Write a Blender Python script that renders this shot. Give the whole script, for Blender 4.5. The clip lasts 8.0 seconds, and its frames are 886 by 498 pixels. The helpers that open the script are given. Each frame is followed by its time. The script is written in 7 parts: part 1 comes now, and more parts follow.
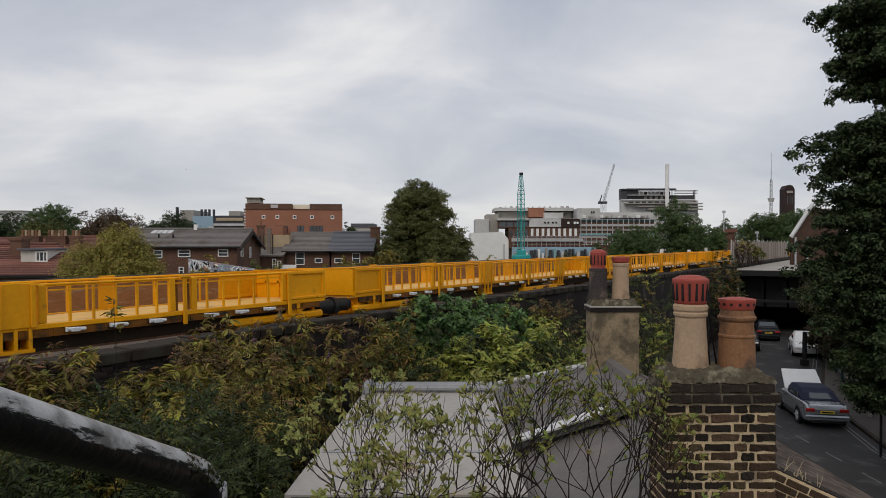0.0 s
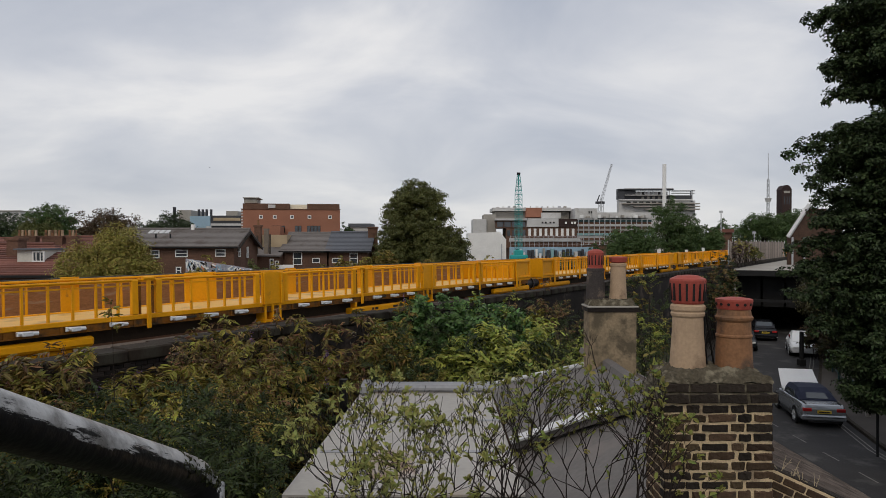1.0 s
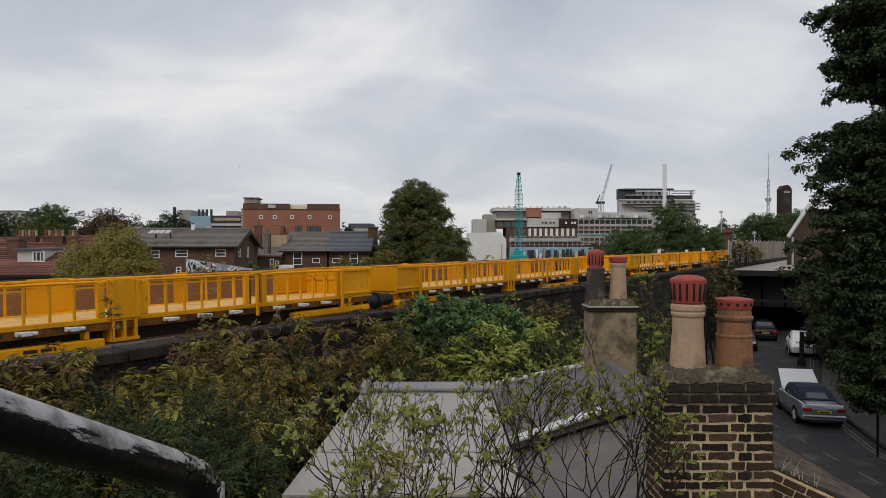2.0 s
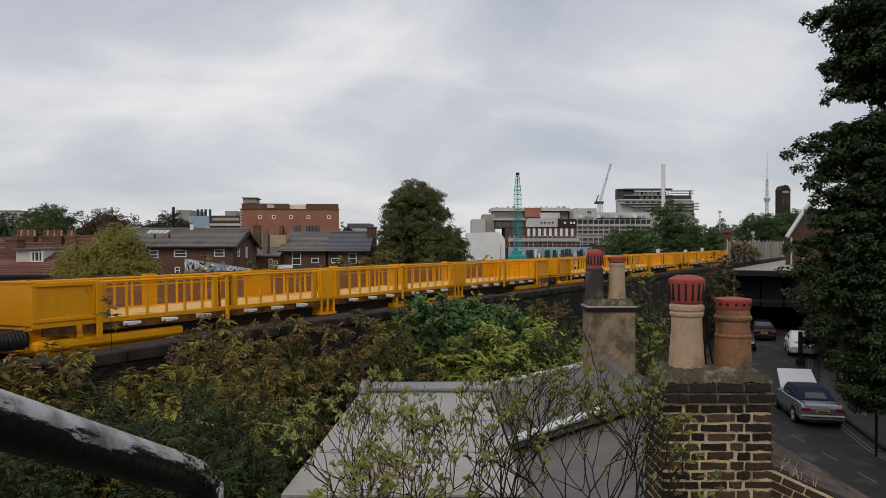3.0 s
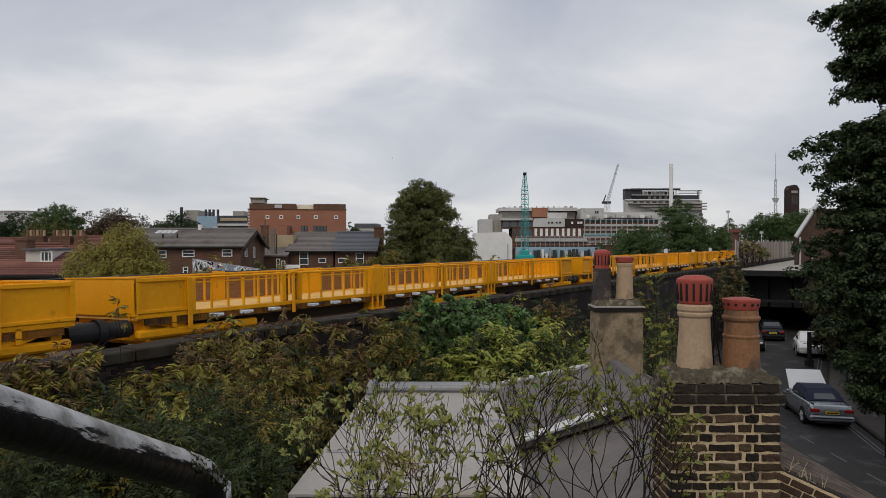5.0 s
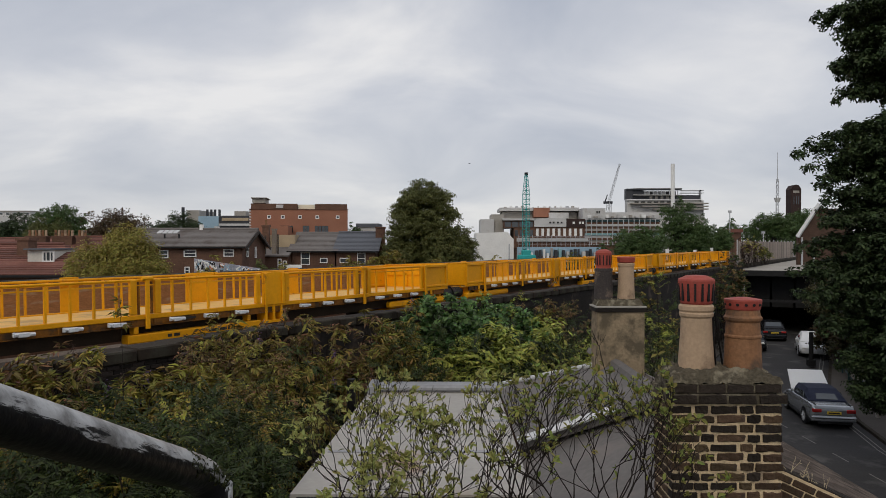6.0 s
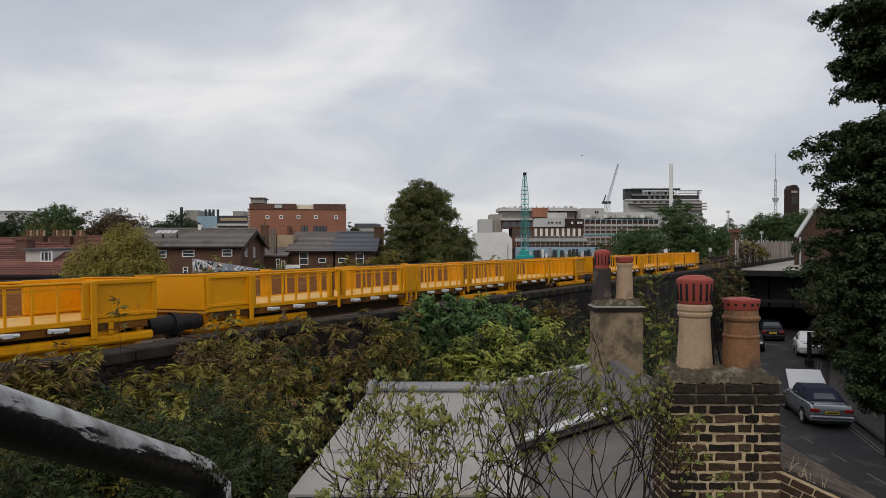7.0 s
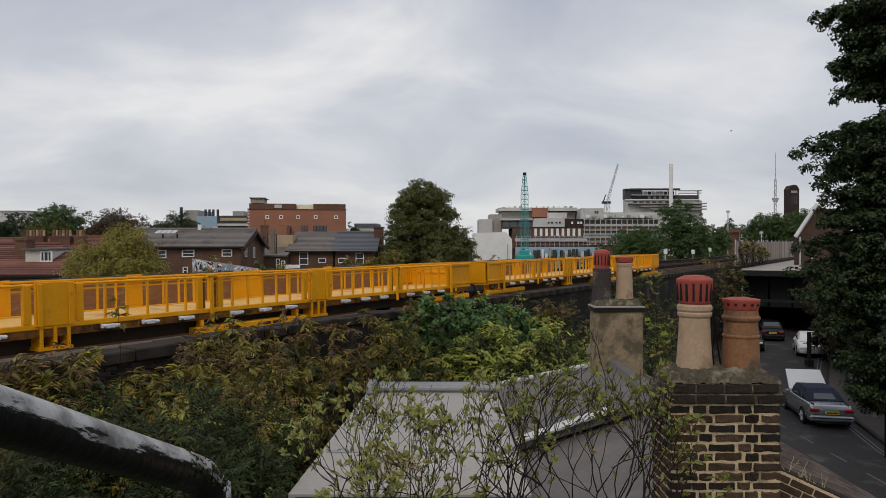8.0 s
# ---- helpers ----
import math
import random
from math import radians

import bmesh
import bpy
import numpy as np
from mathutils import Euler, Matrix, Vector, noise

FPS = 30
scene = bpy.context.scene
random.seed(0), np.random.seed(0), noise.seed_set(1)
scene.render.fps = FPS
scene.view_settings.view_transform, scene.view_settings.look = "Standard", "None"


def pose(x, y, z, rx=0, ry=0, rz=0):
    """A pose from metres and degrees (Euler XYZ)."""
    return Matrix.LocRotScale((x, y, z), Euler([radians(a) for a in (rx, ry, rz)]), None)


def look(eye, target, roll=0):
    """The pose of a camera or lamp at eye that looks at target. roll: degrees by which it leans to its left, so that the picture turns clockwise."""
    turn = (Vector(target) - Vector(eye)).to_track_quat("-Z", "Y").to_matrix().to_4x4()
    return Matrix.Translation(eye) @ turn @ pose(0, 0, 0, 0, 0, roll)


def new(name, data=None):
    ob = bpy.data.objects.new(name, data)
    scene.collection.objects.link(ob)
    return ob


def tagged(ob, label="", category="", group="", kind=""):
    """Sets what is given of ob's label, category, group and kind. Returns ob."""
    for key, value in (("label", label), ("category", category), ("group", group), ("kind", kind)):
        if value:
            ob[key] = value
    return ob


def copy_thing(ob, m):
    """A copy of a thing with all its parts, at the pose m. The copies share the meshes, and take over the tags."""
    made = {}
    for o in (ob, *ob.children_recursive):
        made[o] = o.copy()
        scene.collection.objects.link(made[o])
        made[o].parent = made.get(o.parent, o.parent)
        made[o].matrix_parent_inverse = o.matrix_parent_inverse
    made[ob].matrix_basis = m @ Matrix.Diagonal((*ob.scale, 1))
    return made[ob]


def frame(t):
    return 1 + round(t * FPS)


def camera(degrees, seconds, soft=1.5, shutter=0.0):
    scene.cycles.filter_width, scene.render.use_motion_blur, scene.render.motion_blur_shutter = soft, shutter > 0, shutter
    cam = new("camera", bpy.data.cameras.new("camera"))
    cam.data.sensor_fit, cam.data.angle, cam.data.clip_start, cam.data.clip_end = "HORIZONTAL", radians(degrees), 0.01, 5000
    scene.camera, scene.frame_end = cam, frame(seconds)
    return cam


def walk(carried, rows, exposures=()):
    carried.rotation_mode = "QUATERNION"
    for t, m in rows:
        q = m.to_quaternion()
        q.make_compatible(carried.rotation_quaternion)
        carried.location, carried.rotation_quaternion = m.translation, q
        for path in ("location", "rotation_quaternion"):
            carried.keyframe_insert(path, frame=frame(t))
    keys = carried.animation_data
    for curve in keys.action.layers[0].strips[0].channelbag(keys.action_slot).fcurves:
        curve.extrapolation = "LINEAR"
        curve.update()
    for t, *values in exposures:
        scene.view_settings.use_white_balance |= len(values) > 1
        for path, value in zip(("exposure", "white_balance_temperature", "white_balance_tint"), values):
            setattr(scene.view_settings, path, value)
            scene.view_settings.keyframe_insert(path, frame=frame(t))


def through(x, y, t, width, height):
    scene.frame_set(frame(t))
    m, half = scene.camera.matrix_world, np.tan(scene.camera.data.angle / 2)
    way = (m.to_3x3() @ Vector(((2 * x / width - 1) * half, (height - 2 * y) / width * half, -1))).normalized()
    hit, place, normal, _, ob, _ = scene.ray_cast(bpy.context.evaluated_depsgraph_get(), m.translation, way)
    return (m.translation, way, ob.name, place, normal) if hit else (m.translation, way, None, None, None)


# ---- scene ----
# Metres. The street lies at z = 0, the eye at z = 7.5, y runs away from the eye.
cam = camera(65, 8.0, soft=0.45)


def aim(t, yaw, pitch):
    return t, pose(0, 0, 7.5, 89.53 + pitch, 0, yaw)


PATH = [aim(0.0, 0.0, 0.0), aim(0.5, -0.07, 0.0), aim(1.0, -0.20, 0.0), aim(1.5, -0.14, 0.0),
        aim(2.2, -0.22, 0.0), aim(3.0, -0.28, 0.0), aim(3.5, -0.09, -0.06), aim(4.0, 0.0, 0.0), aim(4.5, 0.19, 0.0),
        aim(5.2, 0.33, 0.0), aim(6.0, 0.42, 0.0), aim(6.5, 0.37, 0.0), aim(7.0, 0.30, 0.0), aim(7.5, 0.23, 0.0),
        aim(8.0, 0.29, 0.0)]
walk(cam, PATH, exposures=[(0.0, 0.0), (8.0, 0.0)])

# ---- world, sun ----
SUN_EL, SUN_ROT = radians(48), radians(200)


def make_world():
    w = bpy.data.worlds.new("overcast_sky")
    scene.world = w
    w.use_nodes = True
    nt = w.node_tree
    nt.nodes.clear()
    N = nt.nodes.new
    out, bg = N("ShaderNodeOutputWorld"), N("ShaderNodeBackground")
    sky = N("ShaderNodeTexSky")
    sky.sky_type = "NISHITA"
    sky.sun_disc = False
    sky.sun_elevation, sky.sun_rotation = SUN_EL, SUN_ROT
    tc = N("ShaderNodeTexCoord")
    sep = N("ShaderNodeSeparateXYZ")
    nt.links.new(tc.outputs["Generated"], sep.inputs[0])
    zz = N("ShaderNodeMath"); zz.operation = "ADD"; zz.inputs[1].default_value = 0.38
    zm = N("ShaderNodeMath"); zm.operation = "MAXIMUM"; zm.inputs[1].default_value = 0.02
    nt.links.new(sep.outputs[2], zm.inputs[0])
    nt.links.new(zm.outputs[0], zz.inputs[0])
    dx = N("ShaderNodeMath"); dx.operation = "DIVIDE"
    dy = N("ShaderNodeMath"); dy.operation = "DIVIDE"
    nt.links.new(sep.outputs[0], dx.inputs[0]); nt.links.new(zz.outputs[0], dx.inputs[1])
    nt.links.new(sep.outputs[1], dy.inputs[0]); nt.links.new(zz.outputs[0], dy.inputs[1])
    com = N("ShaderNodeCombineXYZ")
    nt.links.new(dx.outputs[0], com.inputs[0]); nt.links.new(dy.outputs[0], com.inputs[1])
    mp = N("ShaderNodeMapping")
    mp.inputs["Location"].default_value = (1.25, 0.55, 0)
    mp.inputs["Rotation"].default_value = (0, 0, radians(-24))
    mp.inputs["Scale"].default_value = (0.72, 1.0, 1)
    nt.links.new(com.outputs[0], mp.inputs[0])
    n1 = N("ShaderNodeTexNoise")
    n1.inputs["Scale"].default_value, n1.inputs["Detail"].default_value = 2.1, 8
    n1.inputs["Roughness"].default_value, n1.inputs["Distortion"].default_value = 0.5, 0.5
    nt.links.new(mp.outputs[0], n1.inputs["Vector"])
    ramp = N("ShaderNodeValToRGB")
    e = ramp.color_ramp.elements
    e[0].position, e[0].color = 0.34, (0.47, 0.505, 0.585, 1)
    e[1].position, e[1].color = 0.66, (0.86, 0.85, 0.85, 1)
    m = e.new(0.5); m.color = (0.63, 0.648, 0.70, 1)
    nt.links.new(n1.outputs["Fac"], ramp.inputs["Fac"])
    # milky band towards the horizon
    hz = N("ShaderNodeMapRange")
    hz.inputs["From Min"].default_value, hz.inputs["From Max"].default_value = 0.0, 0.2
    hz.inputs["To Min"].default_value, hz.inputs["To Max"].default_value = 0.6, 0.0
    nt.links.new(sep.outputs[2], hz.inputs["Value"])
    mixh = N("ShaderNodeMix"); mixh.data_type = "RGBA"
    mixh.inputs["B"].default_value = (0.665, 0.67, 0.685, 1)
    nt.links.new(hz.outputs[0], mixh.inputs["Factor"])
    nt.links.new(ramp.outputs[0], mixh.inputs["A"])
    sc = N("ShaderNodeVectorMath"); sc.operation = "SCALE"; sc.inputs["Scale"].default_value = 0.1
    nt.links.new(sky.outputs[0], sc.inputs[0])
    mix = N("ShaderNodeMix"); mix.data_type = "RGBA"
    mix.inputs["Factor"].default_value = 0.93
    nt.links.new(sc.outputs[0], mix.inputs["A"])
    nt.links.new(mixh.outputs["Result"], mix.inputs["B"])
    nt.links.new(mix.outputs["Result"], bg.inputs["Color"])
    bg.inputs["Strength"].default_value = 0.97
    nt.links.new(bg.outputs[0], out.inputs[0])


make_world()
sun_data = bpy.data.lights.new("sun", "SUN")
sun_data.energy, sun_data.angle, sun_data.color = 0.9, radians(30), (1.0, 0.89, 0.72)
sun = new("sun", sun_data)
sun.matrix_world = look((-30, -60, 80), (0, 20, 0))


# ---- materials ----
def mat(name, col, rough=0.7, metal=0.0, var=0.25, scale=3.0, fine=40.0, bump=0.15, stain=None, stain_amt=0.0, stain_scale=1.2,
        per="", hue=0.0, spec=0.28, stretch=(1, 1, 1)):
    """Base colour with two scales of mottling, stains, bump, and a shift per object or per island."""
    m = bpy.data.materials.new(name)
    m.use_nodes = True
    nt = m.node_tree
    N, L = nt.nodes.new, nt.links.new
    b = nt.nodes["Principled BSDF"]
    b.inputs["Roughness"].default_value = rough
    b.inputs["Metallic"].default_value = metal
    b.inputs["Specular IOR Level"].default_value = spec
    tc, mp = N("ShaderNodeTexCoord"), N("ShaderNodeMapping")
    mp.inputs["Scale"].default_value = stretch
    L(tc.outputs["Object"], mp.inputs[0])
    big, small = N("ShaderNodeTexNoise"), N("ShaderNodeTexNoise")
    for n, s, d in ((big, scale, 5), (small, fine, 3)):
        n.inputs["Scale"].default_value, n.inputs["Detail"].default_value = s, d
        L(mp.outputs[0], n.inputs["Vector"])
    add = N("ShaderNodeMath"); add.operation = "ADD"
    L(big.outputs["Fac"], add.inputs[0]); L(small.outputs["Fac"], add.inputs[1])
    rng = N("ShaderNodeMapRange")
    rng.inputs["From Min"].default_value, rng.inputs["From Max"].default_value = 0.6, 1.4
    rng.inputs["To Min"].default_value, rng.inputs["To Max"].default_value = 1 - var, 1 + var
    L(add.outputs[0], rng.inputs["Value"])
    hsv = N("ShaderNodeHueSaturation")
    hsv.inputs["Color"].default_value = (*col, 1)
    val = rng.outputs[0]
    if per:
        if per == "object":
            src = N("ShaderNodeObjectInfo").outputs["Random"]
        else:
            src = N("ShaderNodeNewGeometry").outputs["Random Per Island"]
        r2 = N("ShaderNodeMapRange")
        r2.inputs["To Min"].default_value, r2.inputs["To Max"].default_value = 1 - var * 1.3, 1 + var * 1.3
        L(src, r2.inputs["Value"])
        mul = N("ShaderNodeMath"); mul.operation = "MULTIPLY"
        L(val, mul.inputs[0]); L(r2.outputs[0], mul.inputs[1])
        val = mul.outputs[0]
        if hue:
            r3 = N("ShaderNodeMapRange")
            r3.inputs["To Min"].default_value, r3.inputs["To Max"].default_value = 0.5 - hue, 0.5 + hue
            frac = N("ShaderNodeMath"); frac.operation = "FRACT"
            m7 = N("ShaderNodeMath"); m7.operation = "MULTIPLY"; m7.inputs[1].default_value = 7.31
            L(src, m7.inputs[0]); L(m7.outputs[0], frac.inputs[0]); L(frac.outputs[0], r3.inputs["Value"])
            L(r3.outputs[0], hsv.inputs["Hue"])
    L(val, hsv.inputs["Value"])
    colour = hsv.outputs[0]
    if stain:
        sn = N("ShaderNodeTexNoise")
        sn.inputs["Scale"].default_value, sn.inputs["Detail"].default_value, sn.inputs["Roughness"].default_value = stain_scale, 7, 0.62
        L(mp.outputs[0], sn.inputs["Vector"])
        sr = N("ShaderNodeMapRange")
        sr.inputs["From Min"].default_value, sr.inputs["From Max"].default_value = 0.62 - 0.3 * stain_amt, 0.72 - 0.22 * stain_amt
        L(sn.outputs["Fac"], sr.inputs["Value"])
        mx = N("ShaderNodeMix"); mx.data_type = "RGBA"
        mx.inputs["B"].default_value = (*stain, 1)
        L(sr.outputs[0], mx.inputs["Factor"]); L(colour, mx.inputs["A"])
        colour = mx.outputs["Result"]
    L(colour, b.inputs["Base Color"])
    if bump:
        bn = N("ShaderNodeBump")
        bn.inputs["Strength"].default_value, bn.inputs["Distance"].default_value = bump, 0.02
        L(add.outputs[0], bn.inputs["Height"])
        L(bn.outputs[0], b.inputs["Normal"])
    return m


def leaf_mat(name, col, var=0.5, hue=0.03, rough=0.5, through=0.18):
    """Leaves: colour by island, a little light coming through."""
    m = mat(name, col, rough=rough, var=var, scale=0.6, fine=9.0, bump=0, per="island", hue=hue, spec=0.22)
    nt = m.node_tree
    b = nt.nodes["Principled BSDF"]
    src = b.inputs["Base Color"].links[0].from_socket
    tr = nt.nodes.new("ShaderNodeBsdfTranslucent")
    mx = nt.nodes.new("ShaderNodeMixShader")
    mx.inputs[0].default_value = through
    nt.links.new(src, tr.inputs["Color"])
    nt.links.new(b.outputs[0], mx.inputs[1]); nt.links.new(tr.outputs[0], mx.inputs[2])
    nt.links.new(mx.outputs[0], nt.nodes["Material Output"].inputs["Surface"])
    return m


def glass_mat(name, col=(0.05, 0.06, 0.07)):
    return mat(name, col, rough=0.08, var=0.1, bump=0.0, spec=0.8)


YELLOW = mat("yellow_paint", (0.74, 0.325, 0.003), rough=0.5, spec=0.2, var=0.10, scale=1.3, fine=14, bump=0.05, stain=(0.34, 0.14, 0.02), stain_amt=0.0, stain_scale=3.5, per="object")
# dirt on the side beams; also the shade painted into the stanchion gaps
GRIME_SHADE_YELLOW = mat("grime_and_shade_yellow", (0.20, 0.075, 0.006), rough=0.7, var=0.3, scale=2, fine=20, bump=0.1, stain=(0.05, 0.028, 0.012), stain_amt=0.5, stain_scale=3)
DECK = mat("deck_yellow", (0.72, 0.42, 0.11), rough=0.6, var=0.12, scale=2, fine=25, stain=(0.42, 0.25, 0.08), stain_amt=0.3)
BRAND_GREY = mat("galvanised_latch", (0.72, 0.74, 0.76), rough=0.35, metal=0.35, var=0.12, fine=30)
UNDER = mat("underframe_grime", (0.028, 0.017, 0.009), rough=0.8, var=0.4, fine=30)
RUBBER = mat("black_rubber", (0.016, 0.016, 0.018), rough=0.5, var=0.3)
INK = mat("dark_lettering", (0.03, 0.025, 0.02), rough=0.6, var=0.2)
SOOT_BRICK = mat("sooty_brick", (0.024, 0.0185, 0.016), rough=0.9, var=0.4, scale=2, fine=30, bump=0.4, per="object", stain=(0.14, 0.09, 0.06), stain_amt=0.25)
SOOT_WALL = mat("sooty_wall", (0.018, 0.015, 0.0135), rough=0.92, var=0.45, scale=1.2, fine=14, bump=0.5, stain=(0.075, 0.055, 0.045), stain_amt=0.25)
COPING = mat("coping_stone", (0.022, 0.016, 0.011), rough=0.9, var=0.3, fine=25, bump=0.4, per="object", stain=(0.04, 0.036, 0.026), stain_amt=0.25)
FAR_BRICK = mat("parapet_brick", (0.40, 0.165, 0.06), rough=0.9, var=0.35, scale=2.5, fine=12, bump=0.3, stretch=(1, 1, 5), stain=(0.46, 0.27, 0.15), stain_amt=0.2)
BALLAST = mat("ballast", (0.13, 0.105, 0.085), rough=0.95, var=0.5, scale=4, fine=18, bump=0.8)
RAIL = mat("rail_steel", (0.18, 0.10, 0.07), rough=0.5, metal=0.4, var=0.3)
SLEEPER = mat("timber_sleeper", (0.07, 0.055, 0.045), rough=0.9, var=0.3)
GROUND = mat("ground_soil", (0.045, 0.038, 0.026), rough=0.95, var=0.4, scale=0.5, fine=6, bump=0.5, stain=(0.03, 0.042, 0.016), stain_amt=0.6, stain_scale=0.3)
ASPHALT = mat("asphalt", (0.034, 0.033, 0.035), rough=0.85, var=0.25, scale=0.5, fine=20, bump=0.15, stain=(0.09, 0.088, 0.085), stain_amt=0.3, stain_scale=0.4)
PAVING = mat("paving", (0.055, 0.049, 0.045), rough=0.9, var=0.25, scale=1, fine=14, per="object")
LINE = mat("road_paint", (0.16, 0.155, 0.145), rough=0.8, var=0.35, fine=12)
FELT = mat("grey_roof_membrane", (0.36, 0.342, 0.318), rough=0.65, var=0.13, scale=0.9, fine=9, bump=0.08, stain=(0.30, 0.25, 0.19), stain_amt=0.18, stain_scale=0.8)
OLD_BOARD = mat("weathered_board", (0.27, 0.19, 0.13), rough=0.8, var=0.35, scale=3, fine=20, bump=0.1, stain=(0.34, 0.31, 0.28), stain_amt=0.7, stain_scale=3)
LEAD = mat("lead_flashing", (0.27, 0.275, 0.29), rough=0.5, var=0.15, fine=15, bump=0.1)
LEADPALE = mat("pale_flashing", (0.55, 0.555, 0.565), rough=0.45, var=0.12)
SLATE_PLAIN = mat("grey_pitch_membrane", (0.135, 0.125, 0.12), rough=0.75, var=0.18, scale=1.5, fine=14, bump=0.1, stain=(0.17, 0.15, 0.14), stain_amt=0.25)
SLATE = mat("slate_tile", (0.088, 0.068, 0.056), rough=0.85, spec=0.15, var=0.38, scale=3, fine=22, bump=0.2, per="object", stain=(0.27, 0.24, 0.22), stain_amt=0.25)
STOCK = mat("stock_brick", (0.062, 0.040, 0.024), rough=0.9, var=0.35, scale=5, fine=40, bump=0.5, per="object", hue=0.015, stain=(0.05, 0.04, 0.035), stain_amt=0.35, stain_scale=4)
STOCK_DARK = mat("stock_brick_dark", (0.024, 0.018, 0.014), rough=0.9, var=0.35, scale=5, fine=40, bump=0.5, per="object")
MORTAR = mat("lime_mortar", (0.60, 0.47, 0.30), rough=0.95, var=0.22, scale=5, fine=60, bump=0.5, stain=(0.30, 0.23, 0.16), stain_amt=0.3, stain_scale=5)
FLAUNCH = mat("mortar_flaunching", (0.085, 0.072, 0.05), rough=0.95, var=0.5, scale=7, fine=45, bump=0.9, stain=(0.22, 0.195, 0.14), stain_amt=0.35, stain_scale=9)
BUFF = mat("buff_clay_pot", (0.42, 0.30, 0.20), rough=0.75, var=0.18, scale=4, fine=40, bump=0.15, stain=(0.22, 0.15, 0.10), stain_amt=0.3, stain_scale=3)
BROWN_CLAY = mat("brown_clay_pot", (0.25, 0.125, 0.062), rough=0.75, var=0.3, scale=4, fine=40, bump=0.15, stain=(0.10, 0.065, 0.045), stain_amt=0.45, stain_scale=4)
BLACK_CLAY = mat("sooted_clay_pot", (0.05, 0.042, 0.04), rough=0.8, var=0.4, scale=4, fine=40, stain=(0.16, 0.12, 0.09), stain_amt=0.3, stain_scale=5)
RED_CLAY = mat("red_terracotta", (0.33, 0.065, 0.048), rough=0.6, var=0.22, scale=5, fine=50, bump=0.12, stain=(0.16, 0.05, 0.04), stain_amt=0.3, stain_scale=5)
RENDERED = mat("stained_render", (0.26, 0.20, 0.13), rough=0.9, var=0.3, scale=2.5, fine=25, bump=0.3, stain=(0.10, 0.082, 0.055), stain_amt=0.6, stain_scale=3.2)
BARK = mat("bark", (0.035, 0.027, 0.022), rough=0.95, var=0.4, scale=6, fine=40, bump=0.6, stretch=(1, 1, 0.3))
TWIG = mat("twig_bark", (0.016, 0.011, 0.009), rough=0.85, var=0.35, scale=20, fine=90, bump=0.2)
WHITE = mat("white_paint", (0.78, 0.78, 0.77), rough=0.6, var=0.1, scale=1, fine=8)
WHITE_DIRT = mat("dull_white_cladding", (0.52, 0.515, 0.51), rough=0.7, var=0.12, scale=0.3, fine=4, bump=0.05, stain=(0.42, 0.40, 0.38), stain_amt=0.25, stain_scale=0.4)
CONCRETE = mat("concrete", (0.33, 0.31, 0.28), rough=0.85, var=0.2, scale=0.4, fine=5)
DARK_CLAD = mat("dark_cladding", (0.05, 0.052, 0.06), rough=0.6, var=0.2, scale=0.4, fine=4)
RED_BRICK = mat("red_brick_far", (0.31, 0.142, 0.092), rough=0.9, var=0.16, scale=0.4, fine=7, bump=0.2)
BROWN_BRICK = mat("brown_brick_far", (0.13, 0.072, 0.05), rough=0.9, var=0.4, scale=0.8, fine=9, bump=0.2)
ROOF_RED = mat("clay_roof_tile", (0.15, 0.065, 0.05), rough=0.85, var=0.3, scale=1.2, fine=12, bump=0.2, per="object")
PALE_FLUE = mat("stained_flue", (0.20, 0.17, 0.14), rough=0.9, var=0.3, scale=2, fine=12)
DARK_TIMBER = mat("dark_timber", (0.045, 0.036, 0.03), rough=0.8, var=0.3, fine=20)
CREAM = mat("cream_paint", (0.80, 0.74, 0.58), rough=0.7, var=0.08, scale=0.5, fine=5)
ROOF_GREY = mat("slate_roof_far", (0.165, 0.15, 0.143), rough=0.8, var=0.2, scale=0.8, fine=9, stain=(0.11, 0.09, 0.08), stain_amt=0.3, stain_scale=0.7)
ROOF_BLUE = mat("blue_slate_roof", (0.11, 0.118, 0.138), rough=0.7, var=0.12, scale=0.8, fine=9)
GLASS = glass_mat("window_glass")
DARK = mat("shadowed_dark_metal", (0.012, 0.012, 0.013), rough=0.7, var=0.3)
TEAL = mat("teal_crane_paint", (0.03, 0.33, 0.32), rough=0.5, var=0.15)
STEEL = mat("grey_steel", (0.45, 0.46, 0.48), rough=0.5, metal=0.3, var=0.1)
BLUE_CLAD = mat("blue_grey_cladding", (0.28, 0.40, 0.50), rough=0.5, var=0.15, scale=0.3, fine=3)
TAN = mat("tan_render", (0.42, 0.33, 0.22), rough=0.9, var=0.2, scale=0.8)


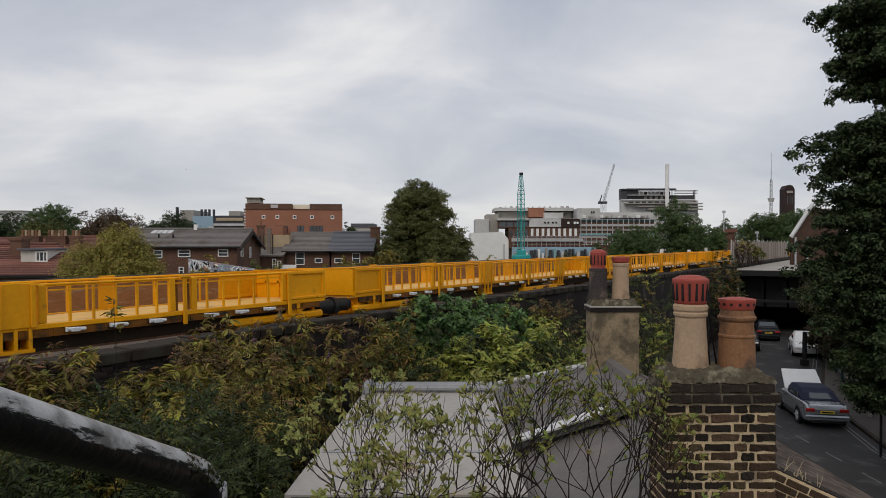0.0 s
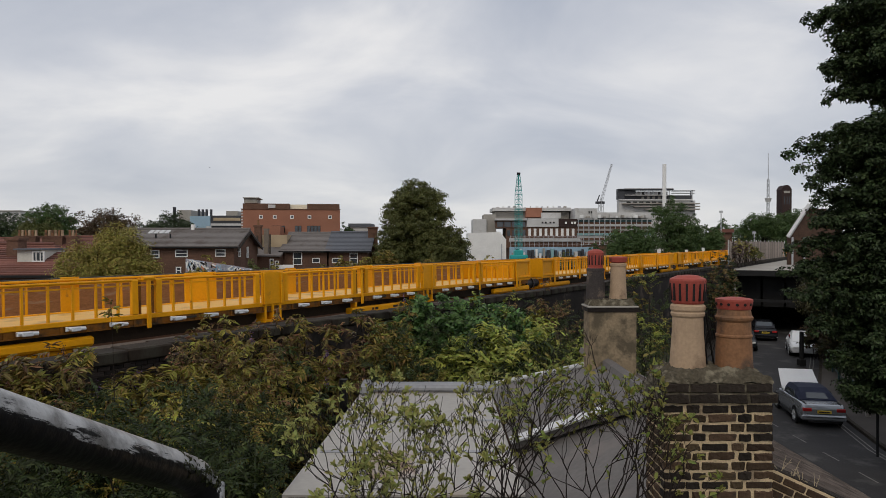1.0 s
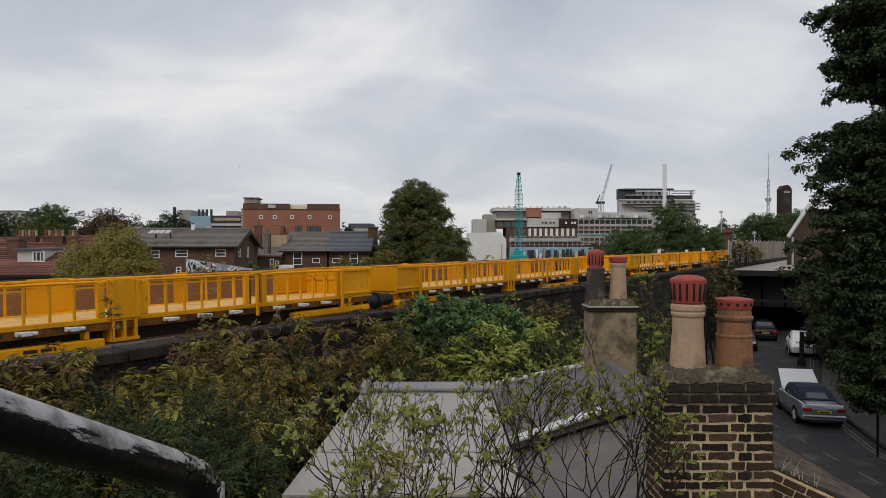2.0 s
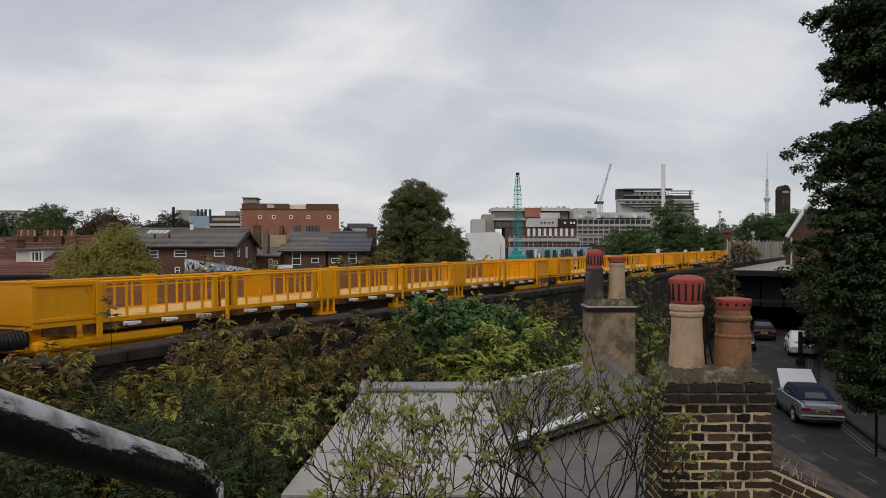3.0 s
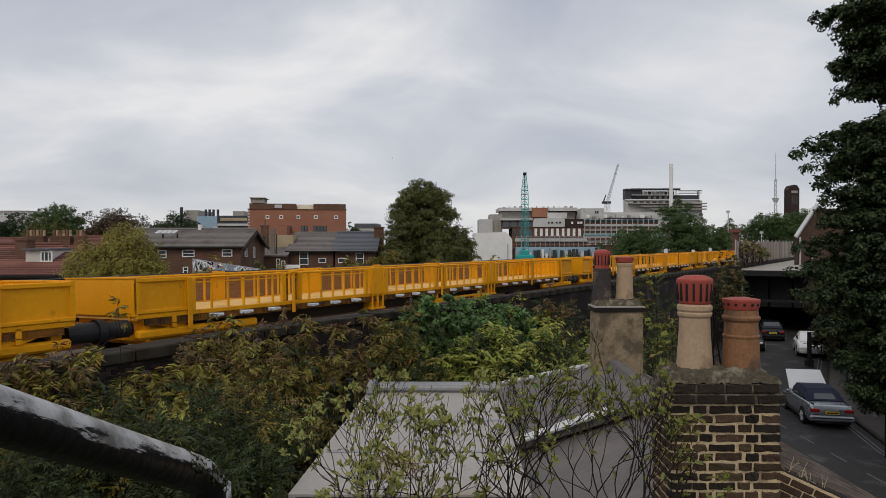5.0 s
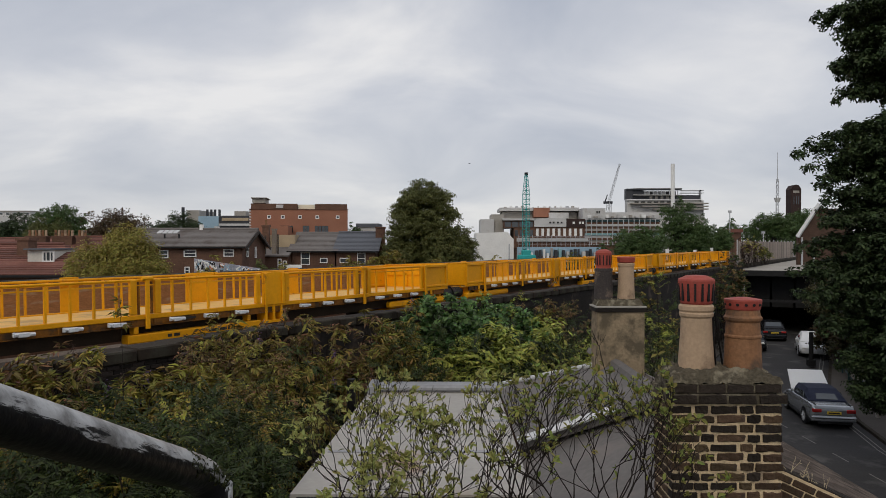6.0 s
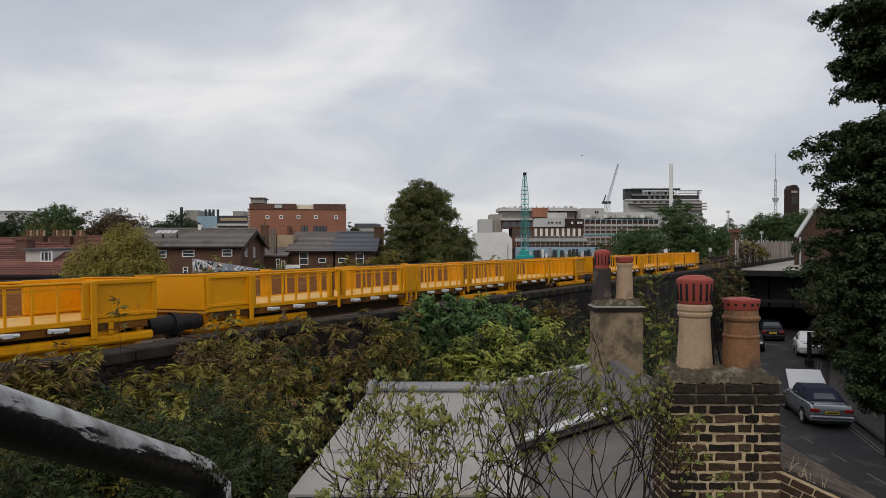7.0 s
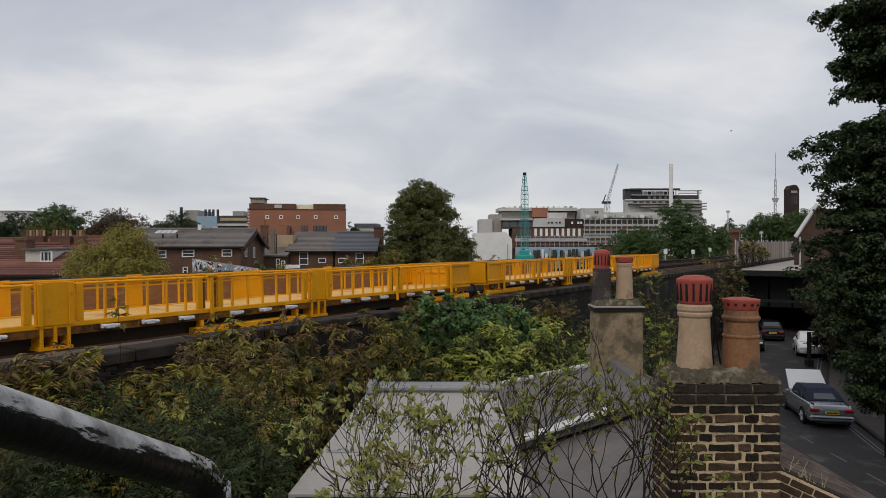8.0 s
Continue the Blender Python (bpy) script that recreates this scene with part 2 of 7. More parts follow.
def worn_paint(name):
    """Glossy black paint, rubbed through to pale grey undercoat along the upper side."""
    m = mat(name, (0.008, 0.008, 0.009), rough=0.3, var=0.3, fine=60, bump=0.12, spec=0.25)
    nt = m.node_tree
    N, L = nt.nodes.new, nt.links.new
    b = nt.nodes["Principled BSDF"]
    src = b.inputs["Base Color"].links[0].from_socket
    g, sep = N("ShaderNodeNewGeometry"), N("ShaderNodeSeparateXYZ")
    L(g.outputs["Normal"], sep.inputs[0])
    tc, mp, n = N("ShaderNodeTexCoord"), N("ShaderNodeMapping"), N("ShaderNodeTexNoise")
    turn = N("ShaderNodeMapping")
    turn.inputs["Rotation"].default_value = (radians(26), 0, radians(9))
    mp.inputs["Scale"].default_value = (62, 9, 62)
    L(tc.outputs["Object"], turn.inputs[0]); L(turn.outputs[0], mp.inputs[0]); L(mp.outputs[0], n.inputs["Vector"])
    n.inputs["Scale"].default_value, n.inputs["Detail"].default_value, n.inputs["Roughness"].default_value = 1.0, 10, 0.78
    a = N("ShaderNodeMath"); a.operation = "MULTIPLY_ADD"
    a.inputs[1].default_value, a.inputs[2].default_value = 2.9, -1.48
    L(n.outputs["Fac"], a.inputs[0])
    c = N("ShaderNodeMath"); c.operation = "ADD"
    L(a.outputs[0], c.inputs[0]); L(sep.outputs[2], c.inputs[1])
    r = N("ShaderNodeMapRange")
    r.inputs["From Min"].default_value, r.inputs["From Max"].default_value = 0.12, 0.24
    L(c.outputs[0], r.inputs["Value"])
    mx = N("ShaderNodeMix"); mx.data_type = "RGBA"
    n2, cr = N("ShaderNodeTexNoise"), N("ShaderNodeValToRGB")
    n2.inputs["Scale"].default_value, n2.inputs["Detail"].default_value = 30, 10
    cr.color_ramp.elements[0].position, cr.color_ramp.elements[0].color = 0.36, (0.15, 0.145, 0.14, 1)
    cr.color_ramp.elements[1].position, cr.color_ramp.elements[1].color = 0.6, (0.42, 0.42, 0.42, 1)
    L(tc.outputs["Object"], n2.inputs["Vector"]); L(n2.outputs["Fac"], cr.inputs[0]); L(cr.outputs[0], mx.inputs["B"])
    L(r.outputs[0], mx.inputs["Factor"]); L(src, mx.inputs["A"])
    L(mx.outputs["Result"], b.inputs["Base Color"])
    return m


BLACK_PAINT = worn_paint("chipped_black_paint")
BLACK_PLAIN = mat("plain_black_paint", (0.012, 0.012, 0.013), rough=0.28, var=0.3, fine=60, bump=0.05)
CAR_SILVER = mat("silver_car_paint", (0.40, 0.42, 0.45), rough=0.22, metal=0.7, var=0.04, bump=0)
CAR_BLACK = mat("black_car_paint", (0.012, 0.013, 0.016), rough=0.2, var=0.1, bump=0)
# the white car's paint; on the silver car's bonnet a painted sky reflection
CAR_WHITE_AND_SHEEN = mat("white_paint_and_sky_sheen", (0.75, 0.76, 0.77), rough=0.3, var=0.04, bump=0)
HOOD_BLUE = mat("navy_soft_top", (0.02, 0.025, 0.05), rough=0.85, var=0.2, fine=60)
LAMP_RED = mat("red_tail_lamp", (0.35, 0.02, 0.02), rough=0.2, var=0.1, bump=0)
PLATE = mat("number_plate_yellow", (0.75, 0.55, 0.06), rough=0.4, var=0.05, bump=0)
LEAF_DARK = leaf_mat("leaf_dark", (0.04, 0.062, 0.024), hue=0.02)
LEAF_TREE = leaf_mat("leaf_tree", (0.075, 0.122, 0.04), hue=0.025, var=0.26)
LEAF_OAK = leaf_mat("leaf_oak", (0.115, 0.125, 0.04), hue=0.025, var=0.26)
LEAF_BRONZE = leaf_mat("leaf_bronze", (0.09, 0.06, 0.032), hue=0.03, var=0.26)
LEAF_OLIVE = leaf_mat("leaf_olive", (0.30, 0.27, 0.065), hue=0.04, var=0.26)
LEAF_BUDD = leaf_mat("leaf_buddleia", (0.20, 0.165, 0.037), hue=0.05, var=0.45)
LEAF_BUDD_GREY = leaf_mat("leaf_buddleia_faded", (0.175, 0.122, 0.05), hue=0.06, var=0.5)
LEAF_YELLOW = leaf_mat("leaf_yellowing", (0.27, 0.235, 0.045), hue=0.04, var=0.4)
LEAF_IVY = leaf_mat("leaf_ivy", (0.09, 0.165, 0.05), hue=0.02, rough=0.4)
LEAF_BRIGHT = leaf_mat("leaf_bright", (0.28, 0.31, 0.062), hue=0.03, var=0.35)
LEAF_FERN = leaf_mat("leaf_feathery", (0.038, 0.054, 0.015), hue=0.025)
LEAF_LIME = leaf_mat("leaf_lime", (0.29, 0.30, 0.09), hue=0.03, var=0.25, through=0.35)
LEAF_SPRIG = leaf_mat("leaf_sprig", (0.21, 0.225, 0.055), hue=0.05, var=0.3, through=0.35)
LEAF_MOSS = leaf_mat("moss_green", (0.045, 0.05, 0.018), hue=0.03)
STRAW = mat("dry_straw", (0.48, 0.40, 0.27), rough=0.9, var=0.25, scale=20, fine=80, bump=0.1)
DEADHEAD = leaf_mat("brown_flower_head", (0.09, 0.055, 0.045), hue=0.02)
BLOSSOM = leaf_mat("lilac_blossom", (0.22, 0.13, 0.30), hue=0.02)


GRAFFITI = mat("graffiti_wall", (0.34, 0.36, 0.42), rough=0.8, var=0.6, scale=1.6, fine=6, bump=0.05, stain=(0.55, 0.26, 0.12), stain_amt=0.4, stain_scale=0.8)
FENCE = mat("weathered_fence", (0.28, 0.238, 0.21), rough=0.8, var=0.25, scale=0.6, fine=6, per="object")
CLADWOOD = mat("pale_weatherboard", (0.55, 0.54, 0.50), rough=0.75, var=0.15, scale=1, fine=10)
GARDEN_BRICK = mat("garden_brick", (0.075, 0.045, 0.033), rough=0.9, var=0.35, scale=2, fine=16, bump=0.3)
LEAF_HEDGE = leaf_mat("leaf_hedge", (0.075, 0.07, 0.03), hue=0.04)


# ---- building blocks ----
def box(bm, x0, x1, y0, y1, z0, z1, bev=0.0):
    m = Matrix.Translation(((x0 + x1) / 2, (y0 + y1) / 2, (z0 + z1) / 2)) @ Matrix.Diagonal((abs(x1 - x0), abs(y1 - y0), abs(z1 - z0), 1))
    r = bmesh.ops.create_cube(bm, size=1, matrix=m)
    if bev:
        es = list({e for v in r["verts"] for e in v.link_edges})
        bmesh.ops.bevel(bm, geom=es, offset=bev, segments=1, affect="EDGES")
    return r["verts"]


def rod(bm, a, b, r0, r1=None, seg=8):
    a, b = Vector(a), Vector(b)
    d = b - a
    m = Matrix.Translation((a + b) / 2) @ d.to_track_quat("Z", "Y").to_matrix().to_4x4()
    bmesh.ops.create_cone(bm, cap_ends=True, segments=seg, radius1=r0, radius2=r0 if r1 is None else r1, depth=d.length, matrix=m)


def tube(bm, pts, r, seg=20, steps=6):
    """A round tube swept along points, its bends eased by a spline."""
    p = [Vector(q) for q in pts]
    path = []
    for i in range(len(p) - 1):
        a, b, c, d = p[max(i - 1, 0)], p[i], p[i + 1], p[min(i + 2, len(p) - 1)]
        for k in range(steps):
            t = k / steps
            path.append(0.5 * (2 * b + (c - a) * t + (2 * a - 5 * b + 4 * c - d) * t * t + (3 * b - a - 3 * c + d) * t ** 3))
    path.append(p[-1])
    side = Vector((1, 0, 0))
    rings = []
    for i, q in enumerate(path):
        d = (path[min(i + 1, len(path) - 1)] - path[max(i - 1, 0)]).normalized()
        side = (side - d * side.dot(d)).normalized()
        up = d.cross(side)
        rings.append([bm.verts.new(q + side * r * math.cos(2 * math.pi * k / seg) + up * r * math.sin(2 * math.pi * k / seg)) for k in range(seg)])
    for a, b in zip(rings, rings[1:]):
        for k in range(seg):
            bm.faces.new((a[k], a[(k + 1) % seg], b[(k + 1) % seg], b[k]))


def slab(bm, pts, thick, down=True):
    """A flat polygon given thickness along its normal."""
    vs = [bm.verts.new(p) for p in pts]
    f = bm.faces.new(vs)
    f.normal_update()
    n = f.normal.copy()
    r = bmesh.ops.extrude_face_region(bm, geom=[f])
    off = n * (-thick if down else thick)
    bmesh.ops.translate(bm, verts=[v for v in r["geom"] if isinstance(v, bmesh.types.BMVert)], vec=off)
    bmesh.ops.recalc_face_normals(bm, faces=bm.faces)


def lathe(bm, prof, seg=28, at=(0, 0, 0)):
    """Turns a profile of (radius, height) round the z axis."""
    rings = []
    for r, z in prof:
        rings.append([bm.verts.new((at[0] + r * math.cos(2 * math.pi * i / seg), at[1] + r * math.sin(2 * math.pi * i / seg), at[2] + z)) for i in range(seg)])
    for a, b in zip(rings, rings[1:]):
        for i in range(seg):
            bm.faces.new((a[i], a[(i + 1) % seg], b[(i + 1) % seg], b[i]))
    bm.faces.new(list(reversed(rings[0])))
    bm.faces.new(rings[-1])


def mesh_of(bm, name, material, smooth=False):
    me = bpy.data.meshes.new(name)
    bm.normal_update()
    bm.to_mesh(me)
    bm.free()
    me.materials.append(material)
    if smooth:
        me.polygons.foreach_set("use_smooth", [True] * len(me.polygons))
    return me


def part(name, bm, material, parent, label="", smooth=False):
    ob = new(name, mesh_of(bm, name, material, smooth))
    ob.parent = parent
    if label:
        ob["label"] = label
    return ob


def thing(name, m, label, category, group="", kind=""):
    """An Empty at a thing's base, for its parts."""
    ob = new(name)
    ob.empty_display_size = 0.2
    ob.matrix_world = m
    return tagged(ob, label, category, group, kind)


def solid(name, bm, material, label, category="", kind="", group="", smooth=False, m=None):
    ob = new(name, mesh_of(bm, name, material, smooth))
    if m is not None:
        ob.matrix_world = m
    return tagged(ob, label, category, group, kind)


def boxes(*dims, bev=0.0):
    bm = bmesh.new()
    for d in dims:
        box(bm, *d, bev=bev)
    return bm


def rng_for(seed):
    return np.random.default_rng(seed)


KITE = (((0, 0, 0), (0.45, 0.5, 1), (1, 0, -1), (0.45, -0.5, 1)), (0, 1, 2, 0, 2, 3))
OVAL = (((0, 0, 0), (0.3, 0.42, 0.8), (0.72, 0.44, 0.7), (1, 0, -1), (0.72, -0.44, 0.7), (0.3, -0.42, 0.8), (0.5, 0, -0.1)), (0, 1, 6, 1, 2, 6, 2, 3, 6, 3, 4, 6, 4, 5, 6, 5, 0, 6))


def leaf_mesh(name, pos, nrm, length, width, material, rng, fold=0.25, along=None, shape=KITE):
    """Leaves as folded blades of a shape given by (along, across, lift) corners and triangles. pos, nrm: n x 3."""
    n = len(pos)
    nrm = nrm / np.maximum(np.linalg.norm(nrm, axis=1, keepdims=True), 1e-6)
    r = rng.normal(size=(n, 3)) if along is None else along
    t = r - (r * nrm).sum(1, keepdims=True) * nrm
    t /= np.maximum(np.linalg.norm(t, axis=1, keepdims=True), 1e-6)
    s = np.cross(nrm, t)
    ln = (length * rng.uniform(0.65, 1.3, n))[:, None]
    wd = (width * rng.uniform(0.7, 1.25, n))[:, None]
    corners, tris = shape
    v = np.stack([pos + t * ln * a + s * wd * b + nrm * (fold * wd * c if c >= 0 else ln * 0.18 * c) for a, b, c in corners], axis=1)
    k, m = len(corners), len(tris)
    me = bpy.data.meshes.new(name)
    me.vertices.add(n * k)
    me.vertices.foreach_set("co", v.reshape(-1).astype(np.float32))
    idx = (np.arange(n)[:, None] * k + np.array(tris)[None]).reshape(-1)
    me.loops.add(n * m)
    me.loops.foreach_set("vertex_index", idx.astype(np.int32))
    me.polygons.add(n * m // 3)
    me.polygons.foreach_set("loop_start", (np.arange(n * m // 3) * 3).astype(np.int32))
    me.update(calc_edges=True)
    me.materials.append(material)
    return me


def ball_points(rng, n, shell=0.5):
    p = rng.normal(size=(n, 3))
    p /= np.linalg.norm(p, axis=1, keepdims=True)
    return p * (rng.uniform(shell ** 3, 1, n) ** (1 / 3))[:, None]


def crown_points(rng, blobs, clumps, per, clump_r, flat=0.6, shell=0.55):
    """Leaf places and normals in many small clumps that lie in and on ellipsoid blobs (cx, cy, cz, rx, ry, rz)."""
    blobs = np.array(blobs, float)
    vol = np.prod(blobs[:, 3:], axis=1) ** (2 / 3)
    which = rng.choice(len(blobs), clumps, p=vol / vol.sum())
    d = ball_points(rng, clumps, shell)
    c = blobs[which, :3] + d * blobs[which, 3:] * rng.uniform(0.88, 1.1, (clumps, 1))
    r = clump_r * rng.uniform(0.5, 1.5, clumps)
    q = ball_points(rng, clumps * per, 0.3)
    pos = np.repeat(c, per, 0) + q * np.repeat(r, per)[:, None] * np.array([1, 1, flat])
    nrm = q * 0.6 + np.repeat(d, per, 0) * 0.5 + np.array([0, 0, 0.7]) + rng.normal(size=q.shape) * 0.35
    return pos, nrm, c


def limbs(bm, base, tips, r0, rng, levels=3):
    """A trunk forking to the tips; each limb bends a little."""
    base = Vector(base)
    for tip in tips:
        tip = Vector(tip)
        a, n = base.copy(), 5
        for i in range(n):
            f = (i + 1) / n
            b = base.lerp(tip, f)
            b += Vector(rng.normal(size=3)) * (tip - base).length * 0.03 * (1 if f < 1 else 0)
            rod(bm, a, b, r0 * (1 - i / n) + 0.008, r0 * (1 - f) + 0.006, 6)
            a = b


def tree(name, at, height, trunk_r, blobs, leaf, clumps, per, clump_r, leaf_len, leaf_w, label, seed, category="tree", group="", fork=0.35, shell=0.55):
    """Tapered trunk, limbs and a leaf crown. blobs are relative to the foot."""
    rng = rng_for(seed)
    root = thing(name, Matrix.Translation(at), label, category, group)
    bm = bmesh.new()
    top = Vector((0, 0, height * fork))
    rod(bm, (0, 0, -0.2), top, trunk_r, trunk_r * 0.7, 10)
    pos, nrm, c = crown_points(rng, blobs, clumps, per, clump_r, shell=shell)
    pick = c[rng.choice(len(c), min(14, len(c)), replace=False)]
    limbs(bm, top, pick, trunk_r * 0.45, rng)
    part("trunk", bm, BARK, root, smooth=True)
    ob = new("crown", leaf_mesh("crown", pos, nrm, leaf_len, leaf_w, leaf, rng))
    ob.parent = root
    return root


def unit(v):
    return v / (np.linalg.norm(v, axis=-1, keepdims=True) + 1e-6)


def shoots(rng, n, w, d, h, twigs, pairs, reach, droop, low=0.3):
    """Arching shoots from a foot w x d wide up to an uneven top h, with side twigs that carry leaves in pairs:
    leaf places, their run, their normals, and the shoots' curves."""
    base = np.stack([rng.uniform(-0.28, 0.28, n) * w, rng.uniform(-0.28, 0.28, n) * d, np.zeros(n)], 1)
    ang, rad = rng.uniform(0, 2 * np.pi, n), np.sqrt(rng.uniform(0, 1, n))
    tip = np.stack([np.cos(ang) * rad * w * 0.5, np.sin(ang) * rad * d * 0.5, h * (1 - 0.45 * rad ** 2) * rng.uniform(0.6, 1.05, n)], 1)
    ctrl = base * 0.45 + tip * 0.55
    ctrl[:, 2] = tip[:, 2] * rng.uniform(0.75, 1.12, n)
    t = (low + (1 - low) * rng.uniform(0, 1, (n, twigs)) ** 0.42)[..., None]
    foot = base[:, None] * (1 - t) ** 2 + ctrl[:, None] * 2 * t * (1 - t) + tip[:, None] * t ** 2
    tan = unit(2 * (1 - t) * (ctrl - base)[:, None] + 2 * t * (tip - ctrl)[:, None])
    side = rng.normal(size=foot.shape)
    side = unit(side - (side * tan).sum(2, keepdims=True) * tan)
    way = unit(side + tan * 0.55 + np.array([0, 0, 0.25]))
    ln = reach * rng.uniform(0.55, 1.3, (n, twigs, 1))
    u = np.linspace(0.18, 1, pairs)[None, None, :, None]
    up = np.array([0, 0, 1.0])
    pos = foot[:, :, None] + way[:, :, None] * (ln[:, :, None] * u) - up * droop * ln[:, :, None] * u ** 2
    run = unit(way[:, :, None] - up * 2 * droop * u)
    flat = unit(up + rng.normal(size=(n, twigs, 1, 3)) * 0.4 + way[:, :, None] * 0.35 + np.array([0, -0.3, 0]))
    cross = unit(np.cross(run, np.broadcast_to(flat, run.shape)))
    both = np.stack([run * 0.6 + cross * 0.85, run * 0.6 - cross * 0.85], 3) - up * droop * 0.7
    pos = np.repeat(pos[:, :, :, None], 2, 3)
    nrm = np.repeat(np.broadcast_to(flat, run.shape)[:, :, :, None], 2, 3) + rng.normal(size=pos.shape) * 0.25
    return pos.reshape(-1, 3), both.reshape(-1, 3), nrm.reshape(-1, 3), (base, ctrl, tip)


def shrub(name, at, size, leaf, n, per, leaf_len, leaf_w, label, seed, second=None, droop=0.3, group="", category="shrub", blossom=None, pairs=5, reach=None, shape=KITE):
    """A many-stemmed shrub of size (w, d, h); second: another leaf for some of its shoots; blossom: flower spikes at the tips."""
    rng = rng_for(seed)
    root = thing(name, Matrix.Translation(at), label, category, group)
    twigs = max(2, round(per / (2 * pairs)))
    per = twigs * pairs * 2
    p, al, nr, (base, ctrl, tip) = shoots(rng, n, *size, twigs, pairs, reach or min(leaf_len * 2.2, size[0] * 0.2), droop)
    thick = 0.014 if size[0] > 0.6 else 0.008
    bm = bmesh.new()
    for k in range(0, n, 2):
        a = Vector(base[k]) - Vector((0, 0, 0.15))
        for f in (0.33, 0.66, 1.0):
            b = Vector(base[k] * (1 - f) ** 2 + ctrl[k] * 2 * f * (1 - f) + tip[k] * f * f)
            rod(bm, a, b, thick * (1.15 - f) + 0.003, thick * (0.9 - f * 0.8) + 0.002, 4)
            a = b
    tagged(part("stem_tangle", bm, TWIG, root), kind="stuff")
    cut = n * per if second is None else int(n * (1 - second[1])) * per
    ob = new("foliage", leaf_mesh("foliage", p[:cut], nr[:cut], leaf_len, leaf_w, leaf, rng, along=al[:cut], shape=shape))
    ob.parent = root
    if second is not None and cut < n * per:
        ob = new("faded_foliage", leaf_mesh("faded_foliage", p[cut:], nr[cut:], leaf_len, leaf_w, second[0], rng, along=al[cut:], shape=shape))
        ob.parent = root
    if blossom is not None:
        q = tip[rng.choice(n, max(4, n // 7), replace=False)]
        pts = np.repeat(q, 40, 0) + rng.normal(size=(len(q) * 40, 3)) * np.array([0.02, 0.02, 0.07])
        ob = new("blossom", leaf_mesh("blossom", pts, rng.normal(size=pts.shape), 0.03, 0.02, blossom, rng))
        ob.parent = root
    return root


# ---- the viaduct's own directions: s along the track, l to its far side ----
TRACK = pose(0, 0, 0, 0, 0, 57.3)
RAIL_Z = 5.0


# ---- ground, street ----
def bank(x, y):
    """Height of the overgrown bank between the stair and the viaduct; the street side lies at 0."""
    f = min(max((5.2 + 0.42 * max(y - 18, 0) - x) / 1.5, 0), 1)
    g = min(max((10.9 + 0.8368 * x - 0.5476 * y) / 0.6, 0), 1)
    return 3.0 * (f * f * (3 - 2 * f)) * g


def make_ground():
    xs = sorted({-3000, -1500, -700, -300, -120, -60} | {i * 1.0 for i in range(-34, 40)} | {50, 80, 140, 300, 700, 1500, 3000})
    ys = sorted({-3000, -700, -200, -60, -20} | {i * 1.0 for i in range(-8, 60)} | {70, 90, 140, 250, 500, 1000, 2000, 4000})
    bm = bmesh.new()
    g = [[bm.verts.new((x, y, bank(x, y) + (0.12 * noise.noise((x * 0.7, y * 0.7, 0)) if bank(x, y) > 0.5 else -0.02))) for x in xs] for y in ys]
    for a, b in zip(g, g[1:]):
        for i in range(len(xs) - 1):
            bm.faces.new((a[i], a[i + 1], b[i + 1], b[i]))
    solid("ground", bm, GROUND, "dark soil bank and open ground under the plants", "ground", "structure")


make_ground()
KERB = [(14.9, -10), (15.0, 12), (15.2, 18), (16.0, 25), (17.0, 29), (19.6, 36), (24.6, 45), (29.6, 55), (37, 75), (52, 110)]


def ribbon(bm, off0, off1, z0, z1):
    """A strip along the street's curve between two offsets from the far kerb."""
    pts = []
    for i, p in enumerate(KERB):
        a, b = KERB[max(i - 1, 0)], KERB[min(i + 1, len(KERB) - 1)]
        d = Vector((b[0] - a[0], b[1] - a[1])).normalized()
        nn = Vector((d.y, -d.x))
        pts.append((Vector(p) + nn * off0, Vector(p) + nn * off1))
    rows = []
    for a, b in pts:
        rows.append([bm.verts.new((q.x, q.y, z)) for q, z in ((a, z0), (a, z1), (b, z1), (b, z0))])
    for r, q in zip(rows, rows[1:]):
        for k in range(3):
            bm.faces.new((r[k], q[k], q[k + 1], r[k + 1]))


bm = bmesh.new()
ribbon(bm, -6.4, 0, -0.1, 0.02)
solid("road", bm, ASPHALT, "worn dark asphalt street with patches", "road", "structure")
bm = bmesh.new()
ribbon(bm, 0.0, 0.16, -0.1, 0.14)
solid("kerb", bm, COPING, "grey stone kerb along the street", "kerb", "structure")
bm = bmesh.new()
ribbon(bm, 0.16, 3.2, -0.1, 0.13)
solid("pavement", bm, PAVING, "grey paved footway beside the street", "pavement", "structure")
bm = bmesh.new()
ribbon(bm, -9.6, -6.4, -0.1, 0.13)
solid("footway", bm, PAVING, "grey footway along the houses", "pavement", "structure")
bm = bmesh.new()
ribbon(bm, -0.34, -0.29, 0.0, 0.025)
ribbon(bm, -0.52, -0.47, 0.0, 0.025)
solid("yellow_line", bm, LINE, "faded painted line along the kerb", "road marking", "structure")
bm = bmesh.new()
for s in range(9):
    box(bm, 13.55 + s * 0.03, 13.6 + s * 0.03, 15 + s * 2.2, 16 + s * 2.2, 0.0, 0.026)
solid("lane_dashes", bm, LINE, "faded white lane dashes on asphalt", "road marking", "structure")


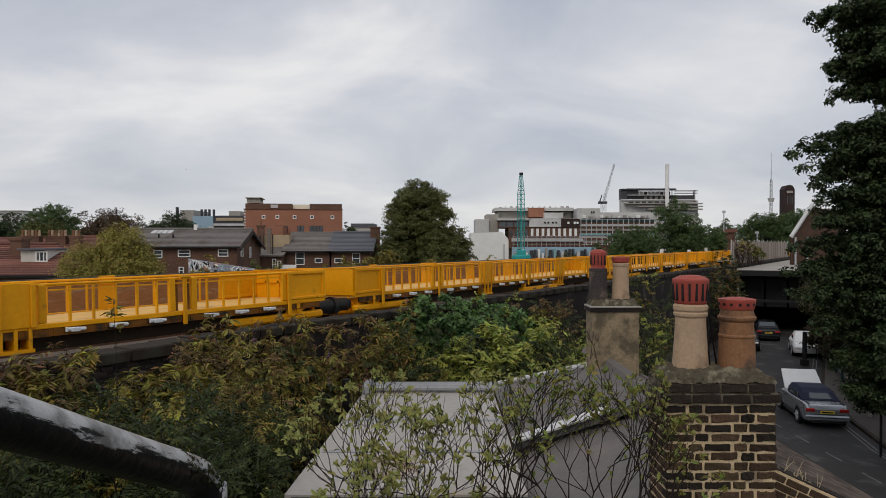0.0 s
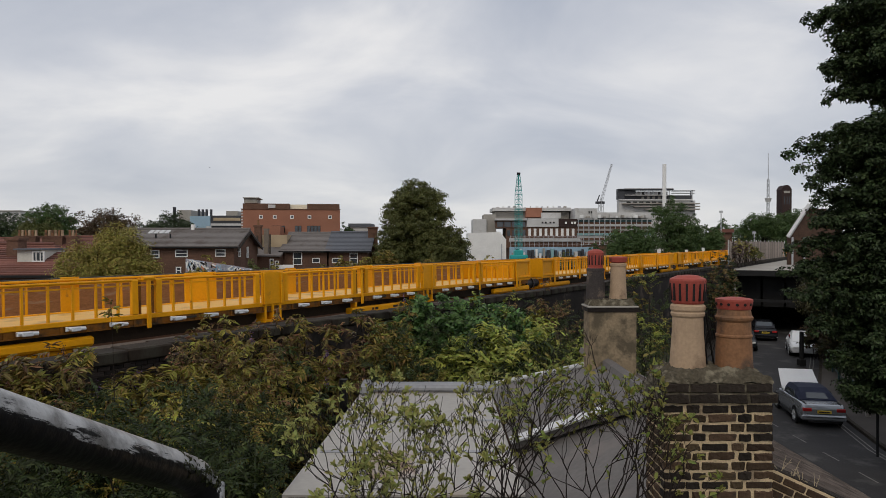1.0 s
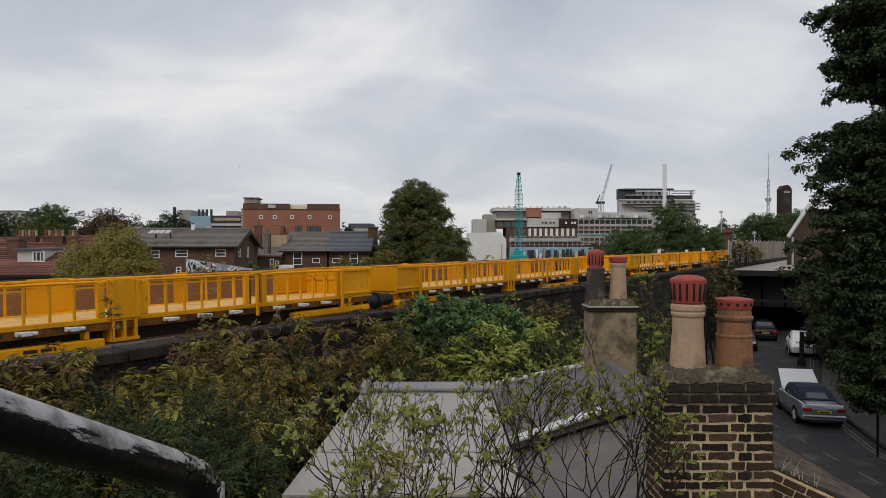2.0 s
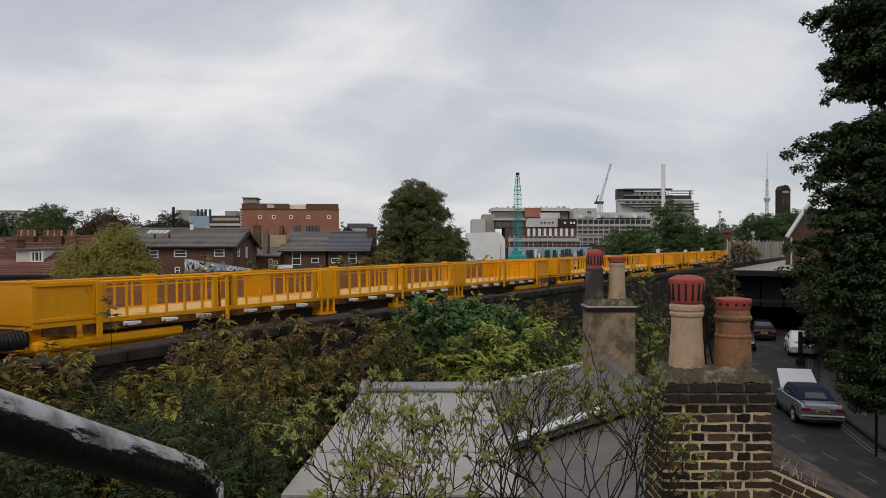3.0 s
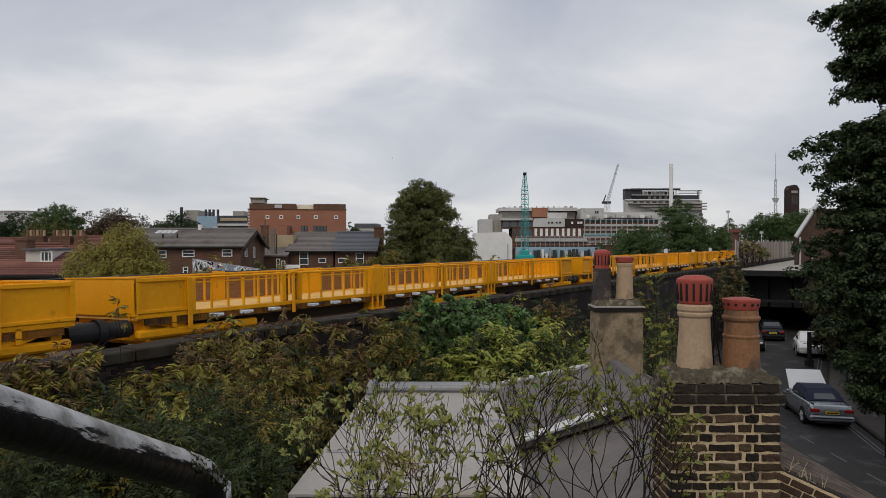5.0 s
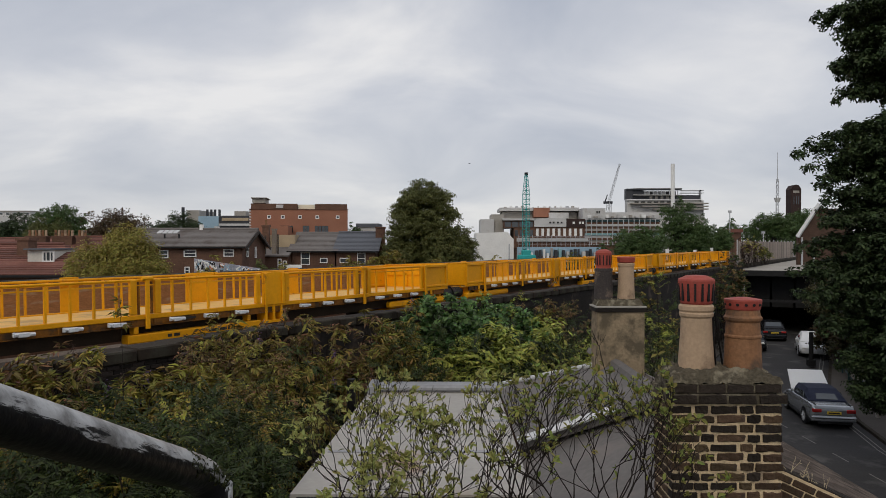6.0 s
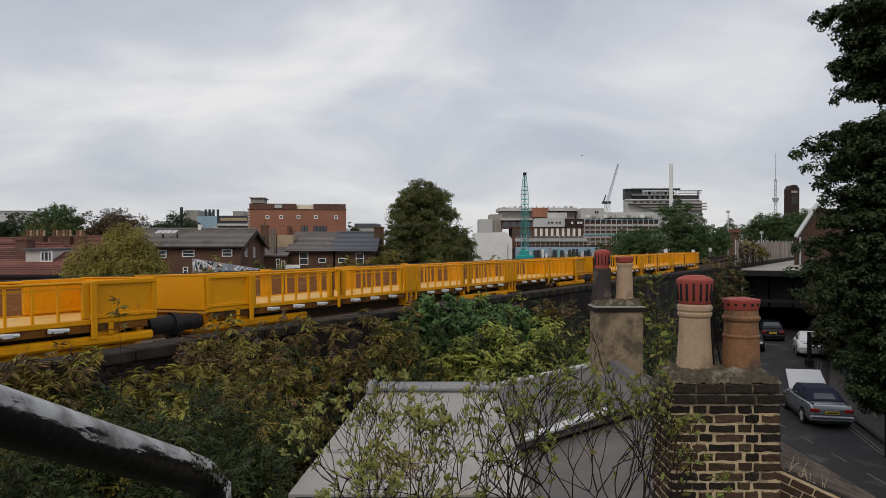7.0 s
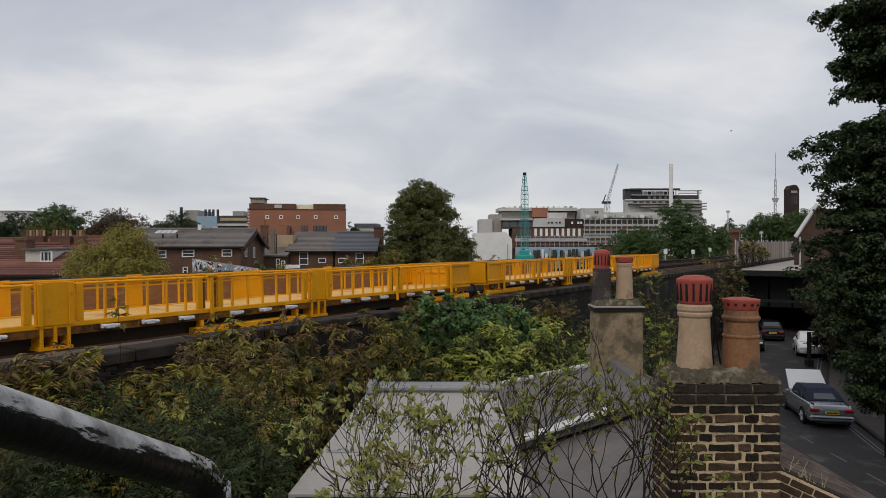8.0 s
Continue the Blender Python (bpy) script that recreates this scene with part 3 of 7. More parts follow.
# ---- viaduct ----
def make_viaduct():
    root = thing("viaduct", TRACK, "sooty brick railway viaduct with ballasted double track", "viaduct", kind="structure")
    part("near_wall", boxes((-40, 260, 11.05, 11.5, -0.5, 5.5)), SOOT_WALL, root, "soot-blackened brick parapet wall")
    part("pier_wall", boxes((-40, 8.35, 10.74, 11.046, -0.5, 5.5)), SOOT_WALL, root, "thicker sooty brick wall section")
    part("fill", boxes((-40, 260, 11.5, 19.6, -0.5, 4.7)), BALLAST, root, "brown stone ballast")
    part("far_wall", boxes((-40, 44, 19.6, 20.0, -0.5, 6.4)), FAR_BRICK, root, "red-brown brick parapet")
    part("low_far_wall", boxes((44.002, 260, 19.6, 20.0, -0.5, 5.62)), GARDEN_BRICK, root, "low dark brick parapet")
    part("far_coping", boxes((-40, 44, 19.5, 20.1, 6.404, 6.5), (44.002, 260, 19.5, 20.1, 5.624, 5.72)), COPING, root)
    part("cable_trough", boxes((-40, 260, 12.0, 12.3, 4.69, 4.86)), CONCRETE, root, "pale concrete cable trough")
    part("cable_run", boxes((30, 260, 16.0, 16.2, 4.69, 4.95)), SLEEPER, root, "dark cable run between the tracks")
    part("stacked_rails", boxes((40, 200, 19.1, 19.45, 4.69, 4.98), (42, 170, 19.2, 19.4, 5.2, 5.38)), SLEEPER, root, "rusty spare rails on brackets")
    for i in range(32):
        part("bracket", boxes((42 + i * 4, 42.12 + i * 4, 19.16, 19.5, 4.984, 5.2)), SLEEPER, root)
    for l in (13.58, 15.02, 17.18, 18.62):
        part("rail", boxes((-40, 260, l - 0.035, l + 0.035, 4.85, 5.0)), RAIL, root)
    me = mesh_of(boxes((-0.125, 0.125, -1.25, 1.25, 4.68, 4.84)), "sleeper", SLEEPER)
    for tr in (14.3, 17.9):
        for i in range(150):
            ob = new("sleeper", me)
            ob.parent = root
            ob.location = (30 + i * 0.75, tr, 0)
    rng = rng_for(5)
    meshes = [mesh_of(boxes((0, w, 10.98, 11.56, 5.504, 5.70 + 0.01 * k), bev=0.025), "coping_stone", COPING) for k, w in enumerate((0.62, 0.74, 0.86))]
    s = -8.0
    for i in range(150):
        k = i % 3
        ob = new("coping_stone", meshes[k])
        ob.parent = root
        ob.location = (s, float(rng.uniform(-0.012, 0.012)) - (0.31 if s < 7.75 else 0.0), float(rng.uniform(-0.012, 0.008)))
        s += (0.62, 0.74, 0.86)[k] + 0.015
    me = mesh_of(boxes((0, 0.212, 11.035, 11.07, 0, 0.062), bev=0.005), "brick", SOOT_BRICK)
    for r in range(14):
        for c in range(21):
            ob = new("brick", me)
            ob.parent = root
            bx = 4.2 + c * 0.226 + (r % 2) * 0.113
            ob.location = (bx, float(rng.uniform(-0.006, 0.006)) - (0.31 if bx < 8.13 else 0.0), 5.42 - r * 0.075)
    return root


viaduct = make_viaduct()


# ---- wagons ----
END, BAY, GUS = 1.39, 3.14, 0.72
WAGON = 2 * END + 6 * BAY + 2 * GUS
PITCH, SPEED, GAIN, FIRST = 24.196, 10.986, 0.0201, 14.281


WIDE, NOSE = 2.7, 0.14


def make_wagon():
    """Bogie wagon, local x along the track from its leading end, y from the near side to the far side, z from the rail top."""
    w = thing("wagon", Matrix.Identity(4), "yellow bogie engineering wagon with open barred sides", "rail wagon", "wagons of the train")
    F, T = 1.0, 1.74
    part("deck", boxes((NOSE + 0.05, WAGON - 0.05, 0.085, WIDE - 0.085, F - 0.09, F)), DECK, w, "pale yellow worn deck")
    for y in (0.3, WIDE - 0.55):
        part("solebar", boxes((0.4, WAGON - 0.3, y, y + 0.25, 0.5, F - 0.094)), UNDER, w, "grimy dark solebar")
    part("floor_frame", boxes((2, WAGON - 2, 0.554, WIDE - 0.554, 0.6, F - 0.1)), UNDER, w)
    cuts, x = [], END
    for k in range(6):
        cuts.append((x, x + BAY))
        x += BAY + (GUS if k in (1, 3) else 0)
    gus = [(END + 2 * BAY, END + 2 * BAY + GUS), (END + 4 * BAY + GUS, END + 4 * BAY + 2 * GUS)]
    for y0, far in ((0.0, False), (WIDE - 0.08, True)):
        part("sill", boxes((NOSE, WAGON, y0, y0 + 0.08, F - 0.07, F + 0.03), bev=0.012), YELLOW, w)
        bm = boxes((NOSE + 0.2, WAGON - 0.2, y0 + 0.025, y0 + 0.07, F - 0.19, F - 0.074))
        for k in range(46):
            px = 0.7 + k * 0.5
            if px < WAGON - 0.6:
                box(bm, px, px + 0.05, y0 + 0.0, y0 + 0.02, F - 0.2, F - 0.076)
        box(bm, NOSE + 0.2, WAGON - 0.2, y0 + 0.0, y0 + 0.07, F - 0.215, F - 0.194)
        part("side_beam", bm, GRIME_SHADE_YELLOW, w, "grimy orange-brown side beam with cleats")
        for k, (a, b) in enumerate(cuts):
            bm = bmesh.new()
            rod(bm, (a, y0 + 0.04, T), (b, y0 + 0.04, T), 0.03, seg=8)
            box(bm, a, b, y0 + 0.02, y0 + 0.06, T - 0.12, T - 0.09)
            part("top_rail", bm, YELLOW, w)
            for i in range(1, 6):
                px = a + 0.18 + (b - a - 0.36) * i / 6
                part("side_post", boxes((px - 0.02, px + 0.02, y0 + 0.015, y0 + 0.065, F + 0.034, T - 0.03)), YELLOW, w)
            if not far:
                for px in (a + (0.28 if k % 2 else 0.12), b - (0.12 if k % 2 else 0.28)):
                    part("end_post", boxes((px - 0.075, px + 0.075, y0 + 0.0, y0 + 0.09, F + 0.034, T + 0.0), bev=0.012), YELLOW, w)
        for (a, b), (c, d) in zip(cuts[0::2], cuts[1::2]):
            if far:
                bm = boxes((b - 0.32, b + 0.11, y0 + 0.1, y0 + 0.14, F - 0.1, T + 0.07), bev=0.01)
            else:
                bm = boxes((b - 0.05, b + 0.05, y0 - 0.06, y0 - 0.014, F - 0.27, T + 0.02), bev=0.012)
                rod(bm, (b - 0.12, y0 - 0.03, T + 0.03), (b + 0.12, y0 - 0.03, T + 0.03), 0.045, seg=8)
                # plates added in the gaps, their dark colour stands in for shade
                for px in (b - 0.17, b + 0.13):
                    part("hinge_plate", boxes((px, px + 0.04, y0 + 0.03, y0 + 0.07, F + 0.034, T - 0.034)), GRIME_SHADE_YELLOW, w, "recessed plate, shade of the gap put in as dark yellow")
            part("stanchion", bm, YELLOW, w)
        for a, b in gus:
            e = 0.16 if far else 0.0
            bm = boxes((a - e, b + e, y0 + (0.1 if far else -0.03), y0 + (0.15 if far else 0.03), F - 0.02, T + 0.05), bev=0.012)
            if not far:
                box(bm, a + 0.03, a + 0.12, y0 - 0.07, y0 - 0.034, F - 0.02, T + 0.02, bev=0.01)
                box(bm, b - 0.12, b - 0.03, y0 - 0.07, y0 - 0.034, F - 0.02, T + 0.02, bev=0.01)
                box(bm, a + 0.05, b - 0.05, y0 - 0.05, y0 + 0.4, F - 0.46, F - 0.40)
                for px in (a + 0.08, (a + b) / 2 - 0.03, b - 0.14):
                    box(bm, px, px + 0.06, y0 - 0.02, y0 + 0.3, F - 0.40, F - 0.024)
            part("gusset_panel", bm, YELLOW, w, "solid yellow side panel with gussets")
        for a, b in ((NOSE, END), (WAGON - END, WAGON)):
            bm = boxes((a + 0.03, b - 0.03, y0 + 0.03, y0 + 0.055, F + 0.034, T - 0.05))
            box(bm, a, b, y0 - 0.02, y0 + 0.09, T - 0.05, T + 0.04, bev=0.012)
            box(bm, a, b, y0 - 0.02, y0 + 0.09, F + 0.036, F + 0.11, bev=0.012)
            for px in (a + 0.05, b - 0.05):
                box(bm, px - 0.05, px + 0.05, y0 - 0.015, y0 + 0.085, F + 0.114, T - 0.054)
            part("side_panel", bm, YELLOW, w)
            if not far:
                inner = b if a == NOSE else a
                bm = boxes((inner - 0.06, inner + 0.06, y0 - 0.065, y0 - 0.022, F - 0.36, T + 0.02), bev=0.01)
                out = 1 if a == NOSE else -1
                box(bm, inner - 0.32 * out, inner - 0.42 * out, y0 + 0.0, y0 + 0.2, F - 0.3, F - 0.02)
                slab(bm, [(inner, y0 + 0.1, F - 0.14), (inner - 0.95 * out, y0 + 0.1, F - 0.14), (inner - 0.4 * out, y0 + 0.1, F - 0.32), (inner, y0 + 0.1, F - 0.32)], 0.05)
                part("bracket", bm, YELLOW, w)
    for x0, s in ((NOSE, 1), (WAGON - 0.06, -1)):
        bm = boxes((x0, x0 + 0.06, 0.0, WIDE, F - 0.02, T + 0.03), bev=0.012)
        box(bm, x0 - 0.02, x0 + 0.08, -0.02, WIDE + 0.02, T + 0.034, T + 0.06)
        xi = x0 + 0.06 if s > 0 else x0 - 0.05
        box(bm, xi, xi + 0.05, 0.1, WIDE - 0.1, F + 0.42, F + 0.48)
        for y in (0.5, 1.0, WIDE - 1.0, WIDE - 0.5):
            box(bm, xi, xi + 0.045, y - 0.03, y + 0.03, F + 0.03, T)
        part("end_wall", bm, YELLOW, w, "yellow end wall with ribs")
        bm = boxes((x0 + 0.25 * s, x0 + 0.35 * s, 0.1, WIDE - 0.1, 0.45, F - 0.1))
        slab(bm, [(x0 + 0.02 * s, 0.35, F - 0.02), (x0 + 1.3 * s, 0.35, F - 0.02), (x0 + 0.5 * s, 0.35, 0.5), (x0 + 0.02 * s, 0.35, 0.5)], 0.06)
        part("headstock", bm, YELLOW, w)
    for k, (a, b) in enumerate(cuts):
        for f in (0.22, 0.5, 0.78):
            px = a + (b - a) * f
            bm = bmesh.new()
            rod(bm, (px - 0.17, -0.05, F - 0.11), (px + 0.19, -0.05, F - 0.13), 0.038, seg=8)
            box(bm, px - 0.10, px + 0.09, -0.1, 0.0, F - 0.17, F - 0.085, bev=0.012)
            box(bm, px - 0.19, px - 0.14, -0.08, -0.02, F - 0.16, F - 0.07, bev=0.01)
            part("latch", bm, BRAND_GREY, w, "white galvanised drop-side latch")
    # bogies under both ends, and the equipment beam amidships
    for x0 in (NOSE + 0.05, WAGON - 3.25):
        bogie = part("bogie", boxes((x0, x0 + 3.2, 0.02, 0.22, 0.50, 0.70), (x0 + 0.3, x0 + 2.9, 0.22, WIDE - 0.224, 0.35, 0.5), (x0, x0 + 3.2, WIDE - 0.22, WIDE - 0.02, 0.50, 0.70), bev=0.05), YELLOW, w, "yellow bogie side frames")
        for ax in (x0 + 0.7, x0 + 2.5):
            for y in (0.62, WIDE - 0.62):
                bm = bmesh.new()
                rod(bm, (ax, y - 0.06, 0.36), (ax, y + 0.06, 0.36), 0.36, seg=20)
                part("wheel", bm, UNDER, bogie, "dark steel rail wheel")
    beam = part("equipment_beam", boxes((11.1, 14.6, -0.02, 0.25, 0.45, 0.63), (11.25, 11.35, 0.0, 0.2, 0.634, 0.8), (14.2, 14.3, 0.0, 0.2, 0.634, 0.8), bev=0.02), YELLOW, w)
    for i, (a, b) in enumerate(((0.9, 1.0), (1.05, 1.2), (1.95, 2.2), (2.26, 2.46), (2.49, 2.54))):
        part("marking", boxes((11.1 + a, 11.1 + b, -0.026, -0.022, 0.51, 0.575)), INK, beam, "plain dark bar of lettering")
    for a, b in cuts[1::2]:
        part("marking", boxes((a + 0.95, a + 1.2, -0.008, -0.004, F - 0.15, F - 0.10)), INK, w, "plain dark bar of lettering")
    bm = bmesh.new()
    y, z = 0.38, 0.74
    prof = [(0.205, -0.12), (0.205, 0.48), (0.25, 0.48), (0.235, 0.66), (0.17, 0.66)]
    for i in range(8):
        prof += [(0.17, 0.70 + i * 0.065), (0.182, 0.715 + i * 0.065), (0.182, 0.735 + i * 0.065), (0.17, 0.75 + i * 0.065)]
    prof += [(0.17, 1.24)]
    lathe(bm, prof, 20)
    bmesh.ops.transform(bm, matrix=Matrix.Translation((WAGON + 0.1, y, z)) @ Matrix.Rotation(radians(90), 4, "Y"), verts=bm.verts)
    hose = bmesh.new()
    rod(hose, (WAGON + 0.95, y - 0.1, z - 0.1), (WAGON + 0.55, y - 0.2, z - 0.32), 0.018, seg=6)
    rod(hose, (WAGON + 0.55, y - 0.2, z - 0.32), (WAGON + 0.3, y - 0.1, z - 0.18), 0.018, seg=6)
    part("coupling_sleeve", bm, RUBBER, w, "black ribbed rubber coupling sleeve")
    part("brake_hose", hose, RUBBER, w, "thin drooping brake hose")
    return w


def wagon_pose(k, t):
    s = FIRST + PITCH * k - SPEED * t - GAIN * t * t - WAGON
    return TRACK @ pose(s, 12.97, RAIL_Z, -1.7)


wagon = make_wagon()
wagon.matrix_world = wagon_pose(0, 0)
WAGONS = [wagon] + [copy_thing(wagon, wagon_pose(k, 0)) for k in range(1, 6)]
for o in [o for o in WAGONS[5].children if o.name.startswith(("coupling_sleeve", "brake_hose"))]:
    bpy.data.objects.remove(o)


# ---- the terrace below: flat roof, pitched roof, chimneys ----
def make_house():
    h = thing("terrace_house", Matrix.Identity(4), "brick terrace house with grey membrane flat roof and slate pitch", "house")
    part("wall", boxes((-1.45, 1.1, 8.1, 13.7, 0, 4.4), (1.1, 5.2, 6.4, 13.7, 0, 4.2)), BROWN_BRICK, h)
    bm = bmesh.new()
    slab(bm, [(-1.83, 8.0, 4.6), (0.98, 8.0, 4.6), (0.98, 13.8, 4.6), (-1.53, 13.8, 4.6)], 0.196)
    part("flat_roof", bm, FELT, h, "pale grey membrane flat roof")
    for y in (9.6, 11.3):
        part("membrane_lap", boxes((-1.62 - 0.05 * (13.8 - y) + 0.16, 0.97, y, y + 0.09, 4.602, 4.612)), LEAD, h)
    part("back_upstand", boxes((-1.36, 1.15, 13.45, 13.85, 4.604, 4.75), bev=0.05), LEAD, h, "lead-grey raised roof edge")
    part("back_drip", boxes((-1.48, 1.15, 13.86, 13.98, 4.5, 4.7), bev=0.02), LEADPALE, h)
    part("upstand_end", boxes((-1.54, -1.37, 13.2, 13.8, 4.604, 4.80), bev=0.03), LEAD, h)
    part("front_fascia", boxes((-1.75, 0.98, 7.9, 7.996, 4.3, 4.57)), DARK, h)
    part("front_ledge", boxes((-1.8, 1.6, 7.4, 7.88, 4.05, 4.2)), LEADPALE, h, "pale eaves ledge")
    k = 0.52

    def pitch(x):
        return 4.64 + k * (x - 1.0)

    bm = bmesh.new()
    slab(bm, [(1.0, 9.9, pitch(1.0)), (2.75, 8.85, pitch(2.75)), (2.75, 11.5, pitch(2.75)), (2.5, 11.75, pitch(2.5)), (1.0, 13.9, pitch(1.0))], 0.10)
    part("inner_pitch", bm, SLATE_PLAIN, h, "grey membrane pitched roof")
    bm = bmesh.new()
    rod(bm, (1.0, 13.9, pitch(1.0) + 0.03), (2.5, 11.78, pitch(2.5) + 0.03), 0.045, seg=8)
    part("verge_edge", bm, LEADPALE, h, "pale metal roof verge")
    bm = bmesh.new()
    slab(bm, [(0.99, 6.5, pitch(1.0) - 0.2), (2.75, 6.5, pitch(2.75) - 0.2), (2.75, 9.6, pitch(2.75) - 0.2), (0.99, 10.4, pitch(1.0) - 0.2)], 0.10)
    part("lower_pitch", bm, SLATE_PLAIN, h, "grey membrane lower pitched roof")
    bm = bmesh.new()
    slab(bm, [(1.0, 9.95, pitch(1.0) + 0.06), (1.0, 9.80, pitch(1.0) + 0.02), (2.2, 9.1, pitch(2.2) + 0.02), (2.2, 9.25, pitch(2.2) + 0.06)], 0.03, False)
    part("flashing", bm, LEADPALE, h, "bright pale metal flashing strip")
    part("gable_wall", boxes((1.02, 2.9, 6.42, 6.6, 3.5, 4.5)), BROWN_BRICK, h)
    bm = bmesh.new()
    slab(bm, [(2.75, 6.4, 5.47), (5.5, 6.4, 4.205), (5.5, 13.6, 4.205), (2.75, 13.6, 5.47)], 0.1)
    part("street_pitch", bm, SLATE_PLAIN, h, "grey slate roof slope towards the street")
    bm = bmesh.new()
    rod(bm, (2.75, 6.4, 5.5), (2.75, 11.4, 5.5), 0.11, seg=8)
    part("ridge_roll", bm, SLATE_PLAIN, h)
    part("gutter", boxes((5.5, 5.62, 6.4, 13.6, 4.1, 4.2)), DARK, h, "dark street gutter")
    # slates in lapped courses on the street slope
    n_row, a0 = 13, math.atan2(1.265, 2.75)
    me = mesh_of(boxes((0, 0.25, 0, 0.25, 0, 0.024), bev=0.004), "slate", SLATE)
    rng = rng_for(31)
    for r in range(n_row):
        f = r / n_row
        for c in range(23):
            o = new("slate", me)
            o.parent = h
            m = Matrix.Translation((5.52 - 2.75 * f, 6.62 + c * 0.26 + (r % 2) * 0.13, 4.21 + 1.265 * f)) @ Matrix.Rotation(a0 - radians(1.6 + rng.uniform(-0.5, 0.5)), 4, "Y") @ Matrix.Rotation(radians(90), 4, "Z")
            o.matrix_local = m
    # raking party wall with bricks under a mortar cap
    bm = bmesh.new()
    slab(bm, [(2.6, 6.28, 5.64), (5.45, 6.28, 4.33), (5.45, 6.28, 3.4), (2.6, 6.28, 3.4)], 0.33, False)
    part("party_wall", bm, MORTAR, h, "raking brick party wall")
    me = mesh_of(boxes((0, 0.215, 0, 0.1, 0, 0.03), bev=0.008), "brick", STOCK_DARK)
    me2 = mesh_of(boxes((0, 0.215, -0.012, 0.05, 0, 0.06), bev=0.007), "brick", STOCK)
    tilt = Matrix.Rotation(math.atan(0.46), 4, "Y")
    for r in range(3):
        for c in range(12):
            x = 2.64 + c * 0.214 + (r % 2) * 0.1
            o = new("brick", me)
            o.parent = h
            o.matrix_local = Matrix.Translation((x, 6.285 + r * 0.112, 5.622 - 0.46 * (x - 2.6))) @ tilt
    for r in range(5):
        for c in range(11):
            x = 2.68 + c * 0.21 + (r % 2) * 0.1
            o = new("brick", me2)
            o.parent = h
            o.matrix_local = Matrix.Translation((x, 6.28, 5.622 - 0.46 * (x - 2.6) - 0.075 - r * 0.078)) @ tilt
    return h


house = make_house()


sh = thing("board", Matrix.Translation((-0.90, 8.5, 4.613)) @ Matrix.Rotation(radians(4), 4, "Z"), "brown weathered sheet lying on the flat roof", "board")
part("sheet", boxes((0, 0.60, 0, 1.15, 0, 0.012), bev=0.004), OLD_BOARD, sh)


def pot(name, at, prof, mt, label, cap, cap_mt, slots=0, slot_z=(0, 0), slot_r=0.13, holes=0):
    p = thing(name, Matrix.Translation(at), label, "chimney pot", "chimney pots")
    bm = bmesh.new()
    lathe(bm, prof)
    part("clay_body", bm, mt, p, smooth=False)
    bm = bmesh.new()
    lathe(bm, cap)
    c = part("cap", bm, cap_mt, p, "red terracotta cap")
    for i in range(slots):
        a = 2 * math.pi * i / slots
        bm = bmesh.new()
        box(bm, slot_r - 0.014, slot_r + 0.01, -0.008, 0.008, *slot_z)
        o = part("slot", bm, DARK, c, "dark vent slot")
        o.matrix_local = Matrix.Rotation(a, 4, "Z")
    for i in range(holes):
        a = 2 * math.pi * i / holes
        bm = bmesh.new()
        rod(bm, (slot_r - 0.02, 0, slot_z[0]), (slot_r + 0.006, 0, slot_z[0]), 0.012, seg=8)
        o = part("vent_hole", bm, DARK, c)
        o.matrix_local = Matrix.Rotation(a, 4, "Z")
    return p


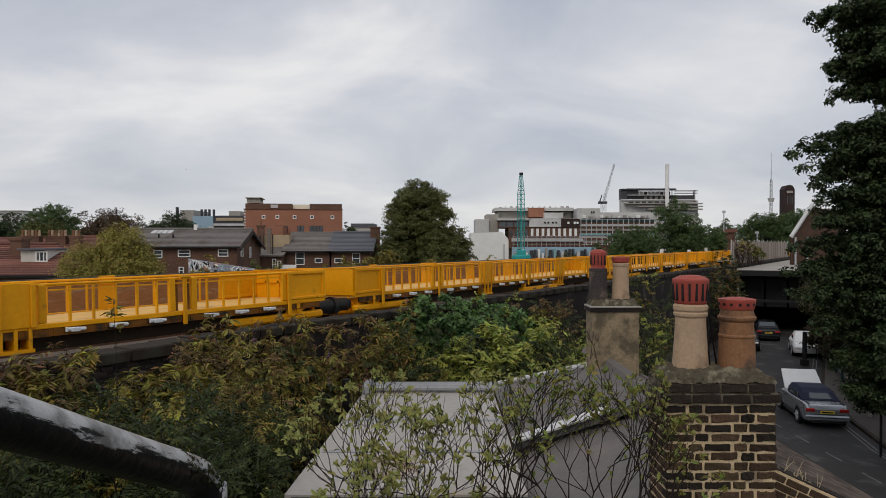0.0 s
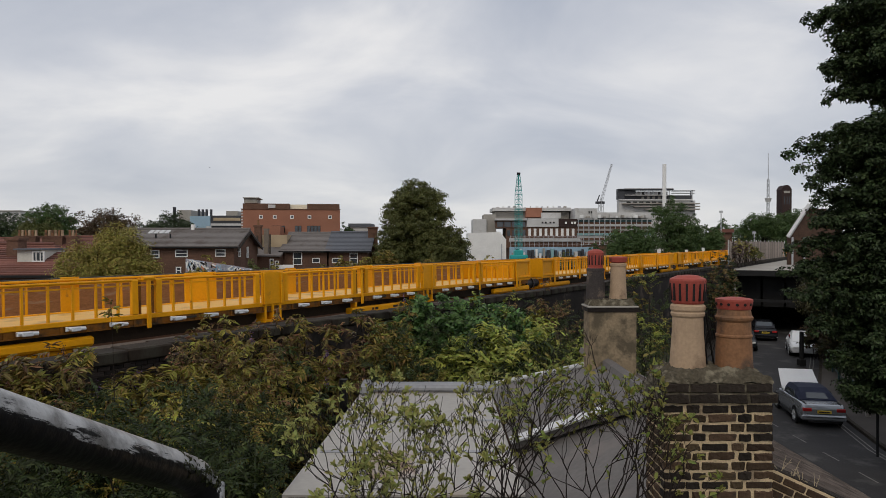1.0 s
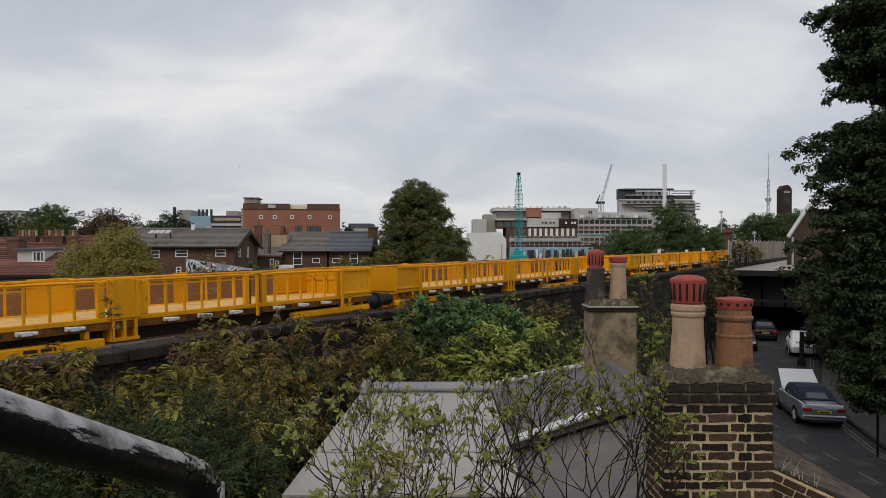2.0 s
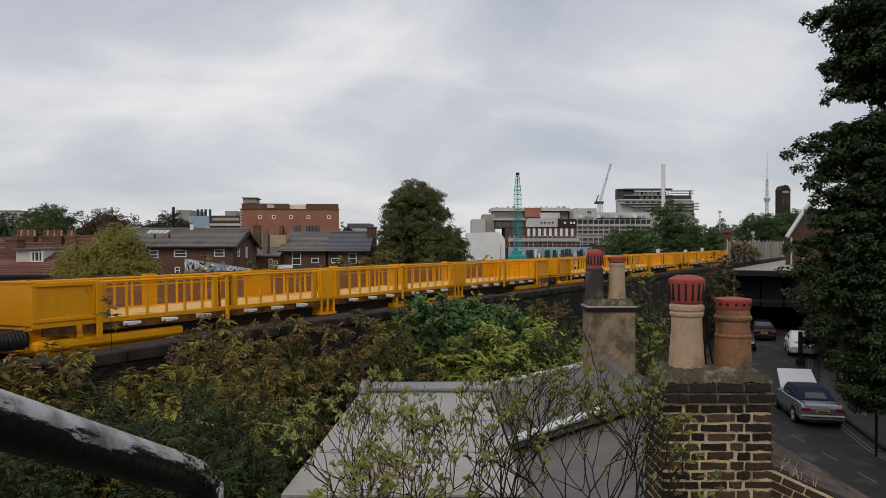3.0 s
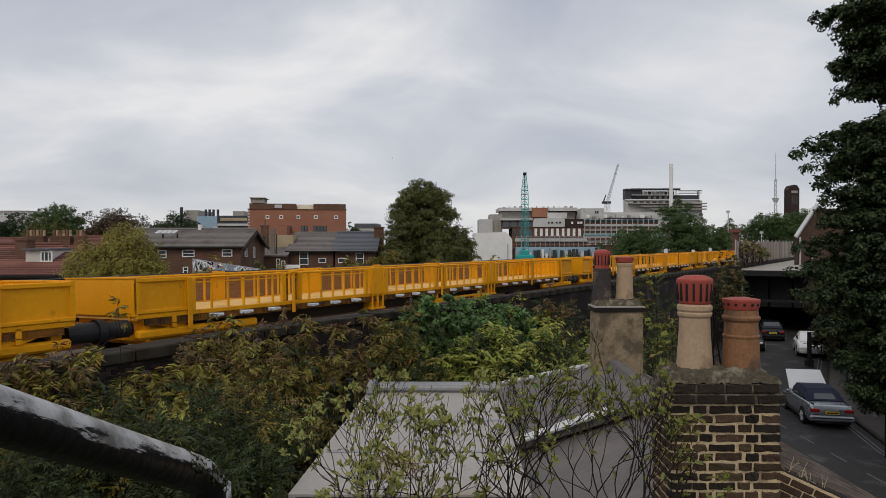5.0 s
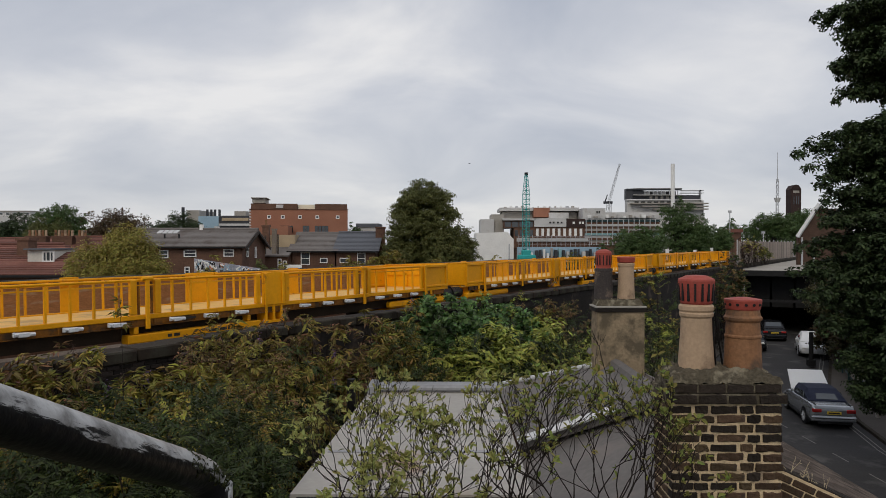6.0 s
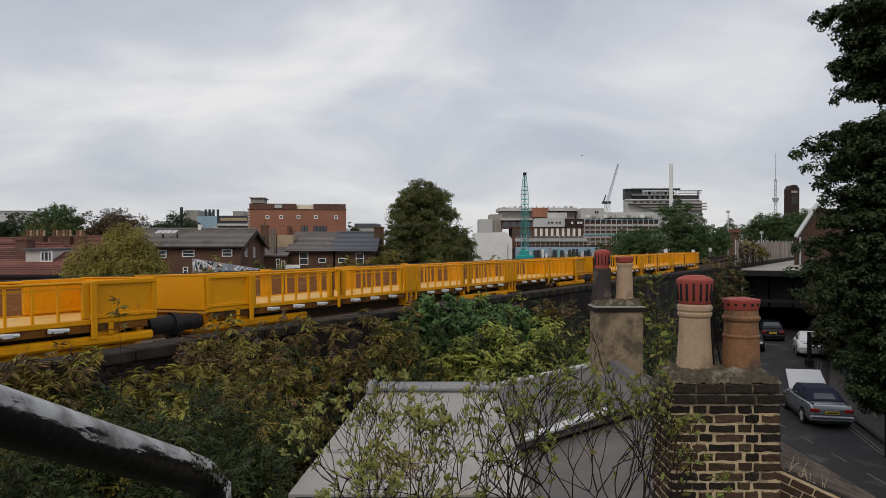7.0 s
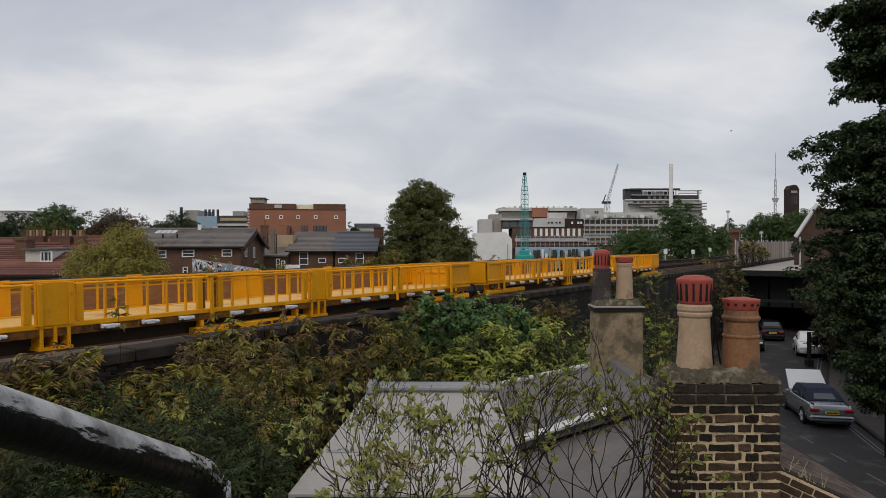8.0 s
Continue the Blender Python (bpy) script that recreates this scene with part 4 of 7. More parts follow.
def make_stack():
    """The near brick stack: courses of bricks over a mortar core, corbelled top and flaunching."""
    x0, x1, y0, y1 = 1.755, 2.63, 5.46, 5.95
    st = thing("chimney_stack", Matrix.Translation((x0, y0, 0)), "weathered stock-brick chimney stack with pale lime mortar", "chimney")
    W, Dp = x1 - x0, y1 - y0
    top = 6.24
    part("core", boxes((0.012, W - 0.012, 0.012, Dp - 0.012, 3.0, top + 0.05)), MORTAR, st, "pale lime mortar joints")
    rng = rng_for(11)
    lens = {}

    def brick(name, x, y, z, dx, dy, dz, mt):
        key = (round(dx, 3), round(dy, 3), dz, mt.name, int(rng.integers(3)))
        if key not in lens:
            bm = boxes((0.002, dx - 0.002, 0, dy, 0, dz))
            bmesh.ops.subdivide_edges(bm, edges=[e for e in bm.edges if e.calc_length() > max(dx, dy) - 0.02], cuts=3)
            bmesh.ops.bevel(bm, geom=[e for e in bm.edges if e.calc_face_angle(0) > 1], offset=0.006, segments=1, affect="EDGES")
            for v in bm.verts:
                v.co += Vector(rng.normal(size=3)) * 0.0032
            lens[key] = mesh_of(bm, "brick", mt)
        o = new(name, lens[key])
        o.parent = st
        o.location = (x + rng.uniform(-0.003, 0.003), y + rng.uniform(-0.003, 0.003), z + rng.uniform(-0.002, 0.002))
        o.rotation_euler = (0, radians(rng.uniform(-0.8, 0.8)), radians(rng.uniform(-0.7, 0.7)))

    c = 0
    z = top - 0.075
    while z > 4.9:
        seq = [(0.0, 0.215), (0.235, 0.105), (0.36, 0.215), (0.595, 0.105), (0.72, 0.152)] if c % 2 else [(0.0, 0.165), (0.182, 0.105), (0.305, 0.215), (0.538, 0.105), (0.66, 0.212)]
        for bx, bl in seq:
            mt = STOCK_DARK if c < 1 or rng.random() < 0.25 else STOCK
            brick("brick", bx, 0, z, bl * rng.choice((0.97, 1.0, 1.03)), 0.1, float(rng.choice((0.054, 0.057, 0.060))), mt)
        for bx, bl in ((0.11, 0.16), (0.29, 0.19)):
            brick("brick", W - 0.1, bx, z, 0.1, bl, 0.058, STOCK)
            brick("brick", 0, bx, z, 0.1, bl, 0.058, STOCK)
        z -= 0.0755
        c += 1
    # oversailing courses
    for k, (o, zz) in enumerate(((0.03, top), (0.0, top + 0.078))):
        n = 4
        wl = (W + 2 * o) / n
        part("corbel_bed", boxes((-o + 0.01, W + o - 0.01, -o + 0.01, Dp + o - 0.01, zz + 0.004, zz + 0.076)), FLAUNCH, st)
        for i in range(n):
            brick("brick", -o + i * wl, -o, zz + 0.006, wl - 0.012, 0.1, 0.066, STOCK_DARK)
        for i in range(2):
            brick("brick", W + o - 0.1, -o + 0.11 + i * 0.235, zz + 0.006, 0.1, 0.22, 0.066, STOCK_DARK)
    # rough sloped mortar
    bm = bmesh.new()
    nx, ny = 46, 28
    g = []
    for j in range(ny + 1):
        row = []
        for i in range(nx + 1):
            u, v = i / nx, j / ny
            e = min(u, 1 - u, v, 1 - v) * 2
            hgt = 0.10 * min(1, e * 3.2) ** 0.6 + 0.03 * noise.noise((u * 7, v * 5, 3)) + 0.02 * noise.noise((u * 19, v * 12, 1)) + 0.01 * noise.noise((u * 45, v * 30, 5))
            row.append(bm.verts.new((u * W, v * Dp, top + 0.156 + max(hgt, -0.004))))
        g.append(row)
    for a, b in zip(g, g[1:]):
        for i in range(nx):
            bm.faces.new((a[i], a[i + 1], b[i + 1], b[i]))
    part("flaunching", bm, FLAUNCH, st, "rough mossy mortar flaunching")
    return st


make_stack()
pot("chimney_pot", (2.03, 5.70, 6.475), [(0.148, -0.05), (0.142, 0.05), (0.125, 0.3), (0.121, 0.42), (0.133, 0.435), (0.136, 0.455), (0.128, 0.468), (0.138, 0.485), (0.138, 0.515), (0.122, 0.53)],
    BUFF, "tall buff clay chimney pot with slotted red cap", [(0.12, 0.532), (0.128, 0.545), (0.145, 0.72), (0.14, 0.735), (0.08, 0.762), (0.0, 0.768)], RED_CLAY, 16, (0.56, 0.70), 0.1345)
pot("chimney_pot", (2.41, 5.70, 6.43), [(0.152, -0.05), (0.148, 0.05), (0.138, 0.30), (0.144, 0.31), (0.144, 0.322), (0.134, 0.332), (0.13, 0.43), (0.146, 0.45), (0.15, 0.468), (0.134, 0.485), (0.128, 0.53)],
    BROWN_CLAY, "scorched brown clay chimney pot with low red cap", [(0.132, 0.532), (0.136, 0.545), (0.146, 0.6), (0.144, 0.615), (0.06, 0.628), (0.0, 0.63)], RED_CLAY, holes=14, slot_z=(0.575, 0), slot_r=0.14)


STONE_CAP = mat("weathered_cap_stone", (0.22, 0.185, 0.14), rough=0.9, var=0.35, scale=5, fine=30, stain=(0.09, 0.08, 0.06), stain_amt=0.45, stain_scale=6)


def make_far_stack():
    x0, x1, y0, y1 = 2.44, 3.22, 11.4, 11.85
    st = thing("chimney_stack", Matrix.Translation((x0, y0, 0)), "stained rendered chimney stack with projecting cap", "chimney")
    W, Dp = x1 - x0, y1 - y0
    part("rendered_body", boxes((0, W, 0, Dp, 4.5, 6.42), bev=0.01), RENDERED, st)
    part("necking", boxes((-0.025, W + 0.025, -0.025, Dp + 0.025, 6.375, 6.436)), SOOT_BRICK, st, "sooty brick course under the cap")
    part("cap_slab", boxes((-0.032, W + 0.032, -0.032, Dp + 0.032, 6.44, 6.468), bev=0.008), CONCRETE, st, "pale projecting stone cap")
    bm = bmesh.new()
    g = [[bm.verts.new((W * a / 20, Dp * b / 10, 6.474 + (0.0 if a in (0, 20) or b in (0, 10) else 0.09 + 0.05 * noise.noise((a * 0.7, b * 0.9, 2))))) for a in range(21)] for b in range(11)]
    for r, q in zip(g, g[1:]):
        for a in range(20):
            bm.faces.new((r[a], r[a + 1], q[a + 1], q[a]))
    part("flaunching", bm, FLAUNCH, st)
    return st


make_far_stack()
br = thing("pot_brace", Matrix.Translation((2.245, 5.75, 6.48)), "thin black iron brace and cable between the chimney pots", "brace")
for a, b in (((-0.06, 0, 0.0), (-0.055, 0, 0.45)), ((0.03, 0.02, 0.0), (-0.05, 0.0, 0.45)), ((-0.03, 0.02, 0.0), (-0.062, 0.0, 0.3))):
    bm = bmesh.new()
    rod(bm, a, b, 0.009, seg=6)
    part("rod", bm, BLACK_PLAIN, br)

vp = thing("vent_pipe", Matrix.Translation((-1.87, 13.4, 2.5)), "short black vent pipe beside the flat roof", "pipe")
bm = bmesh.new()
rod(bm, (0, 0, -0.2), (0, 0, 4.88-2.5), 0.085, seg=14)
part("pipe", bm, BLACK_PLAIN, vp)
pot("chimney_pot", (2.61, 11.7, 6.60), [(0.16, -0.03), (0.155, 0.05), (0.145, 0.42), (0.15, 0.44), (0.15, 0.47), (0.14, 0.48)], BLACK_CLAY, "soot-blackened clay chimney pot with slotted red cap",
    [(0.125, 0.482), (0.12, 0.5), (0.135, 0.74), (0.12, 0.77), (0.05, 0.80), (0.0, 0.8)], RED_CLAY, 14, (0.54, 0.7), 0.126)
pot("chimney_pot", (2.99, 11.7, 6.60), [(0.15, -0.03), (0.14, 0.05), (0.125, 0.5), (0.135, 0.52), (0.14, 0.56), (0.13, 0.57)], BUFF, "smooth buff clay chimney pot with red cap",
    [(0.12, 0.575), (0.14, 0.585), (0.15, 0.66), (0.14, 0.675), (0.0, 0.68)], RED_CLAY)


# ---- handrail of the stair ----
def make_handrail():
    h = thing("handrail", Matrix.Translation((-0.471, 0.74, 3.0)), "chipped black painted tubular steel handrail", "handrail")
    pts = [(-0.249, -1.5, 5.048), (0, 0, 4.313), (0.04, 0.241, 4.195), (0.061, 0.372, 4.131), (0.071, 0.408, 4.102), (0.077, 0.421, 4.06), (0.078, 0.423, 3.9), (0.078, 0.423, 2.0), (0.078, 0.423, 0.0)]
    bm = bmesh.new()
    tube(bm, pts, 0.03, 28)
    bmesh.ops.recalc_face_normals(bm, faces=bm.faces)
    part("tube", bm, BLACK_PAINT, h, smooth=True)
    part("foot_plate", boxes((0.0, 0.16, 0.345, 0.505, -0.05, 0.012)), BLACK_PLAIN, h)
    # moss in the bend
    rng = rng_for(3)
    a = rng.uniform(-0.3, 2.4, 700)
    f = rng.uniform(0, 1, 700) ** 0.7
    mid = np.stack([0.05 + 0.024 * f, 0.31 + 0.105 * f, 4.163 - 0.065 * f], 1)
    out = np.stack([np.cos(a), 0 * a, np.sin(a)], 1)
    keep = np.array([noise.noise((float(q) * 3, float(p) * 7, 1)) > 0.0 for q, p in zip(a, f)])
    ob = tagged(new("moss", leaf_mesh("moss", (mid + out * 0.0305)[keep], (out + rng.normal(size=out.shape) * 0.5)[keep], 0.009, 0.004, LEAF_MOSS, rng)), "tufts of dark green moss", kind="stuff")
    ob.parent = h
    return h


make_handrail()


# ---- plants of the bank ----
BUD, BUDG, FERN, IVY, BRI, YEL = LEAF_BUDD, LEAF_BUDD_GREY, LEAF_FERN, LEAF_IVY, LEAF_BRIGHT, LEAF_YELLOW
NARROW = "straggling buddleia with narrow yellowing leaves"
FADED = "faded buddleia thicket with brown flower heads"
FEATHER = "dark green bush with feathery leaves"
SH = [
    # x, y, width, top, leaf, second leaf, label
    (-5.89, 9.48, 1.50, 5.80, BUD, (YEL, 0.25), NARROW),
    (-6.04, 9.46, 1.52, 5.98, BUD, (BUDG, 0.4), NARROW),
    (-5.50, 10.20, 1.52, 5.40, FERN, (BUD, 0.5), FEATHER),
    (-4.41, 11.83, 1.60, 5.62, FERN, (BUDG, 0.5), FADED),
    (-3.88, 13.13, 1.79, 5.97, BUD, (BUDG, 0.4), NARROW),
    (-5.59, 9.50, 2.40, 5.72, BUD, (YEL, 0.35), NARROW),
    (-4.90, 10.50, 2.20, 5.63, BUD, (YEL, 0.45), NARROW),
    (-4.24, 11.00, 2.20, 5.58, BUD, (YEL, 0.45), NARROW),
    (-4.03, 6.50, 2.20, 5.76, FERN, None, FEATHER),
    (-3.98, 7.50, 2.00, 5.86, FERN, None, FEATHER),
    (-3.06, 7.20, 2.00, 5.84, FERN, (YEL, 0.15), FEATHER),
    (-3.21, 9.00, 2.00, 5.68, FERN, (BUD, 0.4), FEATHER),
    (-2.85, 8.20, 1.80, 5.80, FERN, (BRI, 0.12), FEATHER),
    (-2.30, 6.20, 1.60, 5.79, FERN, None, FEATHER),
    (-4.14, 12.19, 1.82, 6.15, BUDG, (BUD, 0.4), FADED),
    (-3.35, 13.79, 2.17, 6.03, BUDG, (BUD, 0.5), FADED),
    (-3.31, 11.50, 2.20, 5.81, BUDG, (BUD, 0.45), FADED),
    (-3.00, 10.20, 2.00, 5.72, FERN, (BUD, 0.35), FEATHER),
    (-2.58, 14.50, 2.30, 6.00, BUD, (BUDG, 0.4), FADED),
    (-1.63, 15.00, 2.50, 6.07, BUD, (BUDG, 0.35), NARROW),
    (-2.95, 12.50, 2.20, 5.60, BUD, (FERN, 0.5), NARROW),
    (-0.55, 17.50, 2.60, 6.06, IVY, (FERN, 0.15), "glossy dark ivy mound on the viaduct wall"),
    (0.39, 18.50, 2.80, 6.25, IVY, (FERN, 0.15), "glossy dark ivy mound on the viaduct wall"),
    (1.52, 19.50, 2.80, 6.06, IVY, (BRI, 0.25), "glossy dark ivy mound on the viaduct wall"),
    (-1.01, 14.80, 2.20, 5.56, FERN, (BUD, 0.4), "leafy green elder thicket"),
    (0.08, 16.00, 2.60, 5.56, FERN, (BRI, 0.3), "leafy green elder thicket"),
    (0.98, 15.80, 2.20, 5.46, BRI, (FERN, 0.35), "bright green sycamore saplings"),
    (2.15, 17.00, 2.60, 5.65, BRI, (FERN, 0.4), "bright green sycamore saplings"),
    (2.83, 21.00, 2.80, 5.85, FERN, (BUDG, 0.5), "mixed green and brown thicket beside the wall"),
    (4.41, 24.00, 3.00, 5.37, FERN, (BUDG, 0.3), "mixed green and brown thicket beside the wall"),
    (2.90, 16.50, 2.00, 5.37, FERN, (BRI, 0.3), "leafy green elder thicket"),
    (5.19, 17.00, 1.70, 6.55, FERN, (BRI, 0.35), "climbing green creeper behind the chimneys"),
    (6.75, 24.00, 3.00, 6.39, FERN, (BUD, 0.35), "climbing green creeper behind the chimneys"),
    (18.25, 48.0, 3.2, 6.45, FERN, (BUDG, 0.45), "scrubby bushes growing over the wall"),
    (20.60, 52.0, 2.6, 6.87, BUDG, (FERN, 0.3), "scrubby bare bushes growing over the wall"),
    (22.90, 55.0, 1.6, 6.9, FERN, (BUDG, 0.3), "young green tree on the viaduct edge"),
]
for i, (x, y, w, top, lf, sec, lab) in enumerate(SH):
    z0 = bank(x, y)
    # shoots, leaves on each, leaf length and width, pairs on a twig, twig length, droop
    n, per, ln, wd, prs, rch, dr = ((60, 56, 0.15, 0.04, 4, 0.2, 0.6) if lf is BUD else (62, 70, 0.105, 0.03, 5, 0.2, 0.5) if lf is BUDG else (110, 72, 0.105, 0.09, 4, 0.2, 0.1) if lf is IVY
                                    else (50, 64, 0.15, 0.062, 4, 0.34, 0.15) if lf is BRI else (64, 128, 0.066, 0.026, 8, 0.34, 0.22))
    if y > 30:
        n, per, ln, wd, prs, rch = 60, 50, 0.16, 0.07, 5, 0.3
    shrub("shrub", (x, y, z0), (w * 1.1, w, top - z0), lf, n, per, ln, wd, lab, 40 + i, sec, dr, "bank shrubs",
          blossom=BLOSSOM if lf is BUD and i % 3 == 0 else DEADHEAD if lf is BUDG else None, pairs=prs, reach=rch, shape=OVAL if lf in (IVY, BRI) else KITE)


# ---- sparse young trees before the flat roof ----
LEAF_BITS = {}


def sapling(x, y, crown, seed, label, n_main, leafy, leaf, r0=0.012, fork_z=5.0, split=2.5, reach=0.42):
    """Stems that fork again and again under a domed crown: crown = (half width, half depth, lowest, highest, middle offset)."""
    rng = rng_for(seed)
    z0 = bank(x, y)
    hw, hd, lo, hi, mid = crown
    root = thing("sapling", Matrix.Translation((x, y, z0)), label, "sapling", "saplings by the roof")

    def ceiling_at(px):
        u = min(abs(px - mid) / hw, 1.0)
        return (lo + (hi - lo) * (1 - u ** 2.2)) - z0

    for k in range(n_main):
        bm = bmesh.new()
        pos, along = [], []

        def rosette(a, d, n):
            for _ in range(n):
                v = Vector(rng.normal(size=3)); v.z = abs(v.z) * 0.4
                pos.append(a - d * float(rng.uniform(0, 0.035))); along.append(d * 0.75 + v.normalized() * 0.85)

        def fork(a, d, length, r, level):
            n = 4
            for i in range(n):
                d = (d + Vector(rng.normal(size=3)) * 0.13 + Vector((0, 0, 0.06))).normalized()
                b = a + d * (length / n)
                if b.z > ceiling_at(b.x) or abs(b.x - mid) > hw * 1.1 or abs(b.y) > hd * 1.6:
                    rosette(a, d, int(rng.integers(2, 6)) if rng.random() < leafy else 0)
                    return
                rod(bm, a, b, max(r * (1 - 0.09 * i), 0.0016), max(r * (1 - 0.09 * (i + 1)), 0.0015), 5)
                if level >= 3 and b.z > (lo - z0) * 0.75 and rng.random() < leafy * 0.25:
                    rosette(b, d, 2)
                a = b
            if level >= 6:
                rosette(a, d, int(rng.integers(4, 9)) if rng.random() < leafy else 0)
                return
            for c in range(2 if rng.random() > split - 2 else 3):
                v = Vector(rng.normal(size=3)); v.y *= 0.8; v.z *= 0.35
                fork(a, (d + v.normalized() * rng.uniform(0.35, 0.75)).normalized(), length * rng.uniform(0.7, 0.95), r * 0.68, level + 1)

        f = (k + 0.5 + rng.uniform(-0.3, 0.3)) / n_main * 2 - 1
        top = Vector((mid + f * hw * 0.72, float(rng.uniform(-hd, hd)) * 0.6, fork_z - z0 + float(rng.uniform(-0.15, 0.25))))
        a = base = Vector((f * 0.1, 0, -0.1))
        for i in range(6):
            u = (i + 1) / 6
            b = base.lerp(top, u) + Vector((0, 0, 0.12 * math.sin(u * 3.1))) + Vector(rng.normal(size=3)) * 0.012
            rod(bm, a, b, r0 * (1.5 - 0.5 * u), r0 * (1.42 - 0.5 * u), 6)
            a = b
        fork(a, Vector((f * 0.45, float(rng.uniform(-0.2, 0.2)), 1)).normalized(), reach, r0 * 0.95, 1)
        stem = part("stem", bm, TWIG, root)
        if not pos:
            continue
        # a few of the leaves as pieces of their own, the rest joined
        for q, d in list(zip(pos, along))[:12]:
            bit = LEAF_BITS.get(leaf.name)
            if bit is None:
                bit = LEAF_BITS[leaf.name] = leaf_mesh("leaf", np.zeros((1, 3)), np.array([[0, 0, 1.0]]), 0.048, 0.022, leaf, rng_for(1), along=np.array([[1.0, 0, 0]]), shape=OVAL)
            o = new("leaf", bit)
            o.parent = stem
            o.matrix_local = Matrix.Translation(q) @ Vector(d).to_track_quat("X", "Z").to_matrix().to_4x4()
        p, al = np.array([tuple(v) for v in pos[12:]]), np.array([tuple(v) for v in along[12:]])
        if len(p) == 0:
            continue
        nr = rng.normal(size=p.shape) * 0.6 + np.array([0, -0.25, 0.7])
        ob = tagged(new("foliage", leaf_mesh("foliage", p, nr, 0.045, 0.022, leaf, rng, along=al, shape=OVAL)), kind="stuff")
        ob.parent = stem
    return root


sapling(-0.40, 4.7, (0.70, 0.4, 6.19, 6.62, 0.0), 13, "sparse young shrub with small lime-green leaves", 8, 0.42, LEAF_LIME, r0=0.0095, split=2.35, reach=0.34)
sapling(0.94, 4.5, (0.68, 0.45, 6.15, 6.92, -0.02), 4, "twiggy young shrub with sparse green leaves", 7, 0.34, LEAF_SPRIG, r0=0.012, split=2.4, reach=0.45)
sapling(0.34, 5.0, (0.38, 0.3, 6.12, 6.59, 0.0), 6, "sparse young shrub with small lime-green leaves", 5, 0.36, LEAF_LIME, r0=0.009, split=2.3, reach=0.38)
sapling(1.50, 4.9, (0.2, 0.25, 6.27, 6.74, 0.0), 8, "slender leafy stems climbing beside the brick stack", 6, 0.7, LEAF_SPRIG, r0=0.005, fork_z=5.15, reach=0.44)
# one thin shoot that stands above the rest
shrub("sapling", (-0.35, 6.2, bank(-0.35, 6.2)), (0.26, 0.2, 7.1-3.0), LEAF_LIME, 4, 40, 0.06, 0.028, "single thin leafy shoot above the bank", 9, None, 0.0, "saplings by the roof", "sapling")

# ---- the tall tree by the street ----
# each bough: x and z of its tip and of its root, thickness at both
BOUGHS = [
    (11.62, 14.7, 14.23, 14.85, 0.32, 0.98),
    (12.19, 13.81, 14.23, 13.95, 0.29, 0.80),
    (11.94, 13.02, 14.23, 13.15, 0.34, 1.11),
    (12.12, 12.13, 14.05, 12.34, 0.21, 0.39),
    (10.94, 10.38, 14.23, 11.36, 0.21, 0.68),
    (11.33, 9.91, 14.23, 10.73, 0.21, 0.61),
    (11.51, 9.52, 14.23, 10.2, 0.23, 0.75),
    (11.76, 8.8, 14.23, 9.3, 0.27, 0.89),
    (11.58, 8.2, 14.23, 8.23, 0.29, 0.86),
    (10.98, 7.37, 14.23, 7.34, 0.29, 0.75),
    (10.83, 6.59, 14.23, 6.44, 0.29, 0.82),
    (11.01, 5.87, 14.23, 5.46, 0.29, 0.89),
    (11.62, 4.92, 14.23, 4.3, 0.32, 0.89),
    (12.26, 3.85, 14.23, 3.23, 0.32, 0.86),
    (12.73, 2.87, 14.23, 2.15, 0.29, 0.82),
    (12.62, 15.92, 14.59, 16.63, 0.39, 1.25),
]


def bough_blobs(foot, seed):
    """Layered, drooping boughs as chains of flat blobs that swell towards the trunk."""
    rng = rng_for(seed)
    out = [(1.5, 0, 8, 2.2, 2.2, 2.6), (1.5, 0, 13, 2.2, 2.2, 2.6), (1, 0, 18, 1.8, 1.8, 2.0)]
    for x0, z0, x1, z1, r0, r1 in BOUGHS:
        for k in range(9):
            f = k / 8
            r = r0 + (r1 - r0) * f
            for side in (-1, 1) if k > 2 else (0,):
                out.append((x0 + r + (x1 - x0) * f - foot[0], -0.6 + side * (0.2 + r) + rng.uniform(-0.2, 0.2), z0 + (z1 - z0) * f + 0.12 * math.sin(3 * f) + rng.uniform(-0.1, 0.1), r * 1.25 + 0.1, r * 1.3, r * 0.85))
    return out


tree("street_tree", (16.6, 22.5, 0), 22, 0.38, bough_blobs((16.6, 22.5), 17), LEAF_DARK, 6000, 46, 0.21, 0.13, 0.072, "tall dense dark-green broadleaf street tree", 21, fork=0.3, shell=0.35)

